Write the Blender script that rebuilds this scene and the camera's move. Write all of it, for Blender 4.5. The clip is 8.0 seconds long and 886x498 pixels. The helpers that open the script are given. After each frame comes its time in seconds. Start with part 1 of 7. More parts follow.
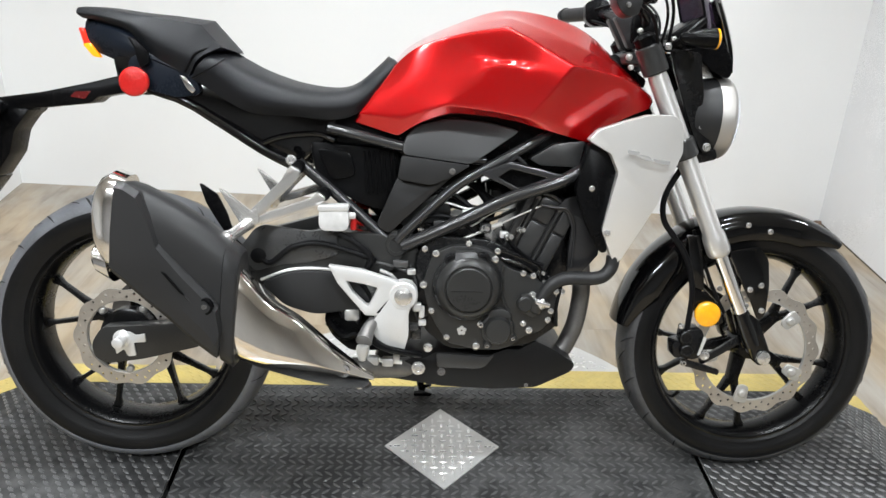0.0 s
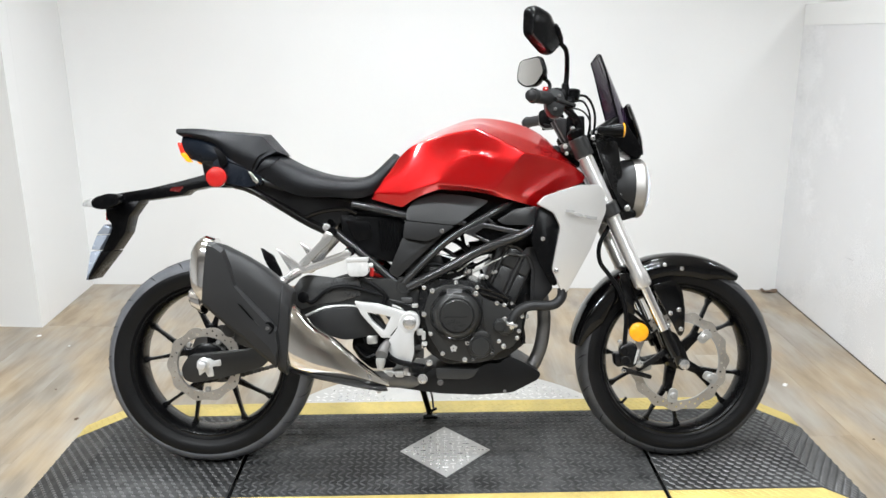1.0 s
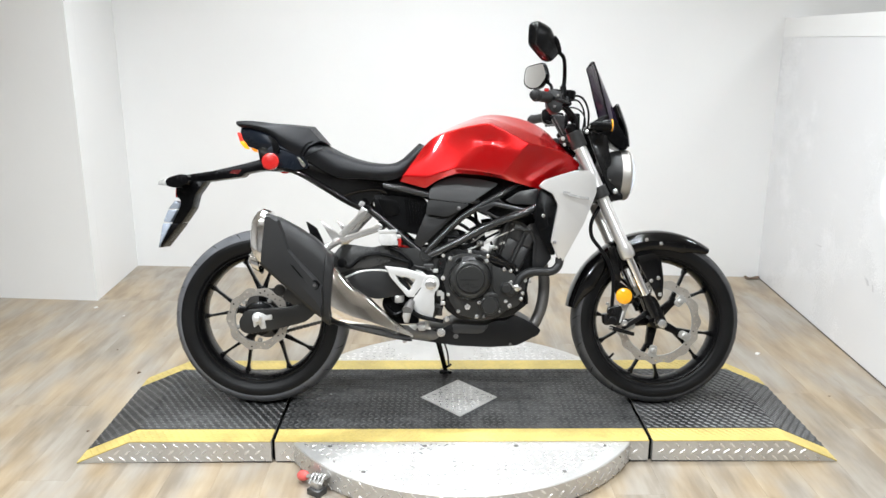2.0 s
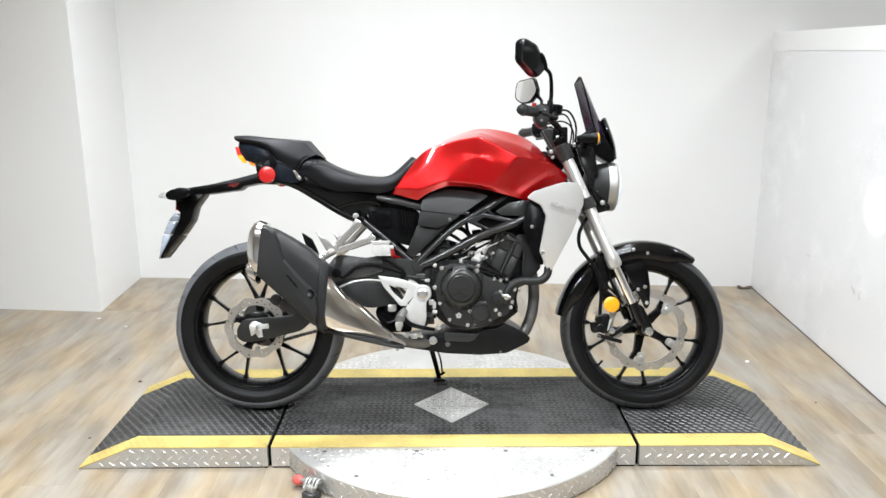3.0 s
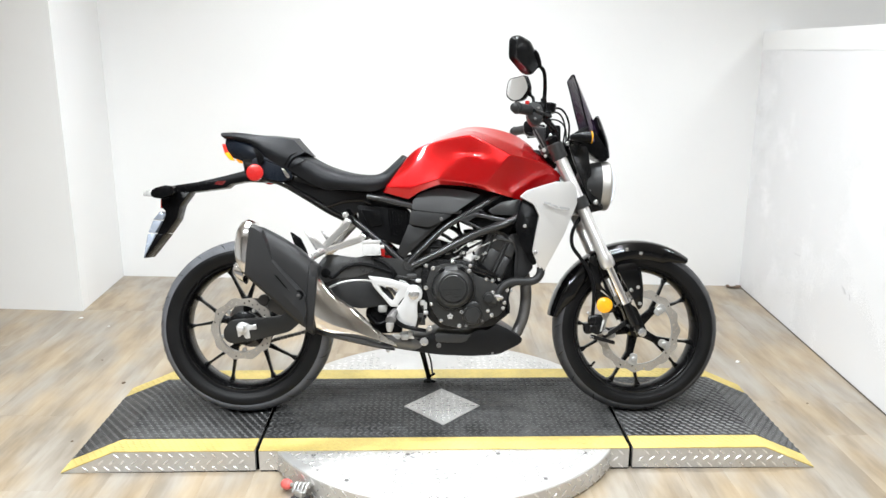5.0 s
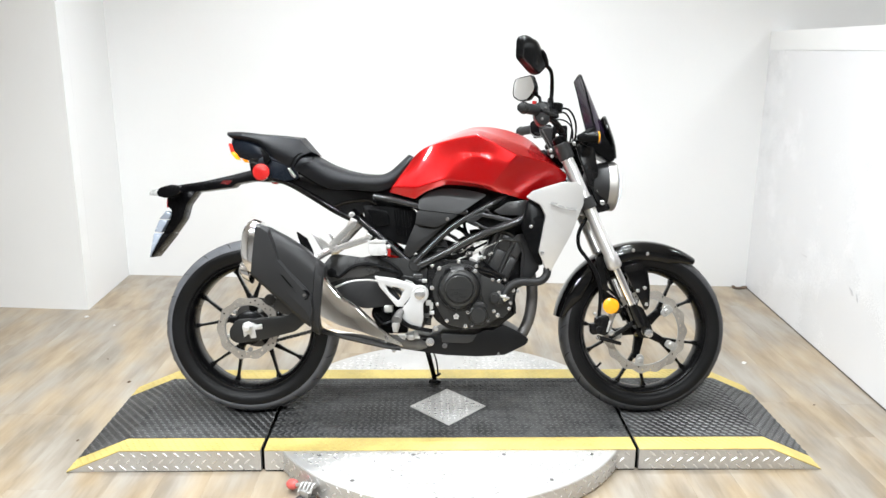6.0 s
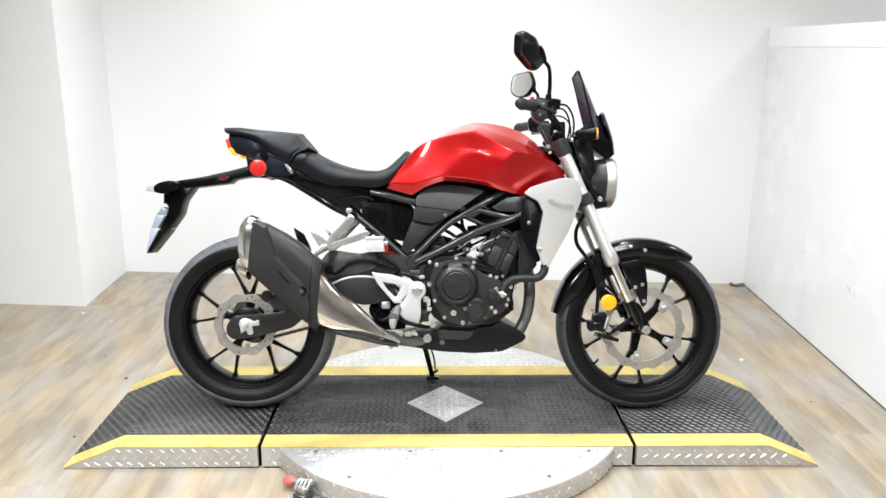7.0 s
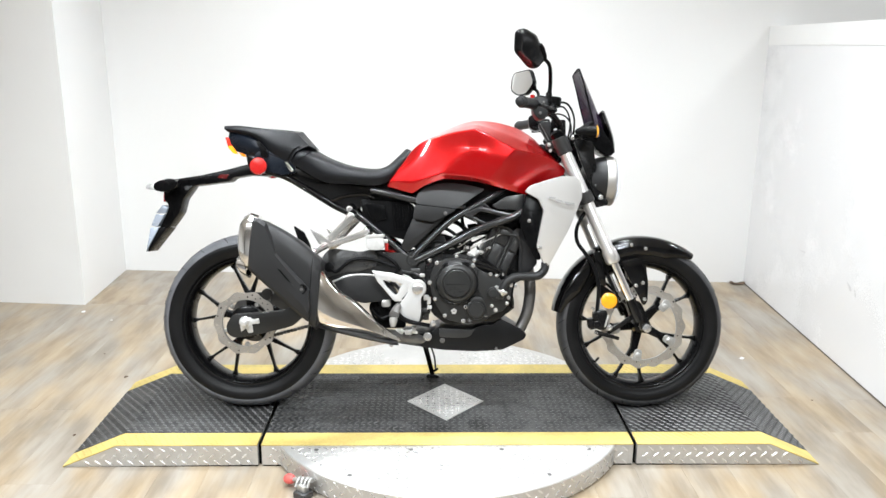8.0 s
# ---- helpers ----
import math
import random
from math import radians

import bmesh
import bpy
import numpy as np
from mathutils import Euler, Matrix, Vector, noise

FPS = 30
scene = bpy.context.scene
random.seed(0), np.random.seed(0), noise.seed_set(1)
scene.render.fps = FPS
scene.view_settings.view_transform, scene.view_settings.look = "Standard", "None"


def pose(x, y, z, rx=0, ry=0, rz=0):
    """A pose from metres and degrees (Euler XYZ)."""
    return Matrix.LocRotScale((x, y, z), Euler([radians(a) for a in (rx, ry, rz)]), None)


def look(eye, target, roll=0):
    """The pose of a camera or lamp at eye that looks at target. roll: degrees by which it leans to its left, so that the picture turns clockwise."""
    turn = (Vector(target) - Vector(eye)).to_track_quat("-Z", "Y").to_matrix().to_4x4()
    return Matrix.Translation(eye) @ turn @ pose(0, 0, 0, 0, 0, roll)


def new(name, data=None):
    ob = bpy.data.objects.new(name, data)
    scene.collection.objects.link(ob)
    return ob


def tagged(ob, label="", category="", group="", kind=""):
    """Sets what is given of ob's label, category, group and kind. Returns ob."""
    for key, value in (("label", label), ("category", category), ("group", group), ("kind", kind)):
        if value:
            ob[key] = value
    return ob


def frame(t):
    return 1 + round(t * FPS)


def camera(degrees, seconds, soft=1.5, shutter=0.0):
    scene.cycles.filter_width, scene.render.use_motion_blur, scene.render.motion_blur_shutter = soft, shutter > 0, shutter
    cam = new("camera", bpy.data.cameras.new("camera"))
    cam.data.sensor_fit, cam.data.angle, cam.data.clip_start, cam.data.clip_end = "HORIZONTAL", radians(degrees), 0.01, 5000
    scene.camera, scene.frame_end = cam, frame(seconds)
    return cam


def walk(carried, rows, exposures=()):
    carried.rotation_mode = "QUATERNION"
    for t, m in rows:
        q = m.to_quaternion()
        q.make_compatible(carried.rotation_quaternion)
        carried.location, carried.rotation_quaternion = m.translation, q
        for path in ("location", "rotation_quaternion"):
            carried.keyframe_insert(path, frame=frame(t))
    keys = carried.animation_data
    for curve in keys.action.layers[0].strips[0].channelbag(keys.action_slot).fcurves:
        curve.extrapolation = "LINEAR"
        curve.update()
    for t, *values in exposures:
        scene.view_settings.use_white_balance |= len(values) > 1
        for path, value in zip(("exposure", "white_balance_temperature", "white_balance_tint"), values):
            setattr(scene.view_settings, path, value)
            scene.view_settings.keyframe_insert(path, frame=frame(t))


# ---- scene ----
cam = camera(58.5, 8.0)
PATH = [
    (0, (-0.095, -1.538, 1.276), (-0.005, 0.288, 0.465), 2.4),
    (0.1, (-0.093, -1.601, 1.300), (-0.020, 0.235, 0.516), 1.8),
    (0.2, (-0.076, -1.669, 1.300), (-0.017, 0.190, 0.568), 1.2),
    (0.3, (-0.070, -1.741, 1.293), (-0.015, 0.134, 0.600), 0.6),
    (0.4, (-0.060, -1.819, 1.284), (-0.018, 0.069, 0.622), 0.7),
    (0.5, (-0.032, -1.889, 1.29), (0.014, -0.007, 0.615), 1.6),
    (0.6, (-0.050, -1.945, 1.297), (0.000, -0.061, 0.626), 1.1),
    (0.7, (-0.048, -2.006, 1.306), (0.002, -0.108, 0.679), 0.5),
    (0.8, (-0.044, -2.064, 1.307), (-0.003, -0.150, 0.729), 0.4),
    (0.9, (-0.042, -2.119, 1.310), (-0.002, -0.195, 0.768), 0.0),
    (1, (-0.044, -2.172, 1.308), (-0.009, -0.243, 0.782), -0.4),
    (1.1, (-0.050, -2.226, 1.306), (-0.004, -0.293, 0.795), -0.6),
    (1.2, (-0.067, -2.288, 1.302), (-0.010, -0.351, 0.806), -0.4),
    (1.3, (-0.076, -2.350, 1.297), (-0.018, -0.416, 0.790), -0.3),
    (1.4, (-0.090, -2.393, 1.302), (-0.036, -0.462, 0.777), -0.2),
    (1.5, (-0.103, -2.445, 1.306), (-0.055, -0.515, 0.786), -0.0),
    (1.6, (-0.101, -2.476, 1.310), (-0.062, -0.543, 0.799), -0.1),
    (1.7, (-0.099, -2.515, 1.314), (-0.066, -0.582, 0.801), -0.1),
    (2.8, (-0.027, -2.68, 1.326), (-0.044, -0.744, 0.823), 0.4),
    (3, (-0.037, -2.683, 1.331), (-0.033, -0.742, 0.849), -0.2),
    (3.5, (-0.055, -2.668, 1.333), (-0.032, -0.728, 0.849), 0.2),
    (4, (-0.066, -2.661, 1.332), (-0.05, -0.722, 0.844), 0.1),
    (4.5, (-0.06, -2.649, 1.33), (-0.012, -0.71, 0.841), 0.2),
    (6, (-0.07, -2.634, 1.331), (-0.035, -0.695, 0.84), 0.3),
    (6.5, (-0.068, -2.634, 1.328), (-0.031, -0.695, 0.841), 0.4),
    (7, (-0.068, -2.63, 1.326), (-0.028, -0.693, 0.829), 0.4),
    (7.5, (-0.07, -2.631, 1.328), (-0.027, -0.694, 0.831), 0.5),
    (8, (-0.069, -2.628, 1.322), (-0.029, -0.692, 0.823), 0.4),
]
EXPOSURES = [(0, 0.12), (1.5, 0.16), (3, 0.21), (4, 0.27), (4.5, 0.30), (6, 0.35), (8, 0.37)]
walk(cam, [(t, look(eye, target, roll)) for t, eye, target, roll in PATH], EXPOSURES)

# ---- world and lights ----
world = bpy.data.worlds.new("world")
world.use_nodes = True
scene.world = world
world.node_tree.nodes["Background"].inputs[0].default_value = (0.9, 0.95, 1.0, 1)
world.node_tree.nodes["Background"].inputs[1].default_value = 0.05

CEILING = 2.75
# All unseen; sixth added to front-light the bike, last to brighten past the partition.
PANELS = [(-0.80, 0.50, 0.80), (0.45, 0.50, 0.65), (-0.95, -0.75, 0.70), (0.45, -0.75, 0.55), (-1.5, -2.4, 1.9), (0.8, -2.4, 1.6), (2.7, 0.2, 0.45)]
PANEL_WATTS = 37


def area_lamp(name, x, y, z, size_x, size_y, watts, colour=(0.900, 0.956, 1.0)):
    lamp = bpy.data.lights.new(name, "AREA")
    lamp.shape, lamp.size, lamp.size_y, lamp.energy, lamp.color = "RECTANGLE", size_x, size_y, watts, colour
    lamp.spread = radians(148)
    ob = new(name, lamp)
    ob.matrix_world = pose(x, y, z)
    return ob


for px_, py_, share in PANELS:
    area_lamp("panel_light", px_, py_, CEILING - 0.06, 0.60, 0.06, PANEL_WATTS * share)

# ---- materials ----


def material(name, colour, rough=0.5, metal=0.0, vary=0.12, scale=6.0, fine=90.0, bump=0.0, coat=0.0, spread=0.08, emit=0.0, streak=(1, 1, 1), spec=0.5, coat_rough=0.15, coat_ior=1.5):
    """A surface with colour and gloss that vary at two scales, and fine relief."""
    m = bpy.data.materials.new(name)
    m.use_nodes = True
    nt = m.node_tree
    b = nt.nodes["Principled BSDF"]
    b.inputs["Metallic"].default_value = metal
    b.inputs["Specular IOR Level"].default_value = spec
    b.inputs["Coat Weight"].default_value = coat
    b.inputs["Coat Roughness"].default_value, b.inputs["Coat IOR"].default_value = coat_rough, coat_ior
    co = nt.nodes.new("ShaderNodeTexCoord")
    mp = nt.nodes.new("ShaderNodeMapping")
    mp.inputs["Scale"].default_value = streak
    nt.links.new(co.outputs["Object"], mp.inputs["Vector"])
    big, small = nt.nodes.new("ShaderNodeTexNoise"), nt.nodes.new("ShaderNodeTexNoise")
    big.inputs["Scale"].default_value, big.inputs["Detail"].default_value = scale, 5
    small.inputs["Scale"].default_value, small.inputs["Detail"].default_value = fine, 4
    add = nt.nodes.new("ShaderNodeMath")
    add.operation = "MULTIPLY_ADD"
    add.inputs[1].default_value = 0.4
    for n in (big, small):
        nt.links.new(mp.outputs[0], n.inputs["Vector"])
    nt.links.new(small.outputs["Fac"], add.inputs[0])
    nt.links.new(big.outputs["Fac"], add.inputs[2])
    ramp = nt.nodes.new("ShaderNodeValToRGB")
    ramp.color_ramp.elements[0].position, ramp.color_ramp.elements[1].position = 0.45, 0.95
    lo, hi = [c * (1 - vary) for c in colour], [min(1, c * (1 + vary)) for c in colour]
    ramp.color_ramp.elements[0].color, ramp.color_ramp.elements[1].color = (*lo, 1), (*hi, 1)
    nt.links.new(add.outputs[0], ramp.inputs[0])
    nt.links.new(ramp.outputs[0], b.inputs["Base Color"])
    rr = nt.nodes.new("ShaderNodeMapRange")
    rr.inputs["From Min"].default_value, rr.inputs["From Max"].default_value = 0.4, 1.0
    rr.inputs["To Min"].default_value, rr.inputs["To Max"].default_value = max(0.02, rough - spread), min(1, rough + spread)
    nt.links.new(add.outputs[0], rr.inputs["Value"])
    nt.links.new(rr.outputs[0], b.inputs["Roughness"])
    if bump:
        bp = nt.nodes.new("ShaderNodeBump")
        bp.inputs["Strength"].default_value, bp.inputs["Distance"].default_value = bump, 0.002
        nt.links.new(small.outputs["Fac"], bp.inputs["Height"])
        nt.links.new(bp.outputs[0], b.inputs["Normal"])
    if emit:
        b.inputs["Emission Color"].default_value = (*colour, 1)
        b.inputs["Emission Strength"].default_value = emit
    return m


def wood_material():
    """Pale vinyl oak planks: each board its own tone, grain along the board."""
    m = bpy.data.materials.new("oak_plank")
    m.use_nodes = True
    nt = m.node_tree
    b = nt.nodes["Principled BSDF"]
    co, info = nt.nodes.new("ShaderNodeTexCoord"), nt.nodes.new("ShaderNodeObjectInfo")
    off = nt.nodes.new("ShaderNodeVectorMath")
    off.operation = "MULTIPLY_ADD"
    comb = nt.nodes.new("ShaderNodeCombineXYZ")
    for k in range(3):
        nt.links.new(info.outputs["Random"], comb.inputs[k])
    off.inputs[1].default_value = (37, 53, 11)
    nt.links.new(comb.outputs[0], off.inputs[0])
    nt.links.new(co.outputs["Object"], off.inputs[2])
    grain, blotch, knots = [nt.nodes.new("ShaderNodeTexNoise") for _ in range(3)]
    for node, sc, det, st in ((grain, 1.0, 7, (70, 6.0, 10)), (blotch, 1.0, 6, (13, 2.9, 5)), (knots, 1.0, 2, (16, 3.2, 8))):
        mp = nt.nodes.new("ShaderNodeMapping")
        mp.inputs["Scale"].default_value = st
        nt.links.new(off.outputs[0], mp.inputs["Vector"])
        nt.links.new(mp.outputs[0], node.inputs["Vector"])
        node.inputs["Scale"].default_value, node.inputs["Detail"].default_value = sc, det
    mix = nt.nodes.new("ShaderNodeMath")
    mix.operation = "MULTIPLY_ADD"
    mix.inputs[1].default_value = 0.30
    nt.links.new(grain.outputs["Fac"], mix.inputs[0])
    nt.links.new(blotch.outputs["Fac"], mix.inputs[2])
    mix2 = nt.nodes.new("ShaderNodeMath")
    mix2.operation = "MULTIPLY_ADD"
    mix2.inputs[1].default_value = 0.035
    nt.links.new(info.outputs["Random"], mix2.inputs[0])
    nt.links.new(mix.outputs[0], mix2.inputs[2])
    ramp = nt.nodes.new("ShaderNodeValToRGB")
    e = ramp.color_ramp.elements
    e[0].position, e[0].color = 0.50, (0.225, 0.182, 0.128, 1)
    e[1].position, e[1].color = 0.90, (0.368, 0.320, 0.250, 1)
    mid = ramp.color_ramp.elements.new(0.67)
    mid.color = (0.300, 0.251, 0.185, 1)
    nt.links.new(mix2.outputs[0], ramp.inputs[0])
    hue = nt.nodes.new("ShaderNodeTexNoise")
    hue.inputs["Scale"].default_value, hue.inputs["Detail"].default_value = 1.0, 4
    geo, hm = nt.nodes.new("ShaderNodeNewGeometry"), nt.nodes.new("ShaderNodeMapping")
    hm.inputs["Scale"].default_value = (6.0, 2.4, 1.0)
    nt.links.new(geo.outputs["Position"], hm.inputs["Vector"])
    nt.links.new(hm.outputs[0], hue.inputs["Vector"])
    rng = nt.nodes.new("ShaderNodeMapRange")
    rng.inputs["From Min"].default_value, rng.inputs["From Max"].default_value = 0.40, 0.62
    nt.links.new(hue.outputs["Fac"], rng.inputs["Value"])
    tint = nt.nodes.new("ShaderNodeMix")
    tint.data_type = "RGBA"
    tint.inputs["A"].default_value, tint.inputs["B"].default_value = (0.95, 1.0, 1.12, 1), (1.08, 1.0, 0.89, 1)
    nt.links.new(rng.outputs[0], tint.inputs["Factor"])
    both = nt.nodes.new("ShaderNodeMix")
    both.data_type, both.blend_type = "RGBA", "MULTIPLY"
    both.inputs["Factor"].default_value = 1.0
    nt.links.new(ramp.outputs[0], both.inputs["A"])
    nt.links.new(tint.outputs["Result"], both.inputs["B"])
    nt.links.new(both.outputs["Result"], b.inputs["Base Color"])
    b.inputs["Roughness"].default_value = 0.36
    bp = nt.nodes.new("ShaderNodeBump")
    bp.inputs["Strength"].default_value, bp.inputs["Distance"].default_value = 0.15, 0.001
    nt.links.new(grain.outputs["Fac"], bp.inputs["Height"])
    nt.links.new(bp.outputs[0], b.inputs["Normal"])
    return m


def mat_rubber():
    """Black tread sheet greyed by dust and scuffs."""
    m = material("tread_sheet", (0.0085, 0.0085, 0.009), 0.50, 0, 0.3, 5, 60, 0.25, spec=0.4)
    nt = m.node_tree
    b = nt.nodes["Principled BSDF"]
    old = b.inputs["Base Color"].links[0].from_socket
    co = nt.nodes.new("ShaderNodeTexCoord")
    dust, scuff = nt.nodes.new("ShaderNodeTexNoise"), nt.nodes.new("ShaderNodeTexNoise")
    dust.inputs["Scale"].default_value, dust.inputs["Detail"].default_value = 5.0, 9
    scuff.inputs["Scale"].default_value, scuff.inputs["Detail"].default_value = 26, 6
    for n in (dust, scuff):
        nt.links.new(co.outputs["Object"], n.inputs["Vector"])
    mul = nt.nodes.new("ShaderNodeMath")
    mul.operation = "MULTIPLY"
    nt.links.new(dust.outputs["Fac"], mul.inputs[0])
    nt.links.new(scuff.outputs["Fac"], mul.inputs[1])
    rng = nt.nodes.new("ShaderNodeMapRange")
    rng.inputs["From Min"].default_value, rng.inputs["From Max"].default_value = 0.16, 0.42
    rng.inputs["To Max"].default_value = 0.60
    nt.links.new(mul.outputs[0], rng.inputs["Value"])
    mix = nt.nodes.new("ShaderNodeMix")
    mix.data_type = "RGBA"
    nt.links.new(rng.outputs[0], mix.inputs["Factor"])
    nt.links.new(old, mix.inputs["A"])
    mix.inputs["B"].default_value = (0.115, 0.114, 0.112, 1)
    last = mix.outputs["Result"]
    for spot, size in (((0.107, -0.183, 0.078), 0.075), ((-0.228, -0.054, 0.078), 0.105)):
        far, add, ring, stain = nt.nodes.new("ShaderNodeVectorMath"), nt.nodes.new("ShaderNodeMath"), nt.nodes.new("ShaderNodeMapRange"), nt.nodes.new("ShaderNodeMix")
        far.operation, add.operation, stain.data_type = "DISTANCE", "MULTIPLY_ADD", "RGBA"
        far.inputs[1].default_value = spot
        nt.links.new(co.outputs["Object"], far.inputs[0])
        nt.links.new(scuff.outputs["Fac"], add.inputs[0])
        add.inputs[1].default_value = 0.11
        nt.links.new(far.outputs["Value"], add.inputs[2])
        ring.inputs["From Min"].default_value, ring.inputs["From Max"].default_value = size, size + 0.035
        ring.inputs["To Min"].default_value, ring.inputs["To Max"].default_value = 0.85, 0.0
        nt.links.new(add.outputs[0], ring.inputs["Value"])
        nt.links.new(ring.outputs[0], stain.inputs["Factor"])
        nt.links.new(last, stain.inputs["A"])
        stain.inputs["B"].default_value = (0.010, 0.010, 0.010, 1)
        last = stain.outputs["Result"]
    nt.links.new(last, b.inputs["Base Color"])
    return m


def glass_material(name, colour, rough=0.02, alpha=0.35):
    m = bpy.data.materials.new(name)
    m.use_nodes = True
    nt = m.node_tree
    b = nt.nodes["Principled BSDF"]
    b.inputs["Base Color"].default_value, b.inputs["Roughness"].default_value = (*colour, 1), rough
    b.inputs["Alpha"].default_value = alpha
    return m


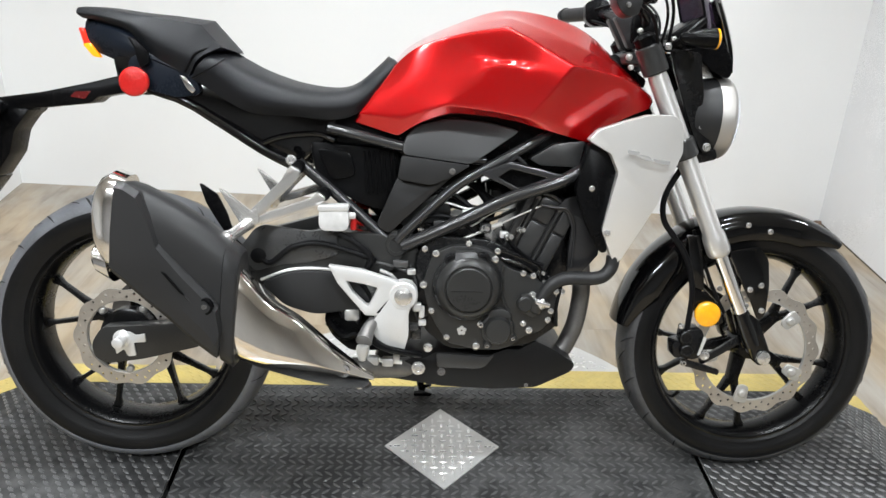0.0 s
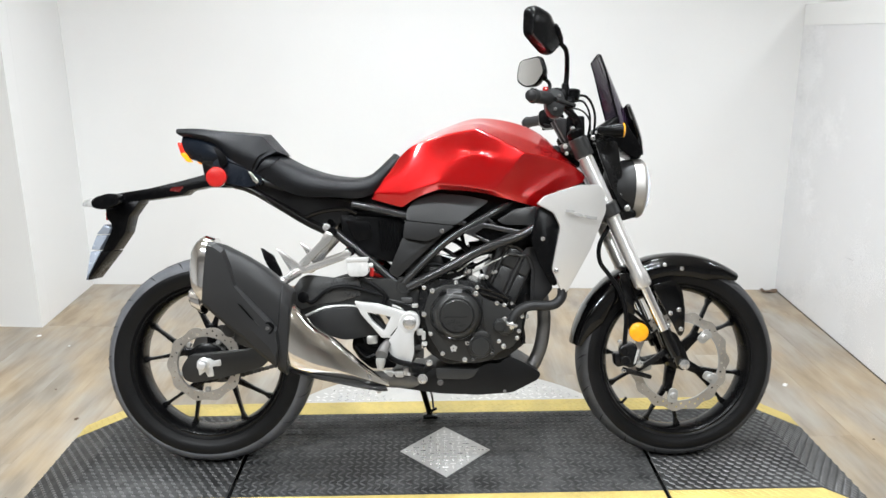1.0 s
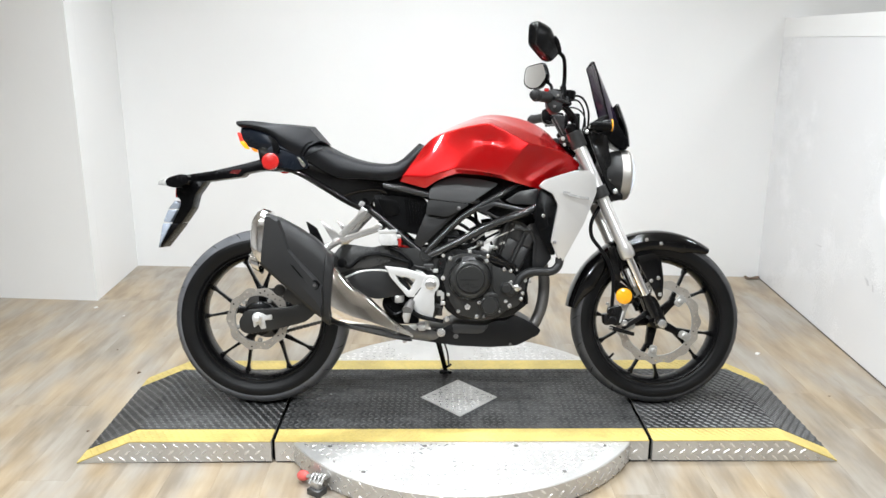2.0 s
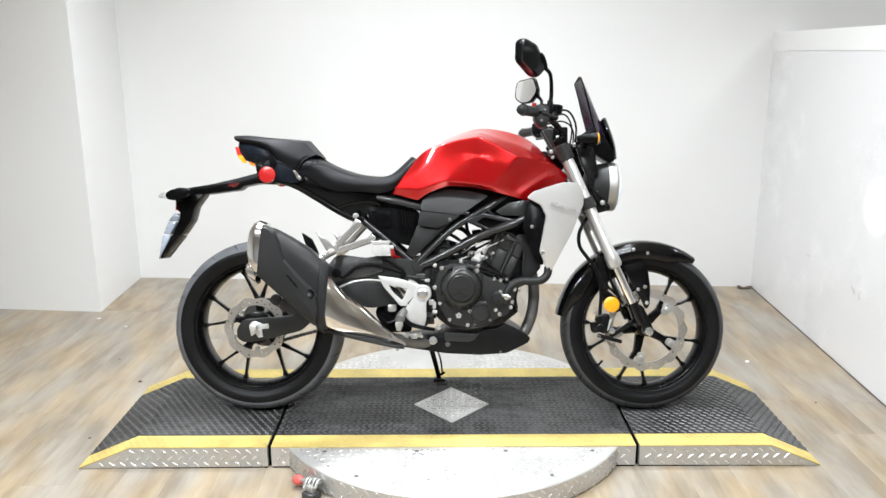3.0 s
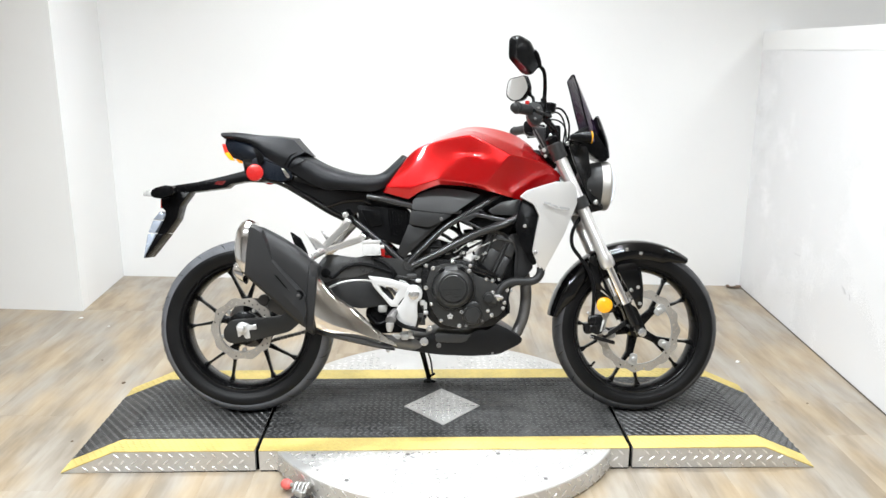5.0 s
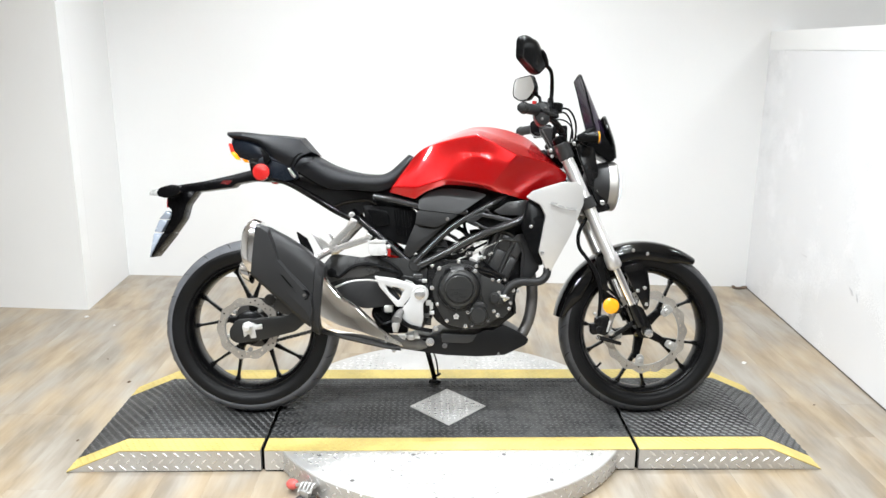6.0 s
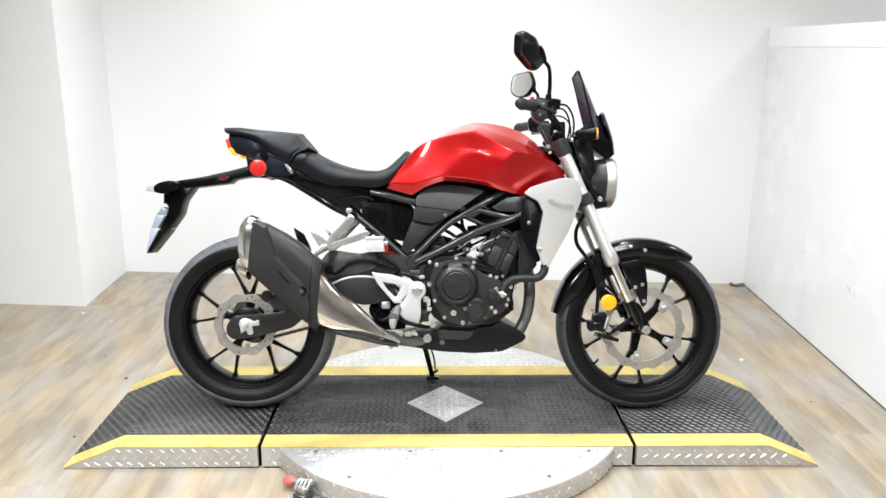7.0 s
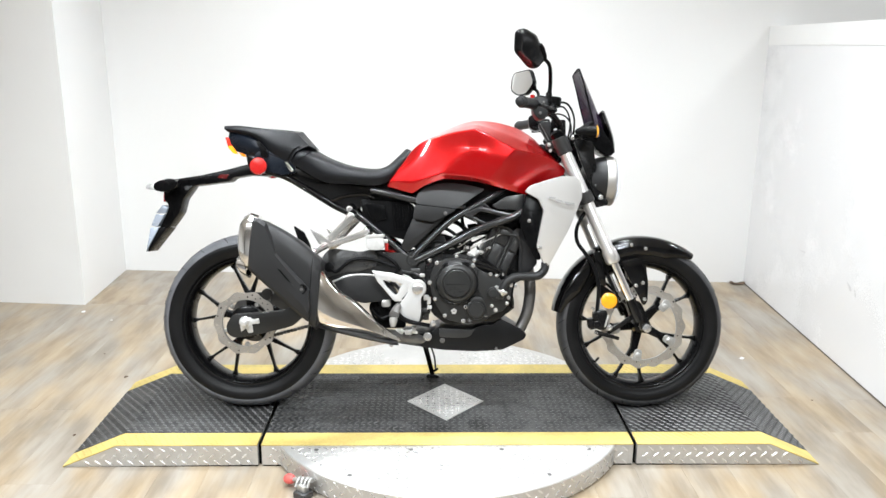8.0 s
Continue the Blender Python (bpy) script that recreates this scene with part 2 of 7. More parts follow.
M = {
    "wall": material("white_wall_paint", (0.80, 0.80, 0.795), 0.55, 0, 0.025, 1.3, 240, 0.05),
    # Darker than the white walls, toning down the lamplight on the partition.
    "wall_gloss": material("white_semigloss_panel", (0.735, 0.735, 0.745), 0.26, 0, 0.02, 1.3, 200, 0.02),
    # Even grey, set to darken the far right wall and the tank's reflection.
    "wall_side": material("pale_far_wall", (0.55, 0.55, 0.55), 0.6, 0, 0.05, 1.5, 200, 0.05),
    # Unseen wall's grey, set low to darken what gloss reflects.
    "wall_dim": material("dimmed_rear_wall", (0.36, 0.36, 0.365), 0.6, 0, 0.06, 1.5, 200, 0.05),
    "ceiling": material("ceiling_pale", (0.70, 0.70, 0.695), 0.8, 0, 0.04, 2, 120, 0.1),
    "subfloor": material("subfloor", (0.08, 0.065, 0.05), 0.8),
    "wood": wood_material(),
    "tread": mat_rubber(),
    "yellow": material("yellow_edge_paint", (0.52, 0.40, 0.125), 0.5, 0, 0.22, 9, 70, 0.2),
    # Lugs paler than their sheet: glints put into the base colour.
    "lug": material("pale_tread_lug", (0.060, 0.060, 0.060), 0.36, 0, 0.4, 14, 80, 0.1, spec=0.6),
    "cover": material("grained_cover_plastic", (0.013, 0.013, 0.0134), 0.43, 0, 0.2, 9, 420, 0.12, spec=0.36),
    "alu": material("tread_plate_alu", (0.60, 0.59, 0.575), 0.50, 0.70, 0.12, 7, 110, 0.12),
    # Brighter and glossier than the plate, so the lugs stand out.
    "alu_lug": material("bright_plate_lug", (0.76, 0.75, 0.735), 0.27, 0.75, 0.12, 9, 110, 0.1),
    "dark": material("dark_gap", (0.003, 0.003, 0.003), 0.8, spec=0.05),
    "red": material("candy_red_paint", (0.50, 0.0030, 0.0045), 0.24, 0.60, 0.05, 4, 300, 0, 1.0, 0.0, spec=0.2, coat_rough=0.045, coat_ior=1.56),
    "plastic": material("satin_black_plastic", (0.0030, 0.0030, 0.0033), 0.27, 0, 0.25, 9, 420, 0.15, spec=0.10),
    "gloss": material("gloss_black_plastic", (0.002, 0.002, 0.0022), 0.10, 0, 0.2, 6, 200, 0, 0.0, 0.03, spec=0.42),
    "shield": material("charcoal_heat_shield", (0.018, 0.018, 0.0185), 0.42, 0.0, 0.10, 8, 500, 0.15, spec=0.28),
    "seat": material("black_seat_vinyl", (0.0075, 0.0080, 0.0095), 0.40, 0, 0.2, 8, 520, 0.4, spec=0.20),
    "cowl": material("dark_blue_grey_cowl", (0.008, 0.011, 0.017), 0.30, 0.05, 0.15, 7, 300, 0.1, spec=0.18),
    "frame": material("grey_black_frame_paint", (0.020, 0.020, 0.021), 0.24, 0.15, 0.05, 8, 60, 0.0, 0.0, 0.02, spec=0.60),
    "engine": material("satin_dark_engine_paint", (0.021, 0.021, 0.0205), 0.33, 0.1, 0.15, 12, 260, 0.12, spec=0.42),
    "engine_gloss": material("polished_dark_engine", (0.018, 0.018, 0.018), 0.14, 0.2, 0.1, 12, 260, 0, spec=0.6),
    "rim_silver": material("satin_silver_ring", (0.40, 0.385, 0.365), 0.48, 0.75, 0.05, 8, 160),
    "engine_black": material("black_engine_paint", (0.006, 0.006, 0.0064), 0.26, 0.05, 0.2, 12, 260, 0.12, spec=0.32),
    "hose_grey": material("worn_black_rubber", (0.016, 0.016, 0.0165), 0.45, 0, 0.25, 20, 200, 0.15, spec=0.32),
    "dull_red": material("dull_red_reflector", (0.10, 0.006, 0.006), 0.25, 0, 0.2, 40, 160, 0.3, 0.4),
    "engine_grey": material("dark_grey_engine", (0.032, 0.032, 0.032), 0.33, 0.2, 0.2, 12, 240, 0.12, spec=0.45),
    "boss": material("satin_grey_casting", (0.060, 0.060, 0.060), 0.30, 0.4, 0.2, 14, 240, 0.12),
    "rim": material("black_rim_paint", (0.0035, 0.0035, 0.0038), 0.26, 0.0, 0.15, 8, 200, 0.0, 0.0, spec=0.20),
    "rubber": material("tyre_sidewall_rubber", (0.0052, 0.0052, 0.0056), 0.40, 0, 0.3, 10, 240, 0.2, spec=0.20),
    "tyre_tread": material("tyre_tread_rubber", (0.050, 0.050, 0.052), 0.52, 0, 0.35, 18, 240, 0.3, spec=0.3),
    # Rear tread's grey-blue stands in for wall light glancing off it.
    "sheen_tread": material("sheen_tread_rubber", (0.105, 0.108, 0.118), 0.55, 0, 0.3, 14, 240, 0.3, spec=0.5),
    "groove": material("tyre_groove", (0.006, 0.006, 0.006), 0.9),
    "silver": material("silver_paint", (0.69, 0.68, 0.665), 0.32, 0.58, 0.04, 6, 600, 0.03, 0.3, 0.05),
    "cast": material("cast_aluminium", (0.62, 0.615, 0.605), 0.34, 0.40, 0.05, 14, 300, 0.0),
    "fork": material("silver_fork_tube", (0.66, 0.65, 0.635), 0.32, 0.75, 0.03, 8, 160, 0.0, 0, 0.012),
    "bracket": material("bright_bracket_alloy", (0.70, 0.69, 0.67), 0.20, 0.85, 0.06, 10, 120, 0.0, 0, 0.05),
    "carrier": material("satin_disc_carrier", (0.46, 0.455, 0.44), 0.34, 0.6, 0.08, 14, 300, 0.03),
    # Ramp lugs paler still, with the ramps' silvery sheen in the colour.
    "ramp_lug": material("pale_ramp_lug", (0.085, 0.085, 0.085), 0.36, 0, 0.4, 14, 80, 0.1, spec=0.7),
    "scuff": material("grey_scuff", (0.50, 0.50, 0.51), 0.5, 0, 0.2, 30, 200),
    "flake": material("torn_brown_backing", (0.13, 0.085, 0.055), 0.7, 0, 0.4, 40, 200),
    "chrome": material("chrome", (0.82, 0.81, 0.80), 0.10, 1.0, 0.05, 8, 120, 0.0, 0, 0.05),
    "brushed": material("polished_steel", (0.82, 0.785, 0.73), 0.13, 1.0, 0.05, 9, 40, 0.01, 0, 0.05, streak=(1, 12, 1)),
    "disc": material("brake_disc_steel", (0.50, 0.47, 0.43), 0.36, 0.85, 0.1, 12, 200, 0.1),
    "belly": material("matt_black_pan", (0.006, 0.006, 0.0064), 0.40, 0, 0.2, 9, 300, 0.12, spec=0.22),
    "bolt": material("zinc_bolt", (0.66, 0.655, 0.64), 0.25, 0.9, 0.08, 30, 200),
    "pipe": material("dull_steel_pipe", (0.16, 0.155, 0.15), 0.42, 0.7, 0.2, 12, 120, 0.1),
    "amber": material("amber_reflector", (0.95, 0.40, 0.008), 0.18, 0, 0.12, 60, 160, 0.8, 0.6),
    "redlens": material("red_reflector", (0.48, 0.012, 0.010), 0.16, 0, 0.1, 40, 160, 0.6, 0.6),
    "tail_on": material("lit_red_lens", (0.75, 0.03, 0.015), 0.2, emit=0.5),
    "tail_amber": material("lit_amber_lens", (1.0, 0.30, 0.01), 0.2, emit=0.8),
    "reservoir": material("milky_reservoir", (0.50, 0.495, 0.485), 0.22, 0, 0.14, 40, 100),
    "hose": material("black_hose", (0.005, 0.005, 0.0055), 0.4, 0, 0.2, 20, 200, 0.1, spec=0.1),
    "spring": material("red_spring", (0.55, 0.01, 0.008), 0.3),
    "mirror": material("mirror_glass", (0.92, 0.92, 0.92), 0.03, 1.0, 0.0, 3, 50, 0, 0, 0.01),
    "screen": glass_material("smoked_screen", (0.026, 0.014, 0.034), 0.08, 0.86),
    "lens_grey": material("clear_ribbed_lens", (0.48, 0.48, 0.47), 0.12, 0.2, 0.35, 60, 160, 0.3, 0.5),
    "lens": glass_material("clear_lens", (0.85, 0.9, 1.0), 0.03, 0.35),
    "lamp_on": material("lit_lamp", (0.85, 0.92, 1.0), 0.3, emit=2.5),
    "panel_on": material("lit_diffuser", (1.0, 0.975, 0.94), 0.4, emit=3.0),
    "grey_mark": material("grey_badge", (0.33, 0.325, 0.32), 0.4, 0.3),
    "plate": material("lit_flap_face", (0.42, 0.47, 0.56), 0.28, 0.3),
    "scrap": material("paper_scrap", (0.75, 0.74, 0.72), 0.8),
    "handle_red": material("red_rubber_knob", (0.72, 0.13, 0.115), 0.45),
}

# ---- mesh helpers ----


def link(name, bm, mat, parent=None, label="", sharp=32):
    """One mesh object out of a bmesh."""
    bmesh.ops.recalc_face_normals(bm, faces=bm.faces)
    for f in bm.faces:
        f.smooth = True
    lim = radians(sharp)
    for e in bm.edges:
        e.smooth = len(e.link_faces) == 2 and e.calc_face_angle(0) < lim
    me = bpy.data.meshes.new(name)
    bm.to_mesh(me)
    bm.free()
    me.materials.append(M[mat])
    ob = new(name, me)
    if parent:
        ob.parent = parent
    if label:
        ob["label"] = label
    return ob


def part(name, bm, mat, parent, label="", sharp=32):
    return link(name, bm, mat, parent, label, sharp)


def thing(name, m, label, category, group="", kind=""):
    ob = new(name)
    ob.empty_display_size = 0.1
    ob.matrix_world = m
    return tagged(ob, label, category, group, kind)


def V(x, y, z):
    return Vector((x, y, z))


def crm(pts, k, breaks=()):
    """Catmull-Rom through pts, k steps a span; a kink stays at each index in breaks."""
    cuts = [0, *sorted(breaks), len(pts) - 1]
    out = []
    for a, b in zip(cuts, cuts[1:]):
        p = pts[a : b + 1]
        q = [p[0] * 2 - p[1], *p, p[-1] * 2 - p[-2]]
        for i in range(1, len(q) - 2):
            for j in range(k):
                t = j / k
                out.append(0.5 * (2 * q[i] + (q[i + 1] - q[i - 1]) * t + (2 * q[i - 1] - 5 * q[i] + 4 * q[i + 1] - q[i + 2]) * t * t
                                  + (3 * q[i] - q[i - 1] - 3 * q[i + 1] + q[i + 2]) * t ** 3))
    out.append(pts[-1].copy())
    return out


def skin(bm, loops, closed=True, caps=True):
    """Faces between neighbouring loops of points."""
    rows = [[bm.verts.new(p) for p in loop] for loop in loops]
    n = len(rows[0])
    for a, b in zip(rows, rows[1:]):
        for i in range(n if closed else n - 1):
            j = (i + 1) % n
            bm.faces.new((a[i], a[j], b[j], b[i]))
    if caps:
        bm.faces.new(rows[0])
        bm.faces.new(rows[-1][::-1])
    return bm


def tube(bm, pts, r, n=10, k=6, breaks=(), straight=False):
    """A round bar along pts; r a number or one for each of the resampled points' ends."""
    pts = [Vector(p) for p in pts]
    line = pts if straight or len(pts) < 3 else crm(pts, k, breaks)
    side = None
    loops = []
    for i, p in enumerate(line):
        d = (line[min(i + 1, len(line) - 1)] - line[max(i - 1, 0)]).normalized()
        if side is None:
            side = d.cross(V(0, 0, 1) if abs(d.z) < 0.9 else V(1, 0, 0)).normalized()
        side = (side - d * side.dot(d)).normalized()
        up = d.cross(side)
        rad = r if not isinstance(r, (tuple, list)) else r[0] + (r[1] - r[0]) * i / (len(line) - 1)
        loops.append([p + rad * (math.cos(a) * side + math.sin(a) * up) for a in [2 * math.pi * j / n for j in range(n)]])
    return skin(bm, loops)


def spin(bm, p0, axis, prof, n=32, closed=False, arc=None):
    """A turned body: prof holds (way along the axis, radius); closed joins its end to its start."""
    p0, axis = Vector(p0), Vector(axis).normalized()
    side = axis.cross(V(0, 0, 1) if abs(axis.z) < 0.9 else V(1, 0, 0)).normalized()
    up = axis.cross(side)
    loops = [[p0 + axis * s + max(r, 1e-4) * (math.cos(a) * side + math.sin(a) * up) for a in [2 * math.pi * j / n for j in range(n)]] for s, r in prof]
    if closed:
        loops.append(loops[0])
        rows = [[bm.verts.new(p) for p in loop] for loop in loops[:-1]]
        m = len(rows)
        for i in range(m):
            a, b = rows[i], rows[(i + 1) % m]
            for j in range(n):
                bm.faces.new((a[j], a[(j + 1) % n], b[(j + 1) % n], b[j]))
        return bm
    return skin(bm, loops)


def prism(bm, poly, v0, v1, bevel=0.004, seg=2, inset=0.0):
    """A plate: the outline poly, of (x, z), between two sideways places, with eased edges."""
    tmp = bmesh.new()
    a = [tmp.verts.new((x, v0, z)) for x, z in poly]
    b = [tmp.verts.new((x, v1, z)) for x, z in poly]
    n = len(poly)
    tmp.faces.new(a)
    tmp.faces.new(b[::-1])
    for i in range(n):
        tmp.faces.new((a[i], a[(i + 1) % n], b[(i + 1) % n], b[i]))
    bmesh.ops.recalc_face_normals(tmp, faces=tmp.faces)
    if bevel:
        bmesh.ops.bevel(tmp, geom=tmp.edges[:], offset=bevel, segments=seg, profile=0.5, affect="EDGES", clamp_overlap=True)
    copy_into(bm, tmp)
    tmp.free()
    return bm


def copy_into(bm, other, m=Matrix()):
    made = {v: bm.verts.new(m @ v.co) for v in other.verts}
    for f in other.faces:
        try:
            bm.faces.new([made[v] for v in f.verts])
        except ValueError:
            pass
    return bm


def block(bm, x0, x1, y0, y1, z0, z1, bevel=0.003, seg=2, m=Matrix()):
    tmp = bmesh.new()
    prism(tmp, [(x0, z0), (x1, z0), (x1, z1), (x0, z1)], y0, y1, bevel, seg)
    copy_into(bm, tmp, m)
    tmp.free()
    return bm


def rounded(poly, r, k=4):
    """The outline poly with its corners rounded by about r."""
    out = []
    n = len(poly)
    for i in range(n):
        p, a, b = Vector(poly[i]), Vector(poly[i - 1]), Vector(poly[(i + 1) % n])
        ra = min(r, (a - p).length * 0.45)
        rb = min(r, (b - p).length * 0.45)
        s, e = p + (a - p).normalized() * ra, p + (b - p).normalized() * rb
        for j in range(k + 1):
            t = j / k
            out.append(tuple(s * (1 - t) ** 2 + p * 2 * t * (1 - t) + e * t * t))
    return out


def shell(bm, rows, kr=3, kc=4, row_breaks=(), col_breaks=()):
    """A body symmetric about y = 0: rows of points run from the right lower edge up to the middle line; it is mirrored and closed below."""
    rows = [crm([Vector(p) for p in r], kc, col_breaks) for r in rows]
    cols = [crm(list(c), kr, row_breaks) for c in zip(*rows)]
    loops = []
    for c in cols:
        right = c
        left = [V(p.x, -p.y, p.z) for p in c[-2::-1]]
        loops.append(right + left)
    return skin(bm, loops)

# ---- the room ----


def wall(name, a, b, z0, z1, thick, mat, label, back=None):
    """An upright wall from a to b on plan; thick lies to the left of the way; back moves its first rear corner."""
    a, b = Vector(a), Vector(b)
    d = (b - a).normalized()
    n = Vector((-d.y, d.x)) * thick
    bm = bmesh.new()
    plan = (a, b, b + n, Vector(back) if back else a + n)
    lo = [bm.verts.new((p.x, p.y, z0)) for p in plan]
    hi = [bm.verts.new((p.x, p.y, z1)) for p in plan]
    bm.faces.new(lo)
    bm.faces.new(hi[::-1])
    for i in range(4):
        bm.faces.new((lo[i], lo[(i + 1) % 4], hi[(i + 1) % 4], hi[i]))
    ob = link(name, bm, mat)
    return tagged(ob, label, "wall", kind="structure")


BL, BR, COR = (-1.878, 1.983), (1.765, 1.735), (-1.847, 1.321)
wall("wall_back", (3.6, 1.61), BL, 0, CEILING, -0.12, "wall", "plain white painted back wall")
wall("wall_return", BL, (-1.8516, 1.4205), 0, CEILING, -0.12, "wall", "short white painted return wall beside the recess")
wall("wall_left_front", COR, (-4.3, 1.565), 0, CEILING, -0.12, "wall", "white painted wall beside the recess", (-1.8516, 1.4200))
# Left wall, wall behind and ceiling are unseen; their tones shape the bounce light.
wall("wall_left", (-4.3, 1.565), (-4.3, -4.6), 0, CEILING, -0.12, "wall", "unseen plain white side wall")
wall("wall_behind", (-4.3, -4.6), (3.6, -4.6), 0, CEILING, -0.12, "wall_dim", "unseen plain grey wall behind the viewer")
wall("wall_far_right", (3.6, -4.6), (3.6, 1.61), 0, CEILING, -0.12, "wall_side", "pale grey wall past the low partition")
PR = (1.669, 0.02)
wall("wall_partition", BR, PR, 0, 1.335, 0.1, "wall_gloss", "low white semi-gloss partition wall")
wall("trim_partition_cap", (BR[0] - 0.003, BR[1] - 0.004), (PR[0] - 0.003, PR[1]), 1.335, 1.43, 0.106, "wall", "white cap board along the partition's top")

wall("trim_partition_base", (BR[0] - 0.004, BR[1] - 0.002), (PR[0] - 0.004, PR[1]), 0, 0.004, 0.02, "subfloor", "dark gap along the partition's foot")
bm = bmesh.new()
block(bm, -4.5, 3.8, -4.8, 2.2, CEILING, CEILING + 0.1, 0)
tagged(link("ceiling", bm, "ceiling"), "unseen plain grey ceiling", "ceiling", kind="structure")
bm = bmesh.new()
block(bm, -4.5, 3.8, -4.8, 2.2, -0.12, -0.006, 0)
floor = tagged(link("floor", bm, "subfloor"), "pale oak vinyl plank floor", "floor", kind="structure")

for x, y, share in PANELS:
    lamp = thing("ceiling_light", pose(x, y, CEILING), "unseen narrow white ceiling light with a lit diffuser", "ceiling light", "ceiling lights")
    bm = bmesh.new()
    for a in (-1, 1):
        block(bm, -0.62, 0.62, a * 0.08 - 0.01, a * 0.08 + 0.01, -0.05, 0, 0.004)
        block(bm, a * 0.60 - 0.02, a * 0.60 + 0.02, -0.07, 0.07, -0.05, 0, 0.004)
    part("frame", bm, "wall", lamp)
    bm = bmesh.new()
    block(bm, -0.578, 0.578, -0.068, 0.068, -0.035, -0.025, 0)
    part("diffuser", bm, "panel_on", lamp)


# ---- tread plates ----


def lug_template(length, width, height):
    """One raised tread bar, lying along x, as points and faces."""
    l, w, h = length / 2, width / 2, height
    low = [(-l, 0, 0), (-l * 0.45, -w, 0), (l * 0.45, -w, 0), (l, 0, 0), (l * 0.45, w, 0), (-l * 0.45, w, 0)]
    top = [(-l * 0.72, 0, h), (-l * 0.4, -w * 0.45, h), (l * 0.4, -w * 0.45, h), (l * 0.72, 0, h), (l * 0.4, w * 0.45, h), (-l * 0.4, w * 0.45, h)]
    faces = [(6, 7, 8, 9, 10, 11)] + [(i, (i + 1) % 6, 6 + (i + 1) % 6, 6 + i) for i in range(6)]
    return low + top, faces


def lug_mesh(name, spots, mat, parent, size=(0.026, 0.008, 0.0022)):
    """Many tread bars in one mesh: spots are (matrix, height factor)."""
    pts, faces = lug_template(*size)
    vs, fs = [], []
    for m, h in spots:
        base = len(vs)
        vs += [tuple(m @ Vector((x, y, z * h))) for x, y, z in pts]
        fs += [tuple(base + i for i in f) for f in faces]
    me = bpy.data.meshes.new(name)
    me.from_pydata(vs, [], fs)
    me.materials.append(M[mat])
    ob = new(name, me)
    ob.parent = parent
    ob["kind"] = "stuff"
    return ob


def worn(x, y, seed=0.0):
    return max(0.2, min(1.0, 0.75 + 1.5 * noise.noise((x * 2.6 + seed, y * 4.5, 0.3)) + 0.9 * abs(y) / 0.3 - 0.35))


H = 0.078
Y0, Y1, S0, S1 = -0.320, 0.337, -0.238, 0.250


def deck_spots(path, y_from, y_to, pitch_x, pitch_y, angle, wear=True, zigzag=True):
    """Tread bars along a bent top: path holds (x, z) from one end to the other."""
    spots = []
    for (xa, za), (xb, zb) in zip(path, path[1:]):
        length = math.hypot(xb - xa, zb - za)
        tilt = math.degrees(math.atan2(zb - za, xb - xa))
        n = max(1, int(length / pitch_x))
        rows = max(1, int(round((y_to - y_from) / pitch_y)))
        for i in range(n):
            for j in range(rows):
                s = (i + (0.5 if zigzag else 0.25 + 0.5 * (j % 2))) / n
                x, z = xa + (xb - xa) * s, za + (zb - za) * s
                y = y_from + (y_to - y_from) * (j + 0.5) / rows
                turn = (angle if j % 2 else -angle) if zigzag else -angle
                h = (worn(x, y) if zigzag else 0.7 + 0.3 * worn(x, y)) if wear else 1.0
                spots.append((pose(x, y, z, 0, -tilt, 0) @ pose(0, 0, 0, 0, 0, turn), h))
    return spots


def strip(bm, path, y0, y1, thick):
    """A sheet of that thickness laid along the bent top."""
    poly = list(path) + [(x, z - thick) for x, z in path[::-1]]
    return prism(bm, poly, y0, y1, 0.0008, 1)


def side_spots(path, y, facing):
    """Two rows of bright tread bars on an upright side."""
    spots = []
    x0, x1 = path[0][0], path[-1][0]
    lo, hi = min(x0, x1), max(x0, x1)
    n = max(1, int((hi - lo) / 0.034))
    for i in range(n):
        for z, shift_, turn_ in ((0.014, 0.0, -42), (0.037, 0.5, 42), (0.060, 0.0, -42)):
            x = lo + (i + 0.25 + shift_) / n * (hi - lo)
            roof = np.interp(x, *zip(*sorted(path)))
            if z + 0.014 < roof and lo + 0.012 < x < hi - 0.012:
                spots.append((pose(x, y, z, 90 * facing, 0, 0) @ pose(0, 0, 0, 0, 0, turn_), 1.0))
    return spots


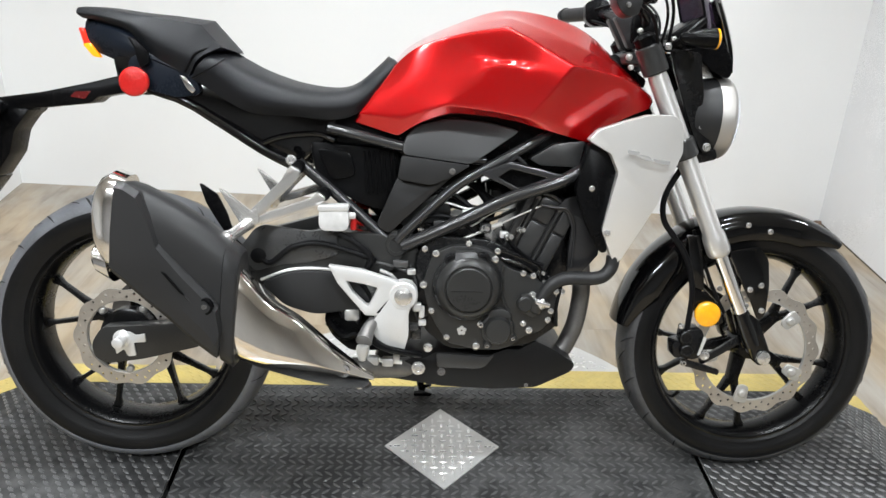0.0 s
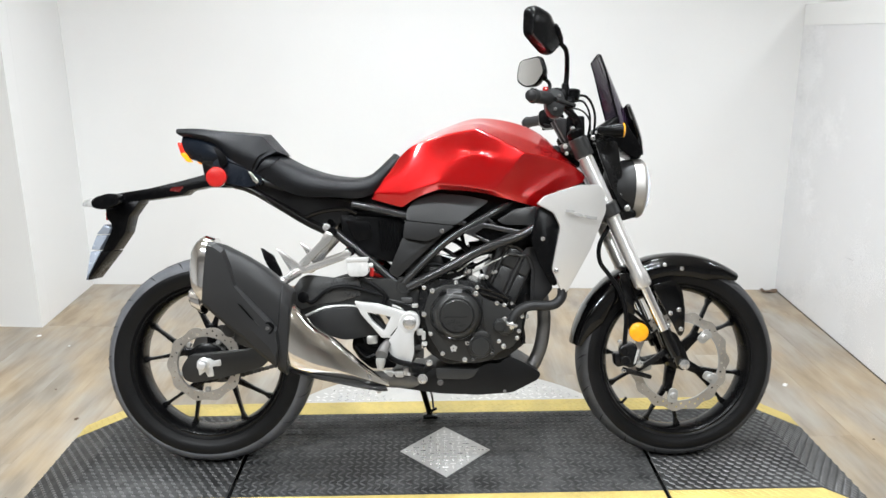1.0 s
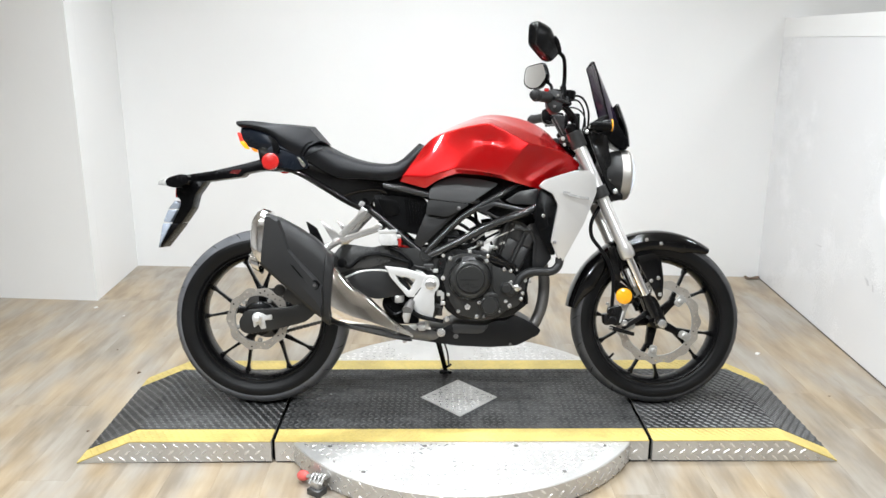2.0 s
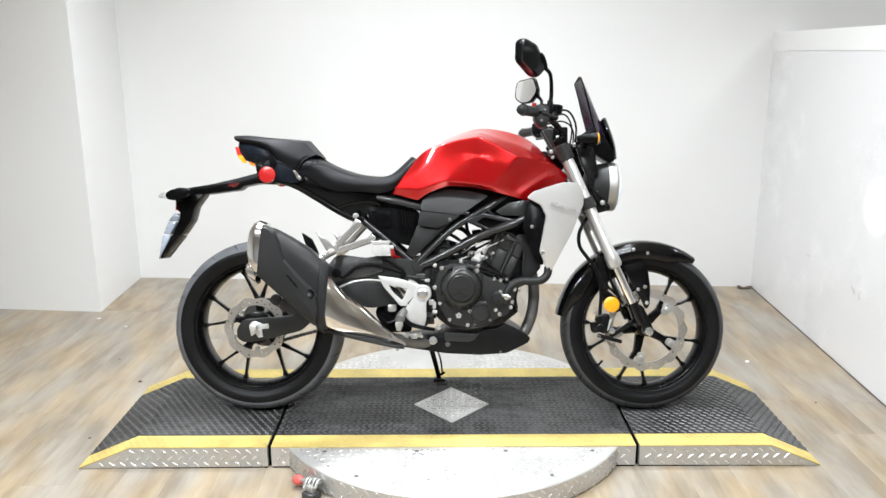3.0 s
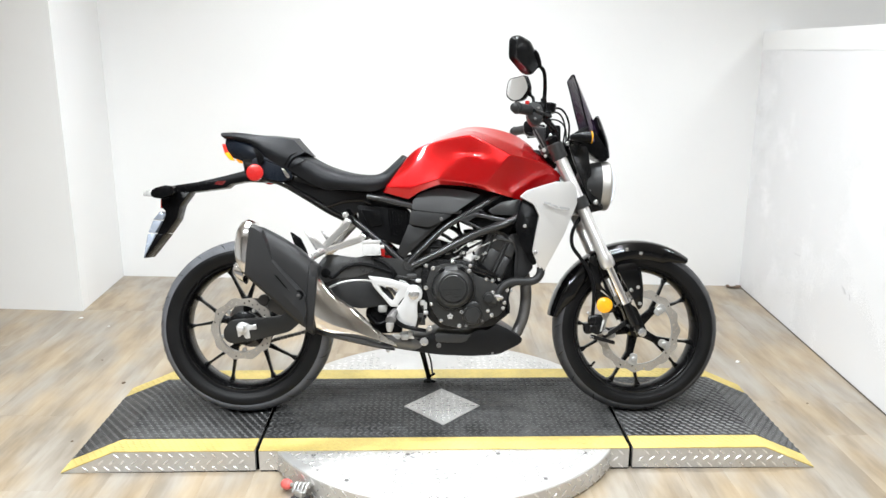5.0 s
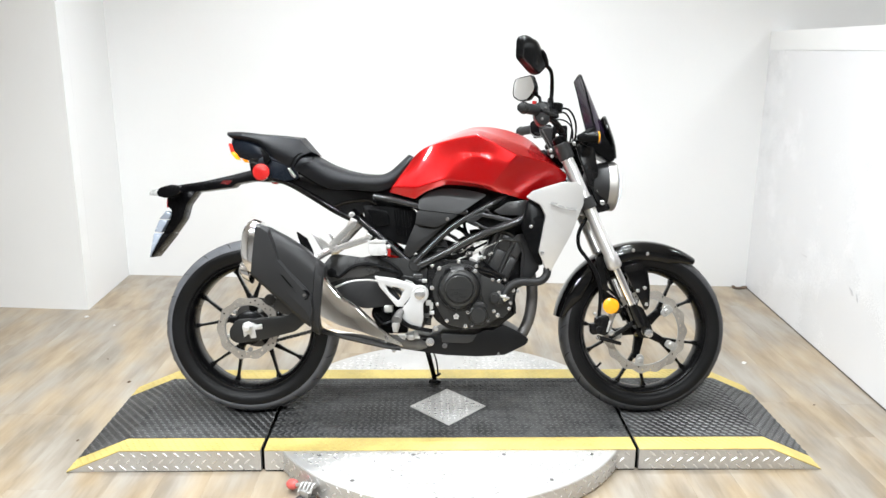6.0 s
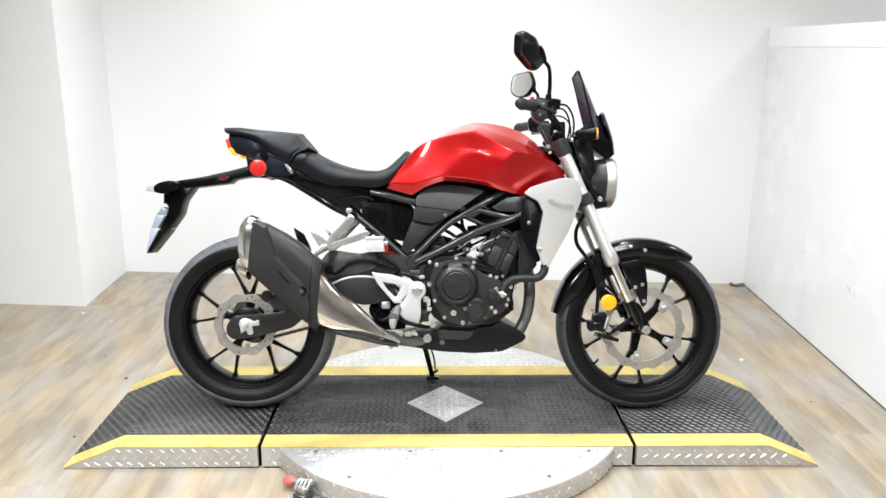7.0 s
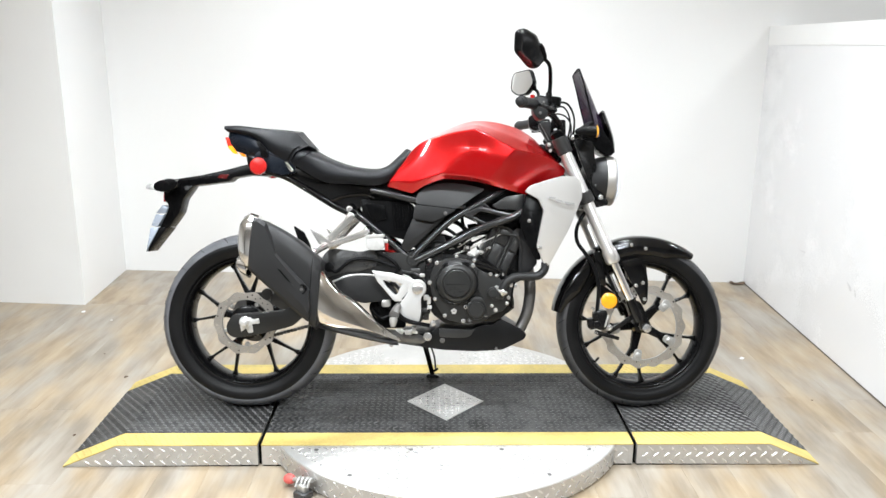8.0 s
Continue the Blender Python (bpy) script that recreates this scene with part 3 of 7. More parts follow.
def ramp_section(name, path, ends, label, tread_angle, pitch, zigzag):
    """A section of the display stand: tread-plate body, black tread sheet and yellow edge strips."""
    ob = thing(name, pose(0, 0, 0), label, "display ramp", "display stand sections")
    bm = bmesh.new()
    for x_from, x_to in ends:
        top = [(x, z - 0.004) for x, z in path if min(x_from, x_to) - 1e-6 <= x <= max(x_from, x_to) + 1e-6]
        top = sorted(set(top) | {(x_from, float(np.interp(x_from, *zip(*sorted(path)))) - 0.004), (x_to, float(np.interp(x_to, *zip(*sorted(path)))) - 0.004)})
        top = [(x, max(z, 0.0015)) for x, z in top]
        prism(bm, [(top[0][0], min(0.006, top[0][1] * 0.8)), *top, (top[-1][0], min(0.006, top[-1][1] * 0.8))][::-1], Y0 + 0.002, Y1 - 0.002, 0.0)
        # Dark slab under the body, reads as a dark line.
        foot = bmesh.new()
        lo_x, hi_x = sorted((x_from, x_to))
        block(foot, lo_x + (0.03 if lo_x < -1 else 0.002), hi_x - (0.03 if hi_x > 1 else 0.002), Y0 + 0.005, Y1 - 0.005, 0.0, 0.0058, 0)
        part("dark_foot", foot, "dark", ob)
        part("body", bm, "alu", ob, "bright tread-plate sides")
        bm = bmesh.new()
    bm.free()
    bm = bmesh.new()
    strip(bm, path, S0, S1, 0.004)
    part("tread_sheet", bm, "tread", ob, "black tread sheet, worn and dusty")
    for y0, y1 in ((Y0, S0 - 0.0005), (S1 + 0.0005, Y1)):
        bm = bmesh.new()
        strip(bm, path, y0, y1, 0.004)
        edge = part("edge_strip", bm, "yellow", ob, "yellow painted edge strip")
        lug_mesh("strip_tread", deck_spots(path, y0 + 0.004, y1 - 0.004, 0.022, 0.018, tread_angle, False, zigzag), "yellow", edge, (0.022, 0.007, 0.0010))
    long_, wide_ = (1.15, 0.30) if zigzag else (0.92, 0.34)
    lug_mesh("sheet_tread", deck_spots(path, S0 + 0.004, S1 - 0.004, pitch, pitch * (0.93 if zigzag else 0.80), tread_angle, True, zigzag), "lug" if zigzag else "ramp_lug", ob, (pitch * long_, pitch * wide_, 0.0026))
    sides = []
    for x_from, x_to in ends:
        lo, hi = sorted((x_from, x_to))
        piece = sorted([(x, z) for x, z in path if lo <= x <= hi] + [(lo, float(np.interp(lo, *zip(*sorted(path))))), (hi, float(np.interp(hi, *zip(*sorted(path)))))])
        sides += side_spots(piece, Y0 + 0.0015, 1) + side_spots(piece, Y1 - 0.0015, -1)
    lug_mesh("side_tread", sides, "alu_lug", ob, (0.027, 0.0065, 0.0018))
    return ob


DECK = [(-0.600, H), (0.600, H)]
deck = ramp_section("deck_section", DECK, [(-0.600, -0.46), (0.46, 0.600)], "flat middle section with worn black tread and yellow edges", 40, 0.0215, True)
left_path = [(-1.238, 0.0045), (-1.062, H), (-0.613, H)]
ramp_section("ramp_section", left_path, [(-1.238, -0.613)], "sloped end ramp with black tread and yellow edges", 40, 0.0255, False)
right_path = [(0.613, H), (1.046, H), (1.214, 0.0045)]
ramp_section("ramp_section", right_path, [(0.613, 1.214)], "sloped end ramp with black tread and yellow edges", 40, 0.0255, False)

# Dark fillers stand in for the shade inside the two seams.
for sx in (-1, 1):
    bm = bmesh.new()
    block(bm, sx * 0.6065 - 0.0055, sx * 0.6065 + 0.0055, Y0 + 0.02, Y1 - 0.02, 0.0, 0.0735, 0)
    part("seam_shade", bm, "dark", deck)

# diamond plate let into the deck
bm = bmesh.new()
prism(bm, [(-0.137, 0), (0.0, -0.150), (0.137, 0), (0.0, 0.150)], 0, 0.0035, 0.0006, 1)
for v in bm.verts:
    v.co = (v.co.x - 0.002, v.co.z - 0.006, v.co.y + H)
diamond = part("diamond_plate", bm, "alu", deck, "bright diamond-shaped tread plate")
spots = []
for i in range(-6, 7):
    for j in range(-8, 9):
        x, y = i * 0.022, j * 0.0195
        if abs(x) / 0.137 + abs(y) / 0.15 < 0.90:
            spots.append((pose(x - 0.002, y - 0.006, H + 0.0035, 0, 0, 0 if (i + j) % 2 else 90), 0.9))
lug_mesh("plate_tread", spots, "alu_lug", diamond, (0.022, 0.006, 0.0011))
for sx in (-1, 1):
    bm = bmesh.new()
    spin(bm, (sx * 0.122 - 0.002, -0.006, H + 0.003), (0, 0, 1), [(0, 0.005), (0.0018, 0.005), (0.0025, 0.003)], 12)
    part("screw", bm, "bolt", deck)

# turntable disc under the deck
turn = thing("turntable", pose(0, 0, 0), "round bright tread-plate turntable under the display stand", "turntable")
bm = bmesh.new()
spin(bm, (0, 0, 0.004), (0, 0, 1), [(0, 0.622), (0.002, 0.626), (0.066, 0.628), (0.0695, 0.625), (0.0695, 0.3)], 128)
part("disc", bm, "alu", turn)
spots = []
for i in range(-24, 25):
    for j in range(-24, 25):
        x, y = i * 0.026, j * 0.026
        if math.hypot(x, y) < 0.606 and (y < Y0 - 0.012 or y > Y1 + 0.012):
            wear = 0.25 + 0.9 * min(1.0, abs(x + 0.06) / 0.28) + 0.8 * noise.noise((x * 5, y * 5, 2))
            if y > 0:
                wear *= 0.22
            if wear > 0.16:
                spots.append((pose(x, y, 0.0735, 0, 0, 40 if (i + j) % 2 else -40), min(1.0, wear)))
for sx, sy in ((-0.42, -0.345), (-0.12, -0.345), (0.17, -0.345), (0.45, -0.345), (-0.30, -0.50), (0.30, -0.50)):
    bm = bmesh.new()
    spin(bm, (sx, sy, 0.0728), (0, 0, 1), [(0, 0.0075), (0.0012, 0.0075), (0.0018, 0.005)], 14)
    part("screw", bm, "pipe", turn)
lug_mesh("disc_tread", spots, "alu_lug", turn, (0.025, 0.007, 0.0015))
spots = []
for i in range(94):
    for z, shift_, turn_ in ((0.013, 0.0, -42), (0.036, 0.5, 42), (0.058, 0.0, -42)):
        spots.append((Matrix.Rotation(2 * math.pi * (i + shift_) / 94, 4, "Z") @ pose(0.6272, 0, z, 90, 0, 90) @ pose(0, 0, 0, 0, 0, turn_), 1.0))
lug_mesh("rim_tread", spots, "alu_lug", turn, (0.028, 0.007, 0.0017))
bm = bmesh.new()
spin(bm, (0, 0, 0), (0, 0, 1), [(0, 0.60), (0.006, 0.60)], 64)
part("base_ring", bm, "dark", turn)

# lever that locks the turntable
lever = thing("locking_lever", pose(-0.458, -0.474, 0.0), "steel locking clamp with a red rubber knob", "clamp")
d = Vector((-0.80, 0.55, -0.24)).normalized()
p = V(0.045, -0.022, 0.052)
bm = bmesh.new()
tube(bm, [p, p + d * 0.05, p + d * 0.085], 0.0065, 10, 4)
block(bm, 0.006, 0.036, -0.026, -0.006, 0.018, 0.040, 0.003, 2, pose(0.008, 0.004, 0, 0, 0, -34))
clamp = part("clamp", bm, "carrier", lever)
for k in (0.004, 0.020, 0.036, 0.052):
    bm = bmesh.new()
    tube(bm, [p + d * k + V(-0.010, -0.020, -0.012), p + d * k + V(0.0, -0.004, 0.009), p + d * k + V(0.010, 0.012, -0.004)], 0.0046, 8)
    part("clamp_rib", bm, "carrier", clamp)
bm = bmesh.new()
spin(bm, p + d * 0.078, d, [(0, 0.008), (0.005, 0.0135), (0.016, 0.0165), (0.028, 0.0155), (0.036, 0.010), (0.038, 0.004)], 18)
part("knob", bm, "handle_red", lever, "red rubber knob")
bm = bmesh.new()
block(bm, 0.004, 0.05, -0.030, 0.010, 0.0, 0.020, 0.003, 2, pose(0.0, 0.0, 0, 0, 0, -34))
part("foot", bm, "boss", lever)

for x, y, s in ((1.312, 0.584, 0.012), (-1.808, 1.205, 0.011), (-1.62, 1.08, 0.006)):
    bm = bmesh.new()
    prism(bm, [(-s, 0.0), (s * 0.2, -s * 0.1), (s, 0.002), (s * 0.7, s * 0.35), (-s * 0.3, s * 0.5)], -s * 0.6, s * 0.6, 0.001, 1)
    ob = link("paper_scrap", bm, "scrap")
    ob.matrix_world = pose(x, y, 0.0012, 0, 0, 40 * s * 100)
    tagged(ob, "tiny crumpled white paper scrap on the floor", "litter", "paper scraps")

for x, y, s in ((-1.297, 0.393, 0.009), (-1.293, -0.105, 0.006), (-1.480, 0.640, 0.005), (1.420, 0.160, 0.005)):
    bm = bmesh.new()
    prism(bm, [(-s, 0.0), (s * 0.4, -s * 0.2), (s, s * 0.1), (s * 0.3, s * 0.5), (-s * 0.6, s * 0.4)], -s * 0.5, s * 0.5, 0.0008, 1)
    ob = link("dirt_crumb", bm, "flake")
    ob.matrix_world = pose(x, y, 0.0018, 0, 0, x * 500)
    tagged(ob, "tiny dark brown crumb of dirt on the floor", "debris", "dirt crumbs")

# ---- the motorcycle ----
# Its own axes: x ahead, y to its left (away from the viewer), z up from the tread; it leans on its side stand.
LEAN = 12.3
REAR, FRONT, RR, RF = -0.691, 0.684, 0.301, 0.289
bike = thing("motorcycle", pose(0, -0.028, H + 0.0025, -LEAN, 0, -0.5), "red naked roadster motorcycle with silver shrouds, leaning on its side stand", "motorcycle")


def wheel_part(name, cx, r, tyre, rim_half, hub):
    """A wheel: its hub, with rim and tyre under it."""
    c = (cx, 0, r)
    bm = bmesh.new()
    spin(bm, (cx, -hub, r), (0, 1, 0), [(0, 0.018), (0.004, 0.026), (0.02, 0.030), (hub, 0.034), (2 * hub - 0.02, 0.030), (2 * hub, 0.02)], 32)
    w = part(name, bm, "rim", bike)
    bm = bmesh.new()
    spin(bm, c, (0, 1, 0), tyre + [(-a, b) for a, b in tyre[-2::-1]], 96, closed=True)
    part("tyre", bm, "rubber", w, "black road tyre", 40)
    bm = bmesh.new()
    band = [(a * 1.004, b + 0.0008) for a, b in tyre[6:]]
    inner = [(a * 0.98, b - 0.003) for a, b in tyre[6:]]
    ring = band + [(-a, b) for a, b in band[-2::-1]]
    back = inner + [(-a, b) for a, b in inner[-2::-1]]
    spin(bm, c, (0, 1, 0), ring + back[::-1], 96, closed=True)
    part("tread", bm, "sheen_tread" if cx < 0 else "tyre_tread", w, "grey tread, its sheen put into the colour" if cx < 0 else "black tread", 60)
    h = rim_half
    prof = [(-h, 0.226), (-h - 0.003, 0.221), (-h, 0.216), (-h + 0.010, 0.210), (-h + 0.022, 0.2045), (0, 0.203), (h - 0.022, 0.2045), (h - 0.010, 0.210), (h, 0.216), (h + 0.003, 0.221), (h, 0.226), (0, 0.219)]
    bm = bmesh.new()
    spin(bm, c, (0, 1, 0), prof, 96, closed=True)
    rim = part("rim", bm, "rim", w, "black painted alloy rim", 50)
    for sd in (-1, 1):
        bm = bmesh.new()
        spin(bm, (cx, sd * (h + 0.0015), r), (0, sd, 0), [(0, 0.2235), (0.0018, 0.2225), (0.0022, 0.2205), (0.0018, 0.2185), (0, 0.2175)], 96, closed=True)
        part("rim_lip", bm, "gloss", rim)
    return w


def spoke_mesh(spread):
    """One Y-shaped spoke along x from the wheel's middle."""
    bm = bmesh.new()
    prism(bm, [(0.02, -0.017), (0.085, -0.0125), (0.105, -0.014), (0.105, 0.014), (0.085, 0.0125), (0.02, 0.017)], -0.014, 0.014, 0.005)
    for s in (-1, 1):
        a = radians(spread) * s
        e = Vector((0.2065 * math.cos(a), 0.2065 * math.sin(a)))
        b = Vector((0.092, 0.006 * s))
        d = (e - b).normalized()
        n = Vector((-d.y, d.x))
        line = [b + n * 0.0085, b + d * 0.05 + n * 0.005, e - d * 0.02 + n * 0.0042, e - d * 0.003 + n * 0.010]
        other = [b - n * 0.0085, b + d * 0.05 - n * 0.005, e - d * 0.02 - n * 0.0042, e - d * 0.003 - n * 0.010]
        prism(bm, [tuple(q) for q in line + other[::-1]], -0.011, 0.011, 0.003)
    return bm


def spokes(w, cx, r, first, spread):
    base = None
    for i in range(5):
        turn = pose(cx, 0, r) @ Matrix.Rotation(-radians(first - 72 * i), 4, "Y")
        if base is None:
            base = part("spoke", spoke_mesh(spread), "rim", w)
            ob = base
        else:
            ob = new("spoke", base.data)
            ob.parent = w
        ob.matrix_basis = turn


def drilled_ring(bm, c, y, r_in, r_out, wave, waves, cells, hole, thick):
    """A flat ring about y with a wavy outer edge and drilled holes."""
    def at(r, a, yy):
        return V(c[0] + r * math.cos(a), yy, c[2] + r * math.sin(a))

    for side in (y, y + thick):
        for i in range(cells):
            a0, a1 = 2 * math.pi * i / cells, 2 * math.pi * (i + 1) / cells
            am = (a0 + a1) / 2
            edge = [r_out + wave * math.cos(waves * a) for a in (a0, am, a1)]
            rh = r_in + (r_out - r_in) * (0.32 if i % 2 else 0.68)
            outer = [(r_in, a0), (r_in, am), (r_in, a1), (rh, a1), (edge[2], a1), (edge[1], am), (edge[0], a0), (rh, a0)]
            o = [bm.verts.new(at(r, a, side)) for r, a in outer]
            ctr = at(rh, am, side)
            ring = []
            for (r, a) in outer:
                d = (at(r, a, side) - ctr).normalized()
                ring.append(bm.verts.new(ctr + d * hole))
            for k in range(8):
                bm.faces.new((o[k], o[(k + 1) % 8], ring[(k + 1) % 8], ring[k]))
    n = cells * 3
    for r_edge, w in ((r_in, 0), (r_out, wave)):
        rows = [[bm.verts.new(at(r_edge + w * math.cos(waves * 2 * math.pi * j / n), 2 * math.pi * j / n, yy)) for j in range(n)] for yy in (y, y + thick)]
        for j in range(n):
            bm.faces.new((rows[0][j], rows[0][(j + 1) % n], rows[1][(j + 1) % n], rows[1][j]))
    bmesh.ops.remove_doubles(bm, verts=bm.verts, dist=1e-5)
    return bm


def bolt(bm, x, z, y, r=0.006, out=-1):
    """A bolt head with a washer, looking to the right side."""
    return spin(bm, (x, y, z), (0, out, 0), [(-0.004, r * 1.2), (0.001, r * 1.2), (0.0014, r * 0.92), (r * 0.75, r * 0.88), (r * 0.8, r * 0.5), (r * 0.45, r * 0.45)], 12)


def bolts(name, spots, y, mat, parent, out=-1):
    """Bolt heads at (x, z, radius), each a part of its own."""
    for x, z, r in spots:
        b_ = bmesh.new()
        bolt(b_, x, z, y, r, out)
        part(name, b_, mat, parent)


def tyre_grooves(w, cx, r, tyre, count):
    """Slanted tread cuts over the shoulders, following the tyre's crown."""
    crown = [(-a, b) for a, b in tyre[5:]][::-1]
    half = crown[-1][0]

    def crown_at(y):
        for (a0, b0), (a1, b1) in zip(crown, crown[1:]):
            if y <= a1:
                return b0 + (b1 - b0) * (y - a0) / (a1 - a0)
        return crown[-1][1]

    bm = bmesh.new()
    for i in range(count):
        for s in (-1, 1):
            a0 = 2 * math.pi * (i + (0.5 if s > 0 else 0)) / count
            first, last, slant = ((0.42, 0.93, 0.075), (0.18, 0.72, 0.13))[i % 2]
            pts = []
            for k in range(9):
                q = first + (last - first) * k / 8
                rr = crown_at(half * q) + 0.0024
                a = a0 - slant * k / 8
                pts.append((V(cx + rr * math.cos(a), s * half * q, r + rr * math.sin(a)), math.sin(math.pi * (k + 0.6) / 9.2)))
            for (p, u), (q, v) in zip(pts, pts[1:]):
                t = (q - p).normalized()
                out = V(p.x - cx, 0, p.z - r).normalized()
                n = t.cross(out).normalized() * 0.0021
                bm.faces.new([bm.verts.new(c) for c in (p - n * u, p + n * u, q + n * v, q - n * v)])
    part("tread_cuts", bm, "groove", w)["kind"] = "stuff"


REAR_TYRE = [(-0.050, 0.217), (-0.0590, 0.2275), (-0.0625, 0.2290), (-0.0625, 0.2315), (-0.0700, 0.2430), (-0.0735, 0.258), (-0.072, 0.271), (-0.064, 0.2835), (-0.049, 0.2940), (-0.027, 0.3010), (0.0, 0.3035)]
FRONT_TYRE = [(-0.040, 0.217), (-0.0462, 0.2275), (-0.0492, 0.2290), (-0.0492, 0.2315), (-0.0530, 0.240), (-0.0560, 0.253), (-0.053, 0.266), (-0.045, 0.2770), (-0.033, 0.2852), (-0.017, 0.2903), (0.0, 0.2920)]

rear = wheel_part("rear_wheel", REAR, RR, REAR_TYRE, 0.052, 0.055)
spokes(rear, REAR, RR, 166, 15)
tyre_grooves(rear, REAR, RR, REAR_TYRE, 40)
bm = bmesh.new()
drilled_ring(bm, (REAR, 0, RR), -0.098, 0.081, 0.106, 0.0034, 10, 40, 0.0032, 0.0045)
part("brake_disc", bm, "disc", rear, "drilled wavy steel brake disc")
bm = bmesh.new()
spin(bm, (REAR, -0.094, RR), (0, 1, 0), [(0, 0.079), (0.0, 0.0835), (0.006, 0.0835), (0.006, 0.079)], 64, closed=True)
for i in range(5):
    a = radians(130 + 72 * i)
    spin(bm, (REAR + 0.073 * math.cos(a), -0.098, RR + 0.073 * math.sin(a)), (0, 1, 0), [(0, 0.005), (0.003, 0.008), (0.012, 0.008)], 14)
part("disc_carrier", bm, "carrier", rear)
bm = bmesh.new()
spin(bm, (REAR, -0.086, RR), (0, 1, 0), [(0, 0.05), (0.004, 0.058), (0.03, 0.058), (0.035, 0.04)], 40)
part("hub_flange", bm, "rim", rear)
bm = bmesh.new()
spin(bm, (REAR, 0.062, RR), (0, 1, 0), [(0, 0.04), (0.0, 0.088), (0.006, 0.088), (0.006, 0.04)], 60, closed=True)
part("sprocket", bm, "pipe", rear)

front = wheel_part("front_wheel", FRONT, RF, FRONT_TYRE, 0.041, 0.050)
spokes(front, FRONT, RF, 44, 14)
tyre_grooves(front, FRONT, RF, FRONT_TYRE, 36)
bm = bmesh.new()
drilled_ring(bm, (FRONT, 0, RF), -0.066, 0.118, 0.1445, 0.0040, 15, 60, 0.0033, 0.0045)
part("brake_disc", bm, "disc", front, "drilled wavy steel brake disc")
bm = bmesh.new()
spin(bm, (FRONT, -0.067, RF), (0, 1, 0), [(0, 0.1165), (0.0, 0.119), (0.0065, 0.119), (0.0065, 0.1165)], 80, closed=True)
for i in range(5):
    a = radians(44 - 72 * i)
    x, z = FRONT + 0.102 * math.cos(a), RF + 0.102 * math.sin(a)
    tmp = bmesh.new()
    prism(tmp, rounded([(0.082, -0.012), (0.124, -0.016), (0.124, 0.016), (0.082, 0.012)], 0.01), -0.070, -0.063, 0.001, 1)
    copy_into(bm, tmp, pose(FRONT, 0, RF) @ Matrix.Rotation(-a, 4, "Y"))
    tmp.free()
    spin(bm, (x, -0.076, z), (0, 1, 0), [(0, 0.006), (0.002, 0.009), (0.008, 0.0105)], 14)
part("disc_carrier", bm, "carrier", front, "five bright disc mounting lugs")
bm = bmesh.new()
tube(bm, [(FRONT - 0.155, -0.01, RF - 0.135), (FRONT - 0.143, -0.018, RF - 0.118)], 0.004, 8)
part("valve", bm, "hose", front)

# front fork, mudguard and brake
TILT = V(0.405, 0, -0.914).normalized()


def fork_at(z, s):
    """The fork leg's middle at height z."""
    return V(0.405 + (0.88 - z) * 0.455, s * 0.098, z)


for s in (-1, 1):
    a, b, c, d = fork_at(0.884, s), fork_at(0.512, s), fork_at(0.375, s), fork_at(0.30, s)
    bm = bmesh.new()
    L = (b - a).length
    spin(bm, a, b - a, [(0, 0.019), (0.01, 0.0205), (L - 0.055, 0.0205), (L - 0.045, 0.0245), (L - 0.012, 0.0255), (L - 0.004, 0.0235), (L, 0.020)], 32)
    leg = part("fork_leg", bm, "fork", bike, "silver upside-down fork leg")
    bm = bmesh.new()
    L = (c - b).length
    spin(bm, b, c - b, [(-0.02, 0.0155), (L, 0.0155), (L + 0.01, 0.012)], 24)
    part("slider", bm, "chrome", leg)
    bm = bmesh.new()
    L = (d - c).length
    spin(bm, c - TILT * 0.012, TILT, [(0, 0.018), (0.05, 0.021), (0.08, 0.019)], 20)
    prism(bm, rounded([(0.638, 0.388), (0.664, 0.378), (0.692, 0.318), (0.702, 0.292), (0.692, 0.272), (0.672, 0.270), (0.660, 0.300), (0.648, 0.345)], 0.012), s * 0.098 - 0.014, s * 0.098 + 0.014, 0.005)
    part("axle_clamp", bm, "gloss", leg)
bm = bmesh.new()
spin(bm, (FRONT, -0.122, RF), (0, 1, 0), [(0, 0.006), (0.002, 0.014), (0.008, 0.016), (0.012, 0.016), (0.014, 0.012), (0.24, 0.012)], 24)
part("front_axle", bm, "bolt", bike)


def mudguard(bm, cx, cz, r, a0, a1, half, skirt, thick=0.004, n=40):
    """A curved guard round a wheel: an arched strip with turned-down sides."""
    prof = [(-half, -skirt), (-half * 0.98, -skirt * 0.4), (-half * 0.86, 0.0), (-half * 0.5, 0.008), (0, 0.011), (half * 0.5, 0.008), (half * 0.86, 0.0), (half * 0.98, -skirt * 0.4), (half, -skirt)]
    loops = []
    for i in range(n + 1):
        t = i / n
        a = radians(a0 + (a1 - a0) * t)
        fade = min(1, 5 * min(t, 1 - t) + 0.25)
        pts = [(y * (0.75 + 0.25 * fade), r + (h * fade if h < 0 else h)) for y, h in prof]
        inner = [(y * 0.94, rr - thick) for y, rr in [(y, q) for y, q in pts]][::-1]
        loops.append([V(cx + rr * math.cos(a), y, cz + rr * math.sin(a)) for y, rr in pts + inner])
    return skin(bm, loops)


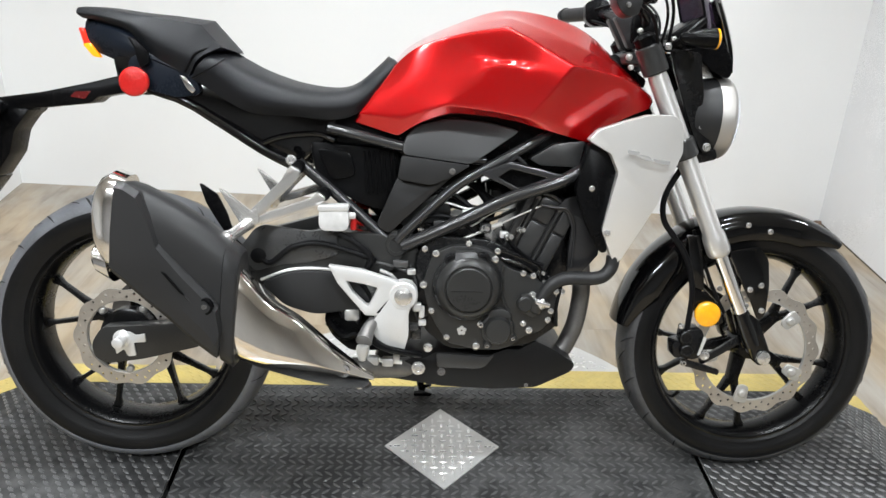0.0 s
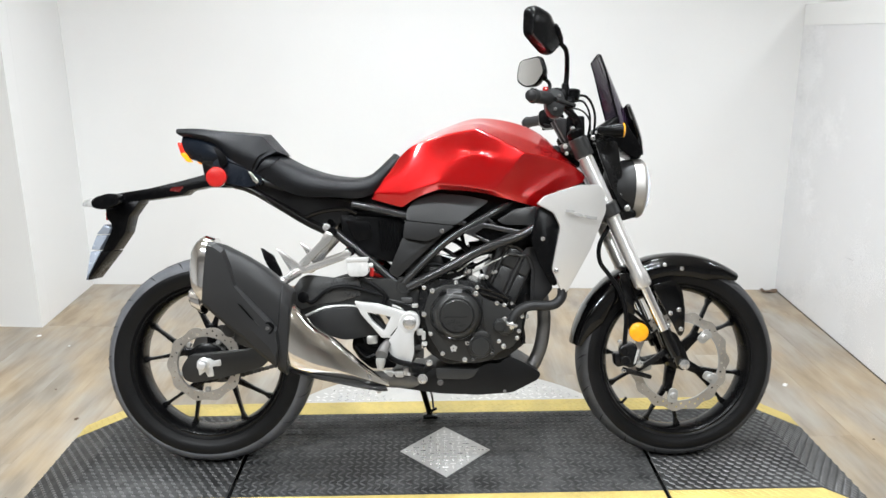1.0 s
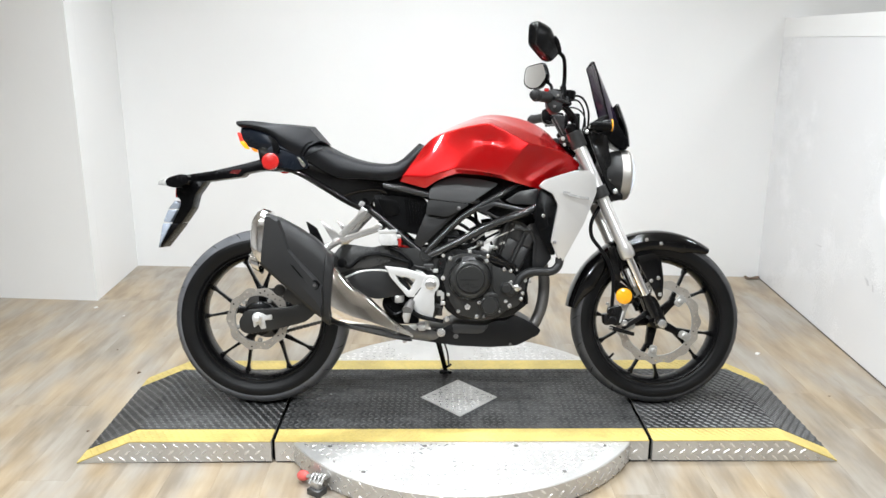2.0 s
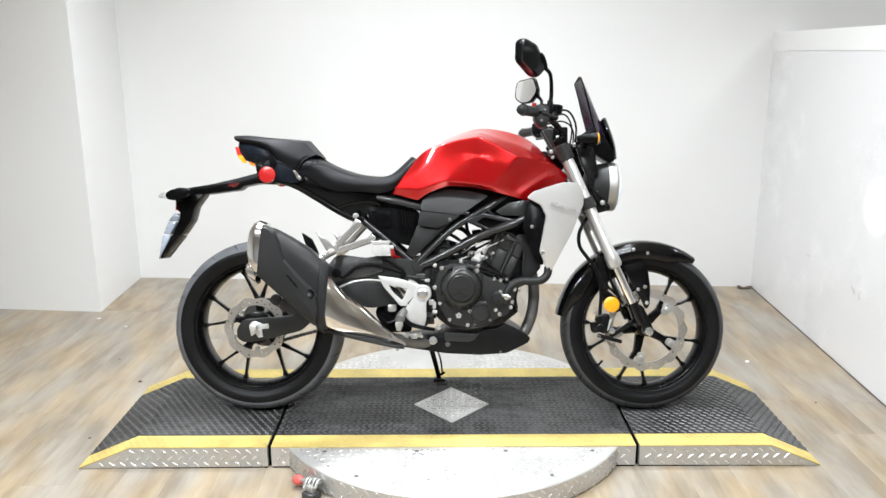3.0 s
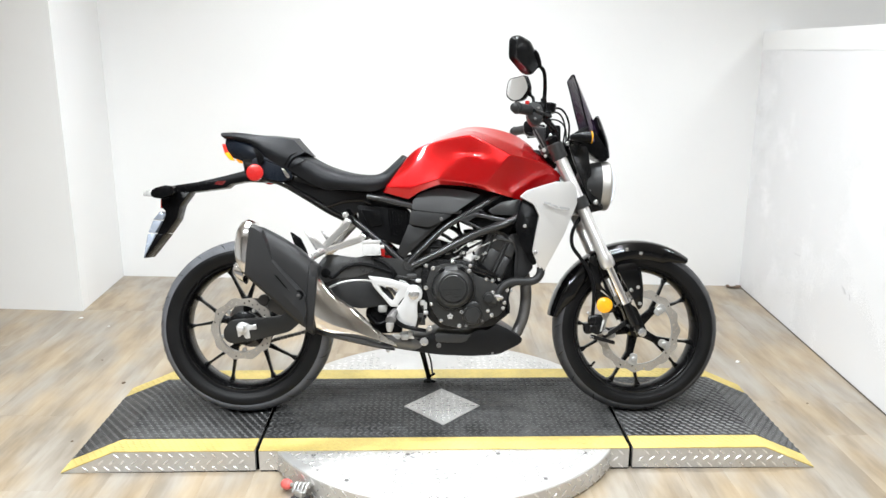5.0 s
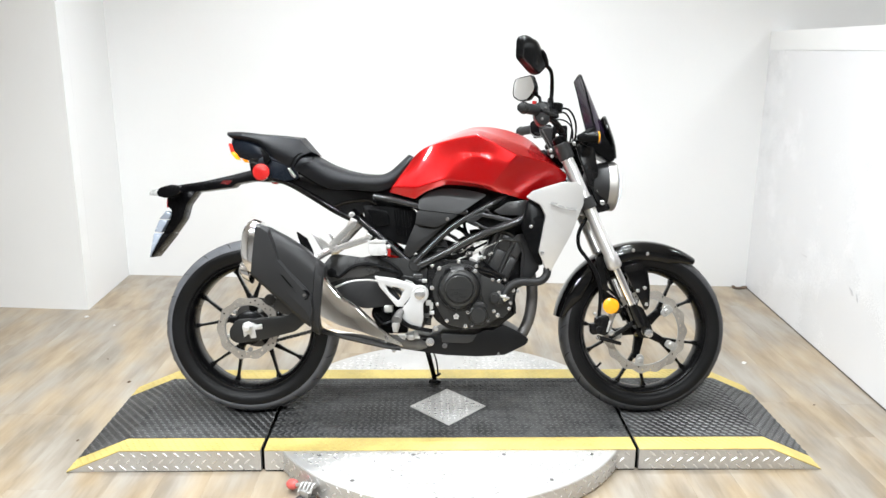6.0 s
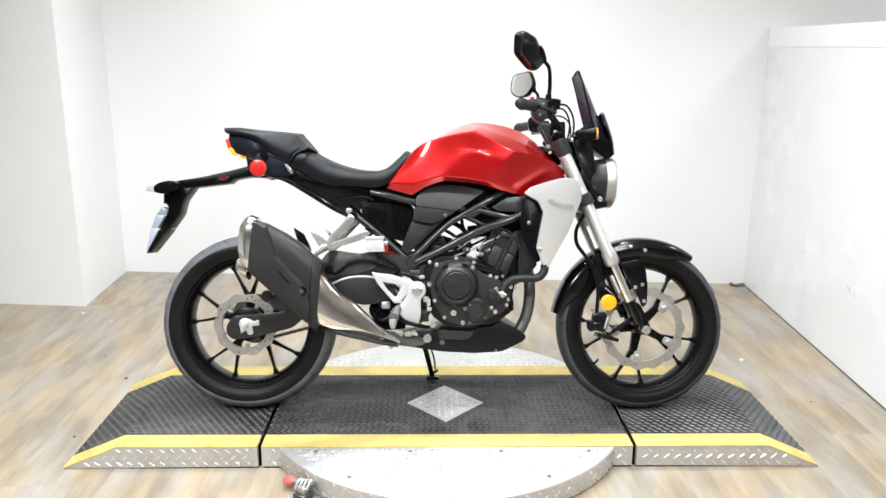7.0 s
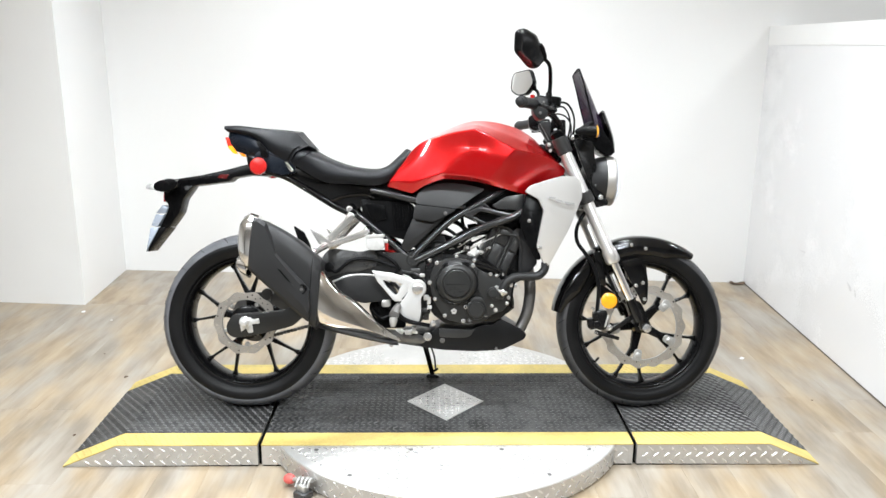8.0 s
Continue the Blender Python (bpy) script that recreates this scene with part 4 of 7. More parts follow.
bm = bmesh.new()
mudguard(bm, FRONT, RF, 0.304, 54, 171, 0.066, 0.050)
guard = part("front_mudguard", bm, "gloss", bike, "glossy black front mudguard", 50)
for s in (-1, 1):
    bm = bmesh.new()
    prism(bm, rounded([(0.600, 0.515), (0.665, 0.530), (0.690, 0.500), (0.698, 0.440), (0.696, 0.375), (0.682, 0.360), (0.664, 0.400), (0.640, 0.440)], 0.012), s * 0.071 - 0.005, s * 0.071 + 0.005, 0.003)
    part("guard_stay", bm, "gloss", guard)
    bolts("stay_bolt", [(0.679, 0.442, 0.0055), (0.686, 0.385, 0.0055), (0.655, 0.432, 0.0055), (0.650, 0.395, 0.0055)], s * 0.077, "bolt", guard, s)
for x, z in ((0.640, 0.573), (0.690, 0.560)):
    bm = bmesh.new()
    bolt(bm, x, z, -0.068, 0.005)
    part("guard_bolt", bm, "bolt", guard)

bm = bmesh.new()
prism(bm, rounded([(0.506, 0.345), (0.545, 0.352), (0.556, 0.322), (0.548, 0.285), (0.524, 0.278), (0.504, 0.300)], 0.010), -0.110, -0.066, 0.007)
prism(bm, rounded([(0.486, 0.318), (0.515, 0.322), (0.518, 0.285), (0.490, 0.280)], 0.01), -0.104, -0.062, 0.005)
prism(bm, rounded([(0.556, 0.262), (0.60, 0.288), (0.655, 0.325), (0.648, 0.342), (0.60, 0.306), (0.552, 0.276)], 0.006), -0.094, -0.084, 0.003)
prism(bm, rounded([(0.505, 0.268), (0.590, 0.246), (0.592, 0.258), (0.51, 0.282)], 0.004), -0.112, -0.100, 0.003)
cal = part("front_caliper", bm, "engine_black", bike, "black front brake caliper")
for cx_, cz_ in ((0.512, 0.330), (0.516, 0.300)):
    bm = bmesh.new()
    spin(bm, (cx_, -0.106, cz_), (0, -1, 0), [(0, 0.0150), (0.008, 0.0145), (0.010, 0.0120), (0.010, 0.0080), (0.007, 0.0070)], 20)
    part("piston_housing", bm, "engine_black", cal)
bm = bmesh.new()
prism(bm, [(0.538, 0.292), (0.544, 0.294), (0.555, 0.332), (0.548, 0.334)], -0.1175, -0.115, 0.0005, 1)
part("caliper_mark", bm, "cast", cal)
bolts("caliper_bolt", [(0.512, 0.272, 0.006), (0.557, 0.290, 0.009), (0.500, 0.355, 0.005)], -0.108, "bolt", cal)
bm = bmesh.new()
spin(bm, (0.556, -0.094, 0.382), (0, -1, 0), [(0, 0.02), (0.004, 0.0275), (0.013, 0.0275), (0.0155, 0.024), (0.017, 0.012)], 32)
part("side_reflector", bm, "amber", bike, "round amber side reflector")
bm = bmesh.new()
prism(bm, rounded([(0.515, 0.44), (0.545, 0.43), (0.585, 0.40), (0.60, 0.36), (0.575, 0.352), (0.535, 0.372)], 0.008), -0.092, -0.084, 0.002)
prism(bm, rounded([(0.505, 0.55), (0.53, 0.55), (0.545, 0.47), (0.55, 0.43), (0.53, 0.43), (0.512, 0.49)], 0.006), -0.088, -0.070, 0.003)
part("hose_bracket", bm, "gloss", bike)
bm = bmesh.new()
tube(bm, [(0.478, -0.075, 0.69), (0.447, -0.085, 0.635), (0.447, -0.088, 0.585), (0.474, -0.09, 0.545), (0.503, -0.094, 0.50), (0.520, -0.098, 0.43), (0.516, -0.10, 0.345)], 0.0065, 10)
part("brake_hose", bm, "hose", bike, "black rubber front brake hose")
bm = bmesh.new()
tube(bm, [(0.520, -0.07, 0.56), (0.545, -0.072, 0.50), (0.575, -0.075, 0.43), (0.60, -0.085, 0.38)], 0.004, 8)
part("sensor_wire", bm, "hose", bike)

# yokes, headstock, bars
for z, h, r_ in ((0.912, 0.029, 0.0270), (0.735, 0.020, 0.0275)):
    bm = bmesh.new()
    for s in (-1, 1):
        spin(bm, fork_at(z, s) - TILT * h, TILT, [(0, r_ - 0.002), (0.003, r_), (2 * h - 0.003, r_), (2 * h, r_ - 0.002)], 24)
    c = fork_at(z, 0)
    block(bm, c.x - 0.05, c.x + 0.02, -0.085, 0.085, c.z - 0.010, c.z + 0.014, 0.006)
    part("fork_yoke", bm, "engine_grey", bike, "black fork yoke")
bm = bmesh.new()
prism(bm, rounded([(0.30, 0.90), (0.36, 0.915), (0.45, 0.74), (0.395, 0.70), (0.34, 0.78)], 0.02), -0.045, 0.045, 0.01)
part("headstock", bm, "plastic", bike)
for s in (-1, 1):
    bm = bmesh.new()
    spin(bm, fork_at(0.955, s), -TILT, [(-0.03, 0.022), (0, 0.023), (0.004, 0.018), (0.008, 0.012)], 20)
    spin(bm, (0.375, s * 0.045, 0.935), (0, 0, 1), [(0, 0.010), (0.012, 0.010), (0.014, 0.006)], 12)
    part("fork_cap", bm, "plastic", bike)

STEER = 5.5
BAR = Matrix.Translation((0.395, 0, 0)) @ Matrix.Rotation(radians(-STEER), 4, "Z") @ Matrix.Translation((-0.395, 0, 0))


def at_bar(x, y, z):
    return BAR @ V(x, y, z)


bm = bmesh.new()
tube(bm, [at_bar(0.256, -0.365, 1.032), at_bar(0.308, -0.25, 1.030), at_bar(0.338, -0.19, 1.024), at_bar(0.376, -0.10, 1.002), at_bar(0.388, -0.05, 0.987), at_bar(0.388, 0, 0.986), at_bar(0.388, 0.05, 0.987),
          at_bar(0.376, 0.10, 1.002), at_bar(0.338, 0.19, 1.024), at_bar(0.308, 0.25, 1.030), at_bar(0.256, 0.365, 1.032)], 0.0115, 12)
bars = part("handlebar", bm, "frame", bike, "black tapered handlebar")
for s in (-1, 1):
    bm = bmesh.new()
    block(bm, 0.362, 0.414, s * 0.045 - 0.014, s * 0.045 + 0.014, 0.945, 1.006, 0.006, 2, BAR)
    part("bar_clamp", bm, "plastic", bars)
for s in (-1, 1):
    a, b = at_bar(0.308, s * 0.25, 1.030), at_bar(0.251, s * 0.375, 1.023 if s < 0 else 1.034)
    bm = bmesh.new()
    ln = (b - a).length
    spin(bm, a, b - a, [(0, 0.0175)] + [(0.008 + ln * 0.80 * i / 24, 0.0162 if i % 2 else 0.0172) for i in range(25)] + [(ln * 0.86, 0.0195), (ln * 0.89, 0.0160), (ln * 0.90, 0.0155), (ln, 0.0150), (ln + 0.004, 0.008)], 20)
    part("grip", bm, "hose_grey", bars, "worn dark grey rubber grip")
    bm = bmesh.new()
    tmp = bmesh.new()
    prism(tmp, rounded([(0.290, 1.050), (0.318, 1.062), (0.345, 1.056), (0.352, 1.030), (0.340, 1.000), (0.312, 0.996), (0.292, 1.010)], 0.010), s * 0.222 - 0.024, s * 0.222 + 0.024, 0.008, 3)
    copy_into(bm, tmp, BAR)
    tmp.free()
    block(bm, 0.330, 0.372, s * 0.205 - 0.020, s * 0.205 + 0.020, 1.008, 1.040, 0.008, 2, BAR)
    part("switch_box", bm, "plastic", bars)
    bm = bmesh.new()
    tube(bm, [at_bar(0.362, s * 0.205, 1.020), at_bar(0.366, s * 0.25, 1.012), at_bar(0.345, s * 0.31, 1.010), at_bar(0.312, s * 0.375, 1.012)], (0.0085, 0.0055), 10)
    part("lever", bm, "plastic", bars)
bm = bmesh.new()
prism(bm, rounded([(0.268, 1.050), (0.290, 1.055), (0.314, 1.044), (0.319, 1.012), (0.311, 0.981), (0.286, 0.979), (0.268, 1.004)], 0.012), -0.266, -0.214, 0.007, 3)
housing = part("throttle_housing", bm, "hose_grey", bars, "dark grey throttle housing")
bolts("housing_screw", [(0.292, 1.000, 0.004), (0.303, 1.035, 0.0035)], -0.267, "pipe", housing)
for s in (-1, 1):
    bm = bmesh.new()
    prism(bm, rounded([(0.322, 0.998), (0.340, 0.966), (0.357, 0.934), (0.386, 0.939), (0.372, 0.975), (0.358, 1.000)], 0.006), s * 0.030 - 0.013, s * 0.030 + 0.013, 0.005, 2)
    part("bar_riser", bm, "hose_grey", bars)
bolts("riser_bolt", [(0.372, 0.970, 0.0055)], -0.062, "bolt", bars)
bolts("yoke_bolt", [(0.347, 0.916, 0.0058), (0.352, 0.896, 0.0048)], -0.087, "carrier", bars)
bm = bmesh.new()
block(bm, 0.286, 0.302, -0.246, -0.228, 1.050, 1.064, 0.004, 2, BAR)
part("kill_switch", bm, "redlens", bars, "red engine stop switch")
bm = bmesh.new()
spin(bm, at_bar(0.366, -0.180, 1.034), (0.1, 0, 1), [(0, 0.018), (0.004, 0.022), (0.026, 0.023), (0.030, 0.020)], 20)
part("brake_reservoir", bm, "plastic", bars)

MIR = [(-0.048, 0.046), (-0.026, 0.056), (0.013, 0.043), (0.045, -0.018), (0.048, -0.030), (0.019, -0.062), (-0.002, -0.060), (-0.051, -0.018)]
for s, c, turn in ((-1, V(0.248, -0.335, 1.190), 40), (1, V(0.305, 0.355, 1.202), -56)):
    m = Matrix.Translation(c) @ Matrix.Rotation(radians(turn), 4, "Z")
    ol = rounded([((x if s < 0 else x * 1.16) / 0.78, z) for x, z in (MIR if s < 0 else [(-0.037, 0.047), (0.033, 0.048), (0.050, -0.010), (0.018, -0.050), (-0.018, -0.050), (-0.048, -0.024), (-0.046, 0.014)])], 0.013 if s < 0 else 0.019, 5)
    bm = bmesh.new()
    loops = []
    for depth, k in ((0.0, 0.97), (0.003, 1.0), (0.012, 1.0), (0.024, 0.93), (0.034, 0.76), (0.040, 0.45)):
        y = s * (-0.004) + (depth if s > 0 else -depth)
        loops.append([m @ V(x * k - 0.075 * (1 - k), y, z * k - 0.030 * (1 - k)) for x, z in ol])
    skin(bm, loops)
    head = part("mirror", bm, "plastic", bike, "black rear-view mirror")
    bm = bmesh.new()
    y0 = -0.0055 if s > 0 else 0.0055
    y1 = -0.0042 if s > 0 else 0.0042
    skin(bm, [[m @ V(x * 0.90, y, z * 0.90) for x, z in ol] for y in (y0, y1)])
    part("glass", bm, "mirror", head, "mirror glass")
    foot = at_bar(0.347 if s < 0 else 0.322, s * 0.228, 1.052)
    bm = bmesh.new()
    j = m @ V(0.050, s * 0.018, -0.030)
    tube(bm, [foot, foot + V(0.004, s * 0.002, 0.05), foot * 0.25 + j * 0.75 + V(0.012, 0, 0.01), j], (0.007, 0.006), 10)
    spin(bm, foot - V(0, 0, 0.012), (0, 0, 1), [(0, 0.009), (0.002, 0.011), (0.03, 0.010), (0.034, 0.007)], 14)
    spin(bm, j, m.to_3x3() @ V(-0.6, 0, 0.8), [(0, 0.008), (0.01, 0.012), (0.035, 0.015), (0.05, 0.012)], 14)
    part("stem", bm, "plastic", head)

for k, pts in enumerate(([(0.325, -0.205, 1.035), (0.395, -0.14, 1.050), (0.435, -0.07, 1.010), (0.436, -0.045, 0.94)],
                         [(0.330, -0.205, 1.02), (0.385, -0.15, 1.035), (0.418, -0.09, 0.995), (0.412, -0.06, 0.92)],
                         [(0.330, -0.205, 1.01), (0.372, -0.15, 0.99), (0.392, -0.12, 0.95), (0.405, -0.09, 0.88)],
                         [(0.330, 0.21, 1.035), (0.41, 0.13, 1.05), (0.446, 0.07, 1.01), (0.44, 0.04, 0.93)],
                         [(0.325, 0.21, 1.01), (0.39, 0.12, 0.98), (0.42, 0.05, 0.95), (0.42, 0.03, 0.90)])):
    bm = bmesh.new()
    tube(bm, pts, 0.0030 if k % 2 else 0.0036, 8)
    part("cable", bm, "hose", bike)

# headlight, screen, indicators
LAMP = V(0.503, 0, 0.799)
ax = V(1, 0, -0.04).normalized()
bm = bmesh.new()
spin(bm, LAMP, ax, [(-0.03, 0.03), (-0.022, 0.056), (0.0, 0.074), (0.03, 0.083), (0.052, 0.086)], 48)
lamp = part("headlight", bm, "shield", bike, "round headlight with a silver rim, lit")
bm = bmesh.new()
spin(bm, LAMP, ax, [(0.050, 0.079), (0.049, 0.086), (0.053, 0.0875), (0.076, 0.0875), (0.083, 0.083), (0.083, 0.077), (0.078, 0.077)], 64, closed=True)
part("rim", bm, "rim_silver", lamp, "silver headlight rim")
bm = bmesh.new()
spin(bm, LAMP, ax, [(0.070, 0.0775), (0.082, 0.077), (0.094, 0.066), (0.101, 0.045), (0.104, 0.02), (0.1045, 0.004)], 48)
part("lens", bm, "lens", lamp, "clear domed lens")
bm = bmesh.new()
spin(bm, LAMP, ax, [(0.060, 0.060), (0.064, 0.060), (0.066, 0.03)], 32)
part("light_unit", bm, "lamp_on", lamp)
bm = bmesh.new()
for s in (-1, 1):
    prism(bm, rounded([(0.435, 0.938), (0.500, 0.930), (0.508, 0.880), (0.514, 0.845), (0.512, 0.795), (0.537, 0.748), (0.541, 0.734), (0.525, 0.722), (0.505, 0.750), (0.485, 0.796), (0.465, 0.848), (0.448, 0.893)], 0.008), s * 0.066 - 0.005, s * 0.066 + 0.005, 0.003)
prism(bm, rounded([(0.455, 0.740), (0.555, 0.735), (0.560, 0.712), (0.47, 0.690)], 0.01), -0.06, 0.06, 0.006)
brk = part("lamp_bracket", bm, "engine_black", bike, "black headlight bracket")
bolts("bracket_bolt", [(0.530, 0.738, 0.0075), (0.512, 0.779, 0.0042)], -0.071, "bolt", brk)
bolts("bracket_bolt", [(0.430, 0.941, 0.0065), (0.440, 0.956, 0.0045)], -0.075, "bolt", brk)
bm = bmesh.new()
prism(bm, rounded([(0.437, 0.966), (0.486, 0.998), (0.512, 1.010), (0.530, 0.985), (0.560, 0.940), (0.578, 0.907), (0.571, 0.878), (0.531, 0.895), (0.505, 0.920), (0.470, 0.940)], 0.012), -0.054, 0.054, 0.014, 3)
part("instrument_cowl", bm, "plastic", bike, "dark instrument cowl above the headlight")


def screen_sheet(bm, rows, thick):
    """A bowed sheet: rows of (x, z, half width, bow) from below to the top; its sides lie further back than its middle."""
    line = crm([V(x, w, z) for x, z, w, _ in rows], 5)
    bows = crm([V(bow, 0, 0) for *_, bow in rows], 5)
    n = 18
    loops = []
    for p, q in zip(line, bows):
        outer = [V(p.x - q.x * u * u, p.y * u, p.z - 0.012 * u * u) for u in [2 * i / n - 1 for i in range(n + 1)]]
        loops.append(outer + [c - V(thick, 0, 0) for c in outer[::-1]])
    return skin(bm, loops)


bm = bmesh.new()
screen_sheet(bm, [(0.558, 0.955, 0.068, 0.046), (0.540, 1.010, 0.073, 0.038), (0.511, 1.080, 0.074, 0.027), (0.482, 1.145, 0.071, 0.014), (0.459, 1.190, 0.064, 0.005)], 0.004)
screen = part("windscreen", bm, "screen", bike, "small dark smoked windscreen", 45)
bm = bmesh.new()
screen_sheet(bm, [(0.592, 0.905, 0.034, 0.008), (0.586, 0.950, 0.040, 0.010), (0.568, 1.005, 0.040, 0.010), (0.552, 1.046, 0.034, 0.008)], 0.006)
part("screen_panel", bm, "gloss", bike, "black panel in front of the windscreen", 45)
for s in (-1, 1):
    bm = bmesh.new()
    tube(bm, [(0.510, s * 0.068, 0.945), (0.500, s * 0.073, 0.998), (0.482, s * 0.074, 1.068), (0.466, s * 0.071, 1.133), (0.452, s * 0.064, 1.178)], 0.0034, 8)
    part("screen_edge", bm, "plastic", screen)
for s in (-1, 1):
    bm = bmesh.new()
    tube(bm, [(0.430, s * 0.065, 0.935), (0.455, s * 0.085, 0.958), (0.500, s * 0.075, 0.995)], 0.007, 8)
    part("screen_stay", bm, "plastic", screen)
    bm = bmesh.new()
    tube(bm, [(0.470, s * 0.06, 0.945), (0.477, s * 0.10, 0.948), (0.480, s * 0.15, 0.950)], 0.010, 10)
    spin(bm, (0.478, s * 0.165, 0.953), (1, 0, 0), [(-0.055, 0.006), (-0.048, 0.011), (-0.01, 0.0185), (0.014, 0.020), (0.017, 0.018)], 24)
    ind = part("front_indicator", bm, "plastic", bike, "black front indicator with an amber lens")
    bm = bmesh.new()
    spin(bm, (0.478, s * 0.165, 0.953), (1, 0, 0), [(0.0145, 0.0203), (0.018, 0.0198), (0.0205, 0.016), (0.0215, 0.006)], 24)
    part("lens", bm, "amber", ind, "amber lens")

# fuel tank: a cage of flat panels with firm folds between them, rounded by subdivision
T_LOWER = [(-0.208, -0.112, 0.769), (-0.119, -0.132, 0.744), (-0.077, -0.140, 0.775), (-0.012, -0.144, 0.794), (0.067, -0.146, 0.790), (0.115, -0.146, 0.782), (0.147, -0.144, 0.773), (0.274, -0.113, 0.740), (0.309, -0.096, 0.778), (0.404, -0.074, 0.815)]
T_RIDGE = [(-0.199, -0.122, 0.787), (-0.108, -0.145, 0.782), (-0.066, -0.153, 0.797), (-0.022, -0.160, 0.811), (0.056, -0.164, 0.804), (0.098, -0.1645, 0.797), (0.135, -0.162, 0.790), (0.268, -0.1195, 0.764), (0.320, -0.0985, 0.796), (0.405, -0.075, 0.822)]
T_BELLY = [(-0.166, -0.124, 0.832), (-0.103, -0.141, 0.848), (-0.046, -0.149, 0.866), (0.048, -0.160, 0.889), (0.094, -0.163, 0.893), (0.140, -0.163, 0.886), (0.186, -0.1655, 0.851), (0.282, -0.124, 0.830), (0.341, -0.1005, 0.830), (0.408, -0.074, 0.827)]
T_SCOOP = [(-0.150, -0.118, 0.852), (-0.100, -0.1385, 0.876), (-0.045, -0.1465, 0.895), (0.046, -0.149, 0.899), (0.094, -0.149, 0.900), (0.147, -0.161, 0.902), (0.200, -0.1648, 0.868), (0.288, -0.1275, 0.852), (0.347, -0.104, 0.846), (0.408, -0.072, 0.830)]
T_EDGE = [(-0.130, -0.116, 0.881), (-0.096, -0.133, 0.917), (-0.044, -0.141, 0.935), (0.016, -0.146, 0.950), (0.091, -0.148, 0.962), (0.148, -0.157, 0.933), (0.223, -0.162, 0.893), (0.300, -0.132, 0.882), (0.358, -0.106, 0.867), (0.406, -0.068, 0.836)]
T_DECK = [(-0.128, -0.060, 0.897), (-0.085, -0.072, 0.931), (-0.031, -0.076, 0.952), (0.030, -0.080, 0.975), (0.104, -0.082, 0.985), (0.185, -0.090, 0.958), (0.267, -0.095, 0.922), (0.311, -0.078, 0.902), (0.350, -0.060, 0.889), (0.407, -0.040, 0.847)]
T_CREST = [(-0.133, 0, 0.902), (-0.092, 0, 0.935), (-0.030, 0, 0.966), (0.030, 0, 0.990), (0.090, 0, 1.012), (0.172, 0, 1.006), (0.246, 0, 0.986), (0.292, 0, 0.958), (0.330, 0, 0.922), (0.385, 0, 0.864)]
T_INNER = [(x + 0.004, y + 0.045, z + 0.010) for x, y, z in T_LOWER]


def tank_cage():
    """The tank's cage, mirrored, with its folds marked as creases."""
    rows_ = [T_INNER, T_LOWER, T_RIDGE, T_BELLY, T_SCOOP, T_EDGE, T_DECK, T_CREST]
    m, n = len(rows_), len(T_LOWER)
    cage = bmesh.new()
    crease = cage.edges.layers.float.new("crease_edge")
    right = [[cage.verts.new(p) for p in r] for r in rows_]
    left = [[cage.verts.new((x, -y, z)) for x, y, z in r] for r in rows_[:-1]]
    ring = right + left[::-1]
    for a, b in zip(ring, ring[1:]):
        for i in range(n - 1):
            cage.faces.new((a[i], a[i + 1], b[i + 1], b[i]))
    for i in range(n - 1):
        cage.faces.new((ring[0][i], ring[-1][i], ring[-1][i + 1], ring[0][i + 1]))
    cage.faces.new([r[0] for r in ring])
    cage.faces.new([r[-1] for r in ring][::-1])

    def fold(p, q, value):
        e = cage.edges.get((p, q))
        if e:
            e[crease] = value

    for i in range(n - 1):
        fold(right[7][i], right[7][i + 1], 0.6)
    for side in (right, left):
        for i in range(n - 1):
            fold(side[1][i], side[1][i + 1], 0.95)
            fold(side[2][i], side[2][i + 1], 0.95 if i < 6 else 0.4)
            fold(side[5][i], side[5][i + 1], 0.80 if i < 3 else 0.97)
            if 3 <= i <= 4:
                fold(side[3][i], side[3][i + 1], 0.7)
                fold(side[4][i], side[4][i + 1], 0.5)
            if i >= 3:
                fold(side[6][i], side[6][i + 1], 0.9)
        for j in range(1, 5):
            fold(side[j][6], side[j + 1][6], 1.0)
        for j in range(1, 6):
            fold(side[j][0], side[j + 1][0], 0.9)
            fold(side[j][9], side[j + 1][9], 0.85)
        for i in (0, 9):
            fold(side[0][i], side[1][i], 0.95)
        for i in (1, 3, 7):
            fold(side[1][i], side[2][i], 0.8)
        fold(side[5][4], side[6][4], 0.85)
        fold(side[5][6], side[6][6], 0.85)
    return cage


tank = part("fuel_tank", tank_cage(), "red", bike, "faceted candy red fuel tank", 180)
smooth = tank.modifiers.new("rounding", "SUBSURF")
smooth.levels = smooth.render_levels = 4
bm = bmesh.new()
prism(bm, rounded([(0.290, 0.905), (0.330, 0.925), (0.352, 0.905), (0.400, 0.872), (0.392, 0.850), (0.33, 0.870)], 0.008), -0.040, 0.040, 0.006)
part("tank_trim", bm, "plastic", bike, "black trim between tank and headstock")

# seats and tail
bm = bmesh.new()
P_LOW = [(-0.758, -0.058, 0.957), (-0.715, -0.078, 0.950), (-0.655, -0.094, 0.932), (-0.615, -0.105, 0.890), (-0.570, -0.110, 0.868), (-0.535, -0.112, 0.850)]
P_SIDE = [(-0.768, -0.064, 0.966), (-0.720, -0.085, 0.962), (-0.655, -0.104, 0.948), (-0.600, -0.116, 0.920), (-0.555, -0.120, 0.900), (-0.512, -0.120, 0.885)]
P_SHO = [(-0.772, -0.046, 0.978), (-0.715, -0.066, 0.977), (-0.650, -0.084, 0.966), (-0.580, -0.094, 0.958), (-0.512, -0.096, 0.949), (-0.474, -0.096, 0.908)]
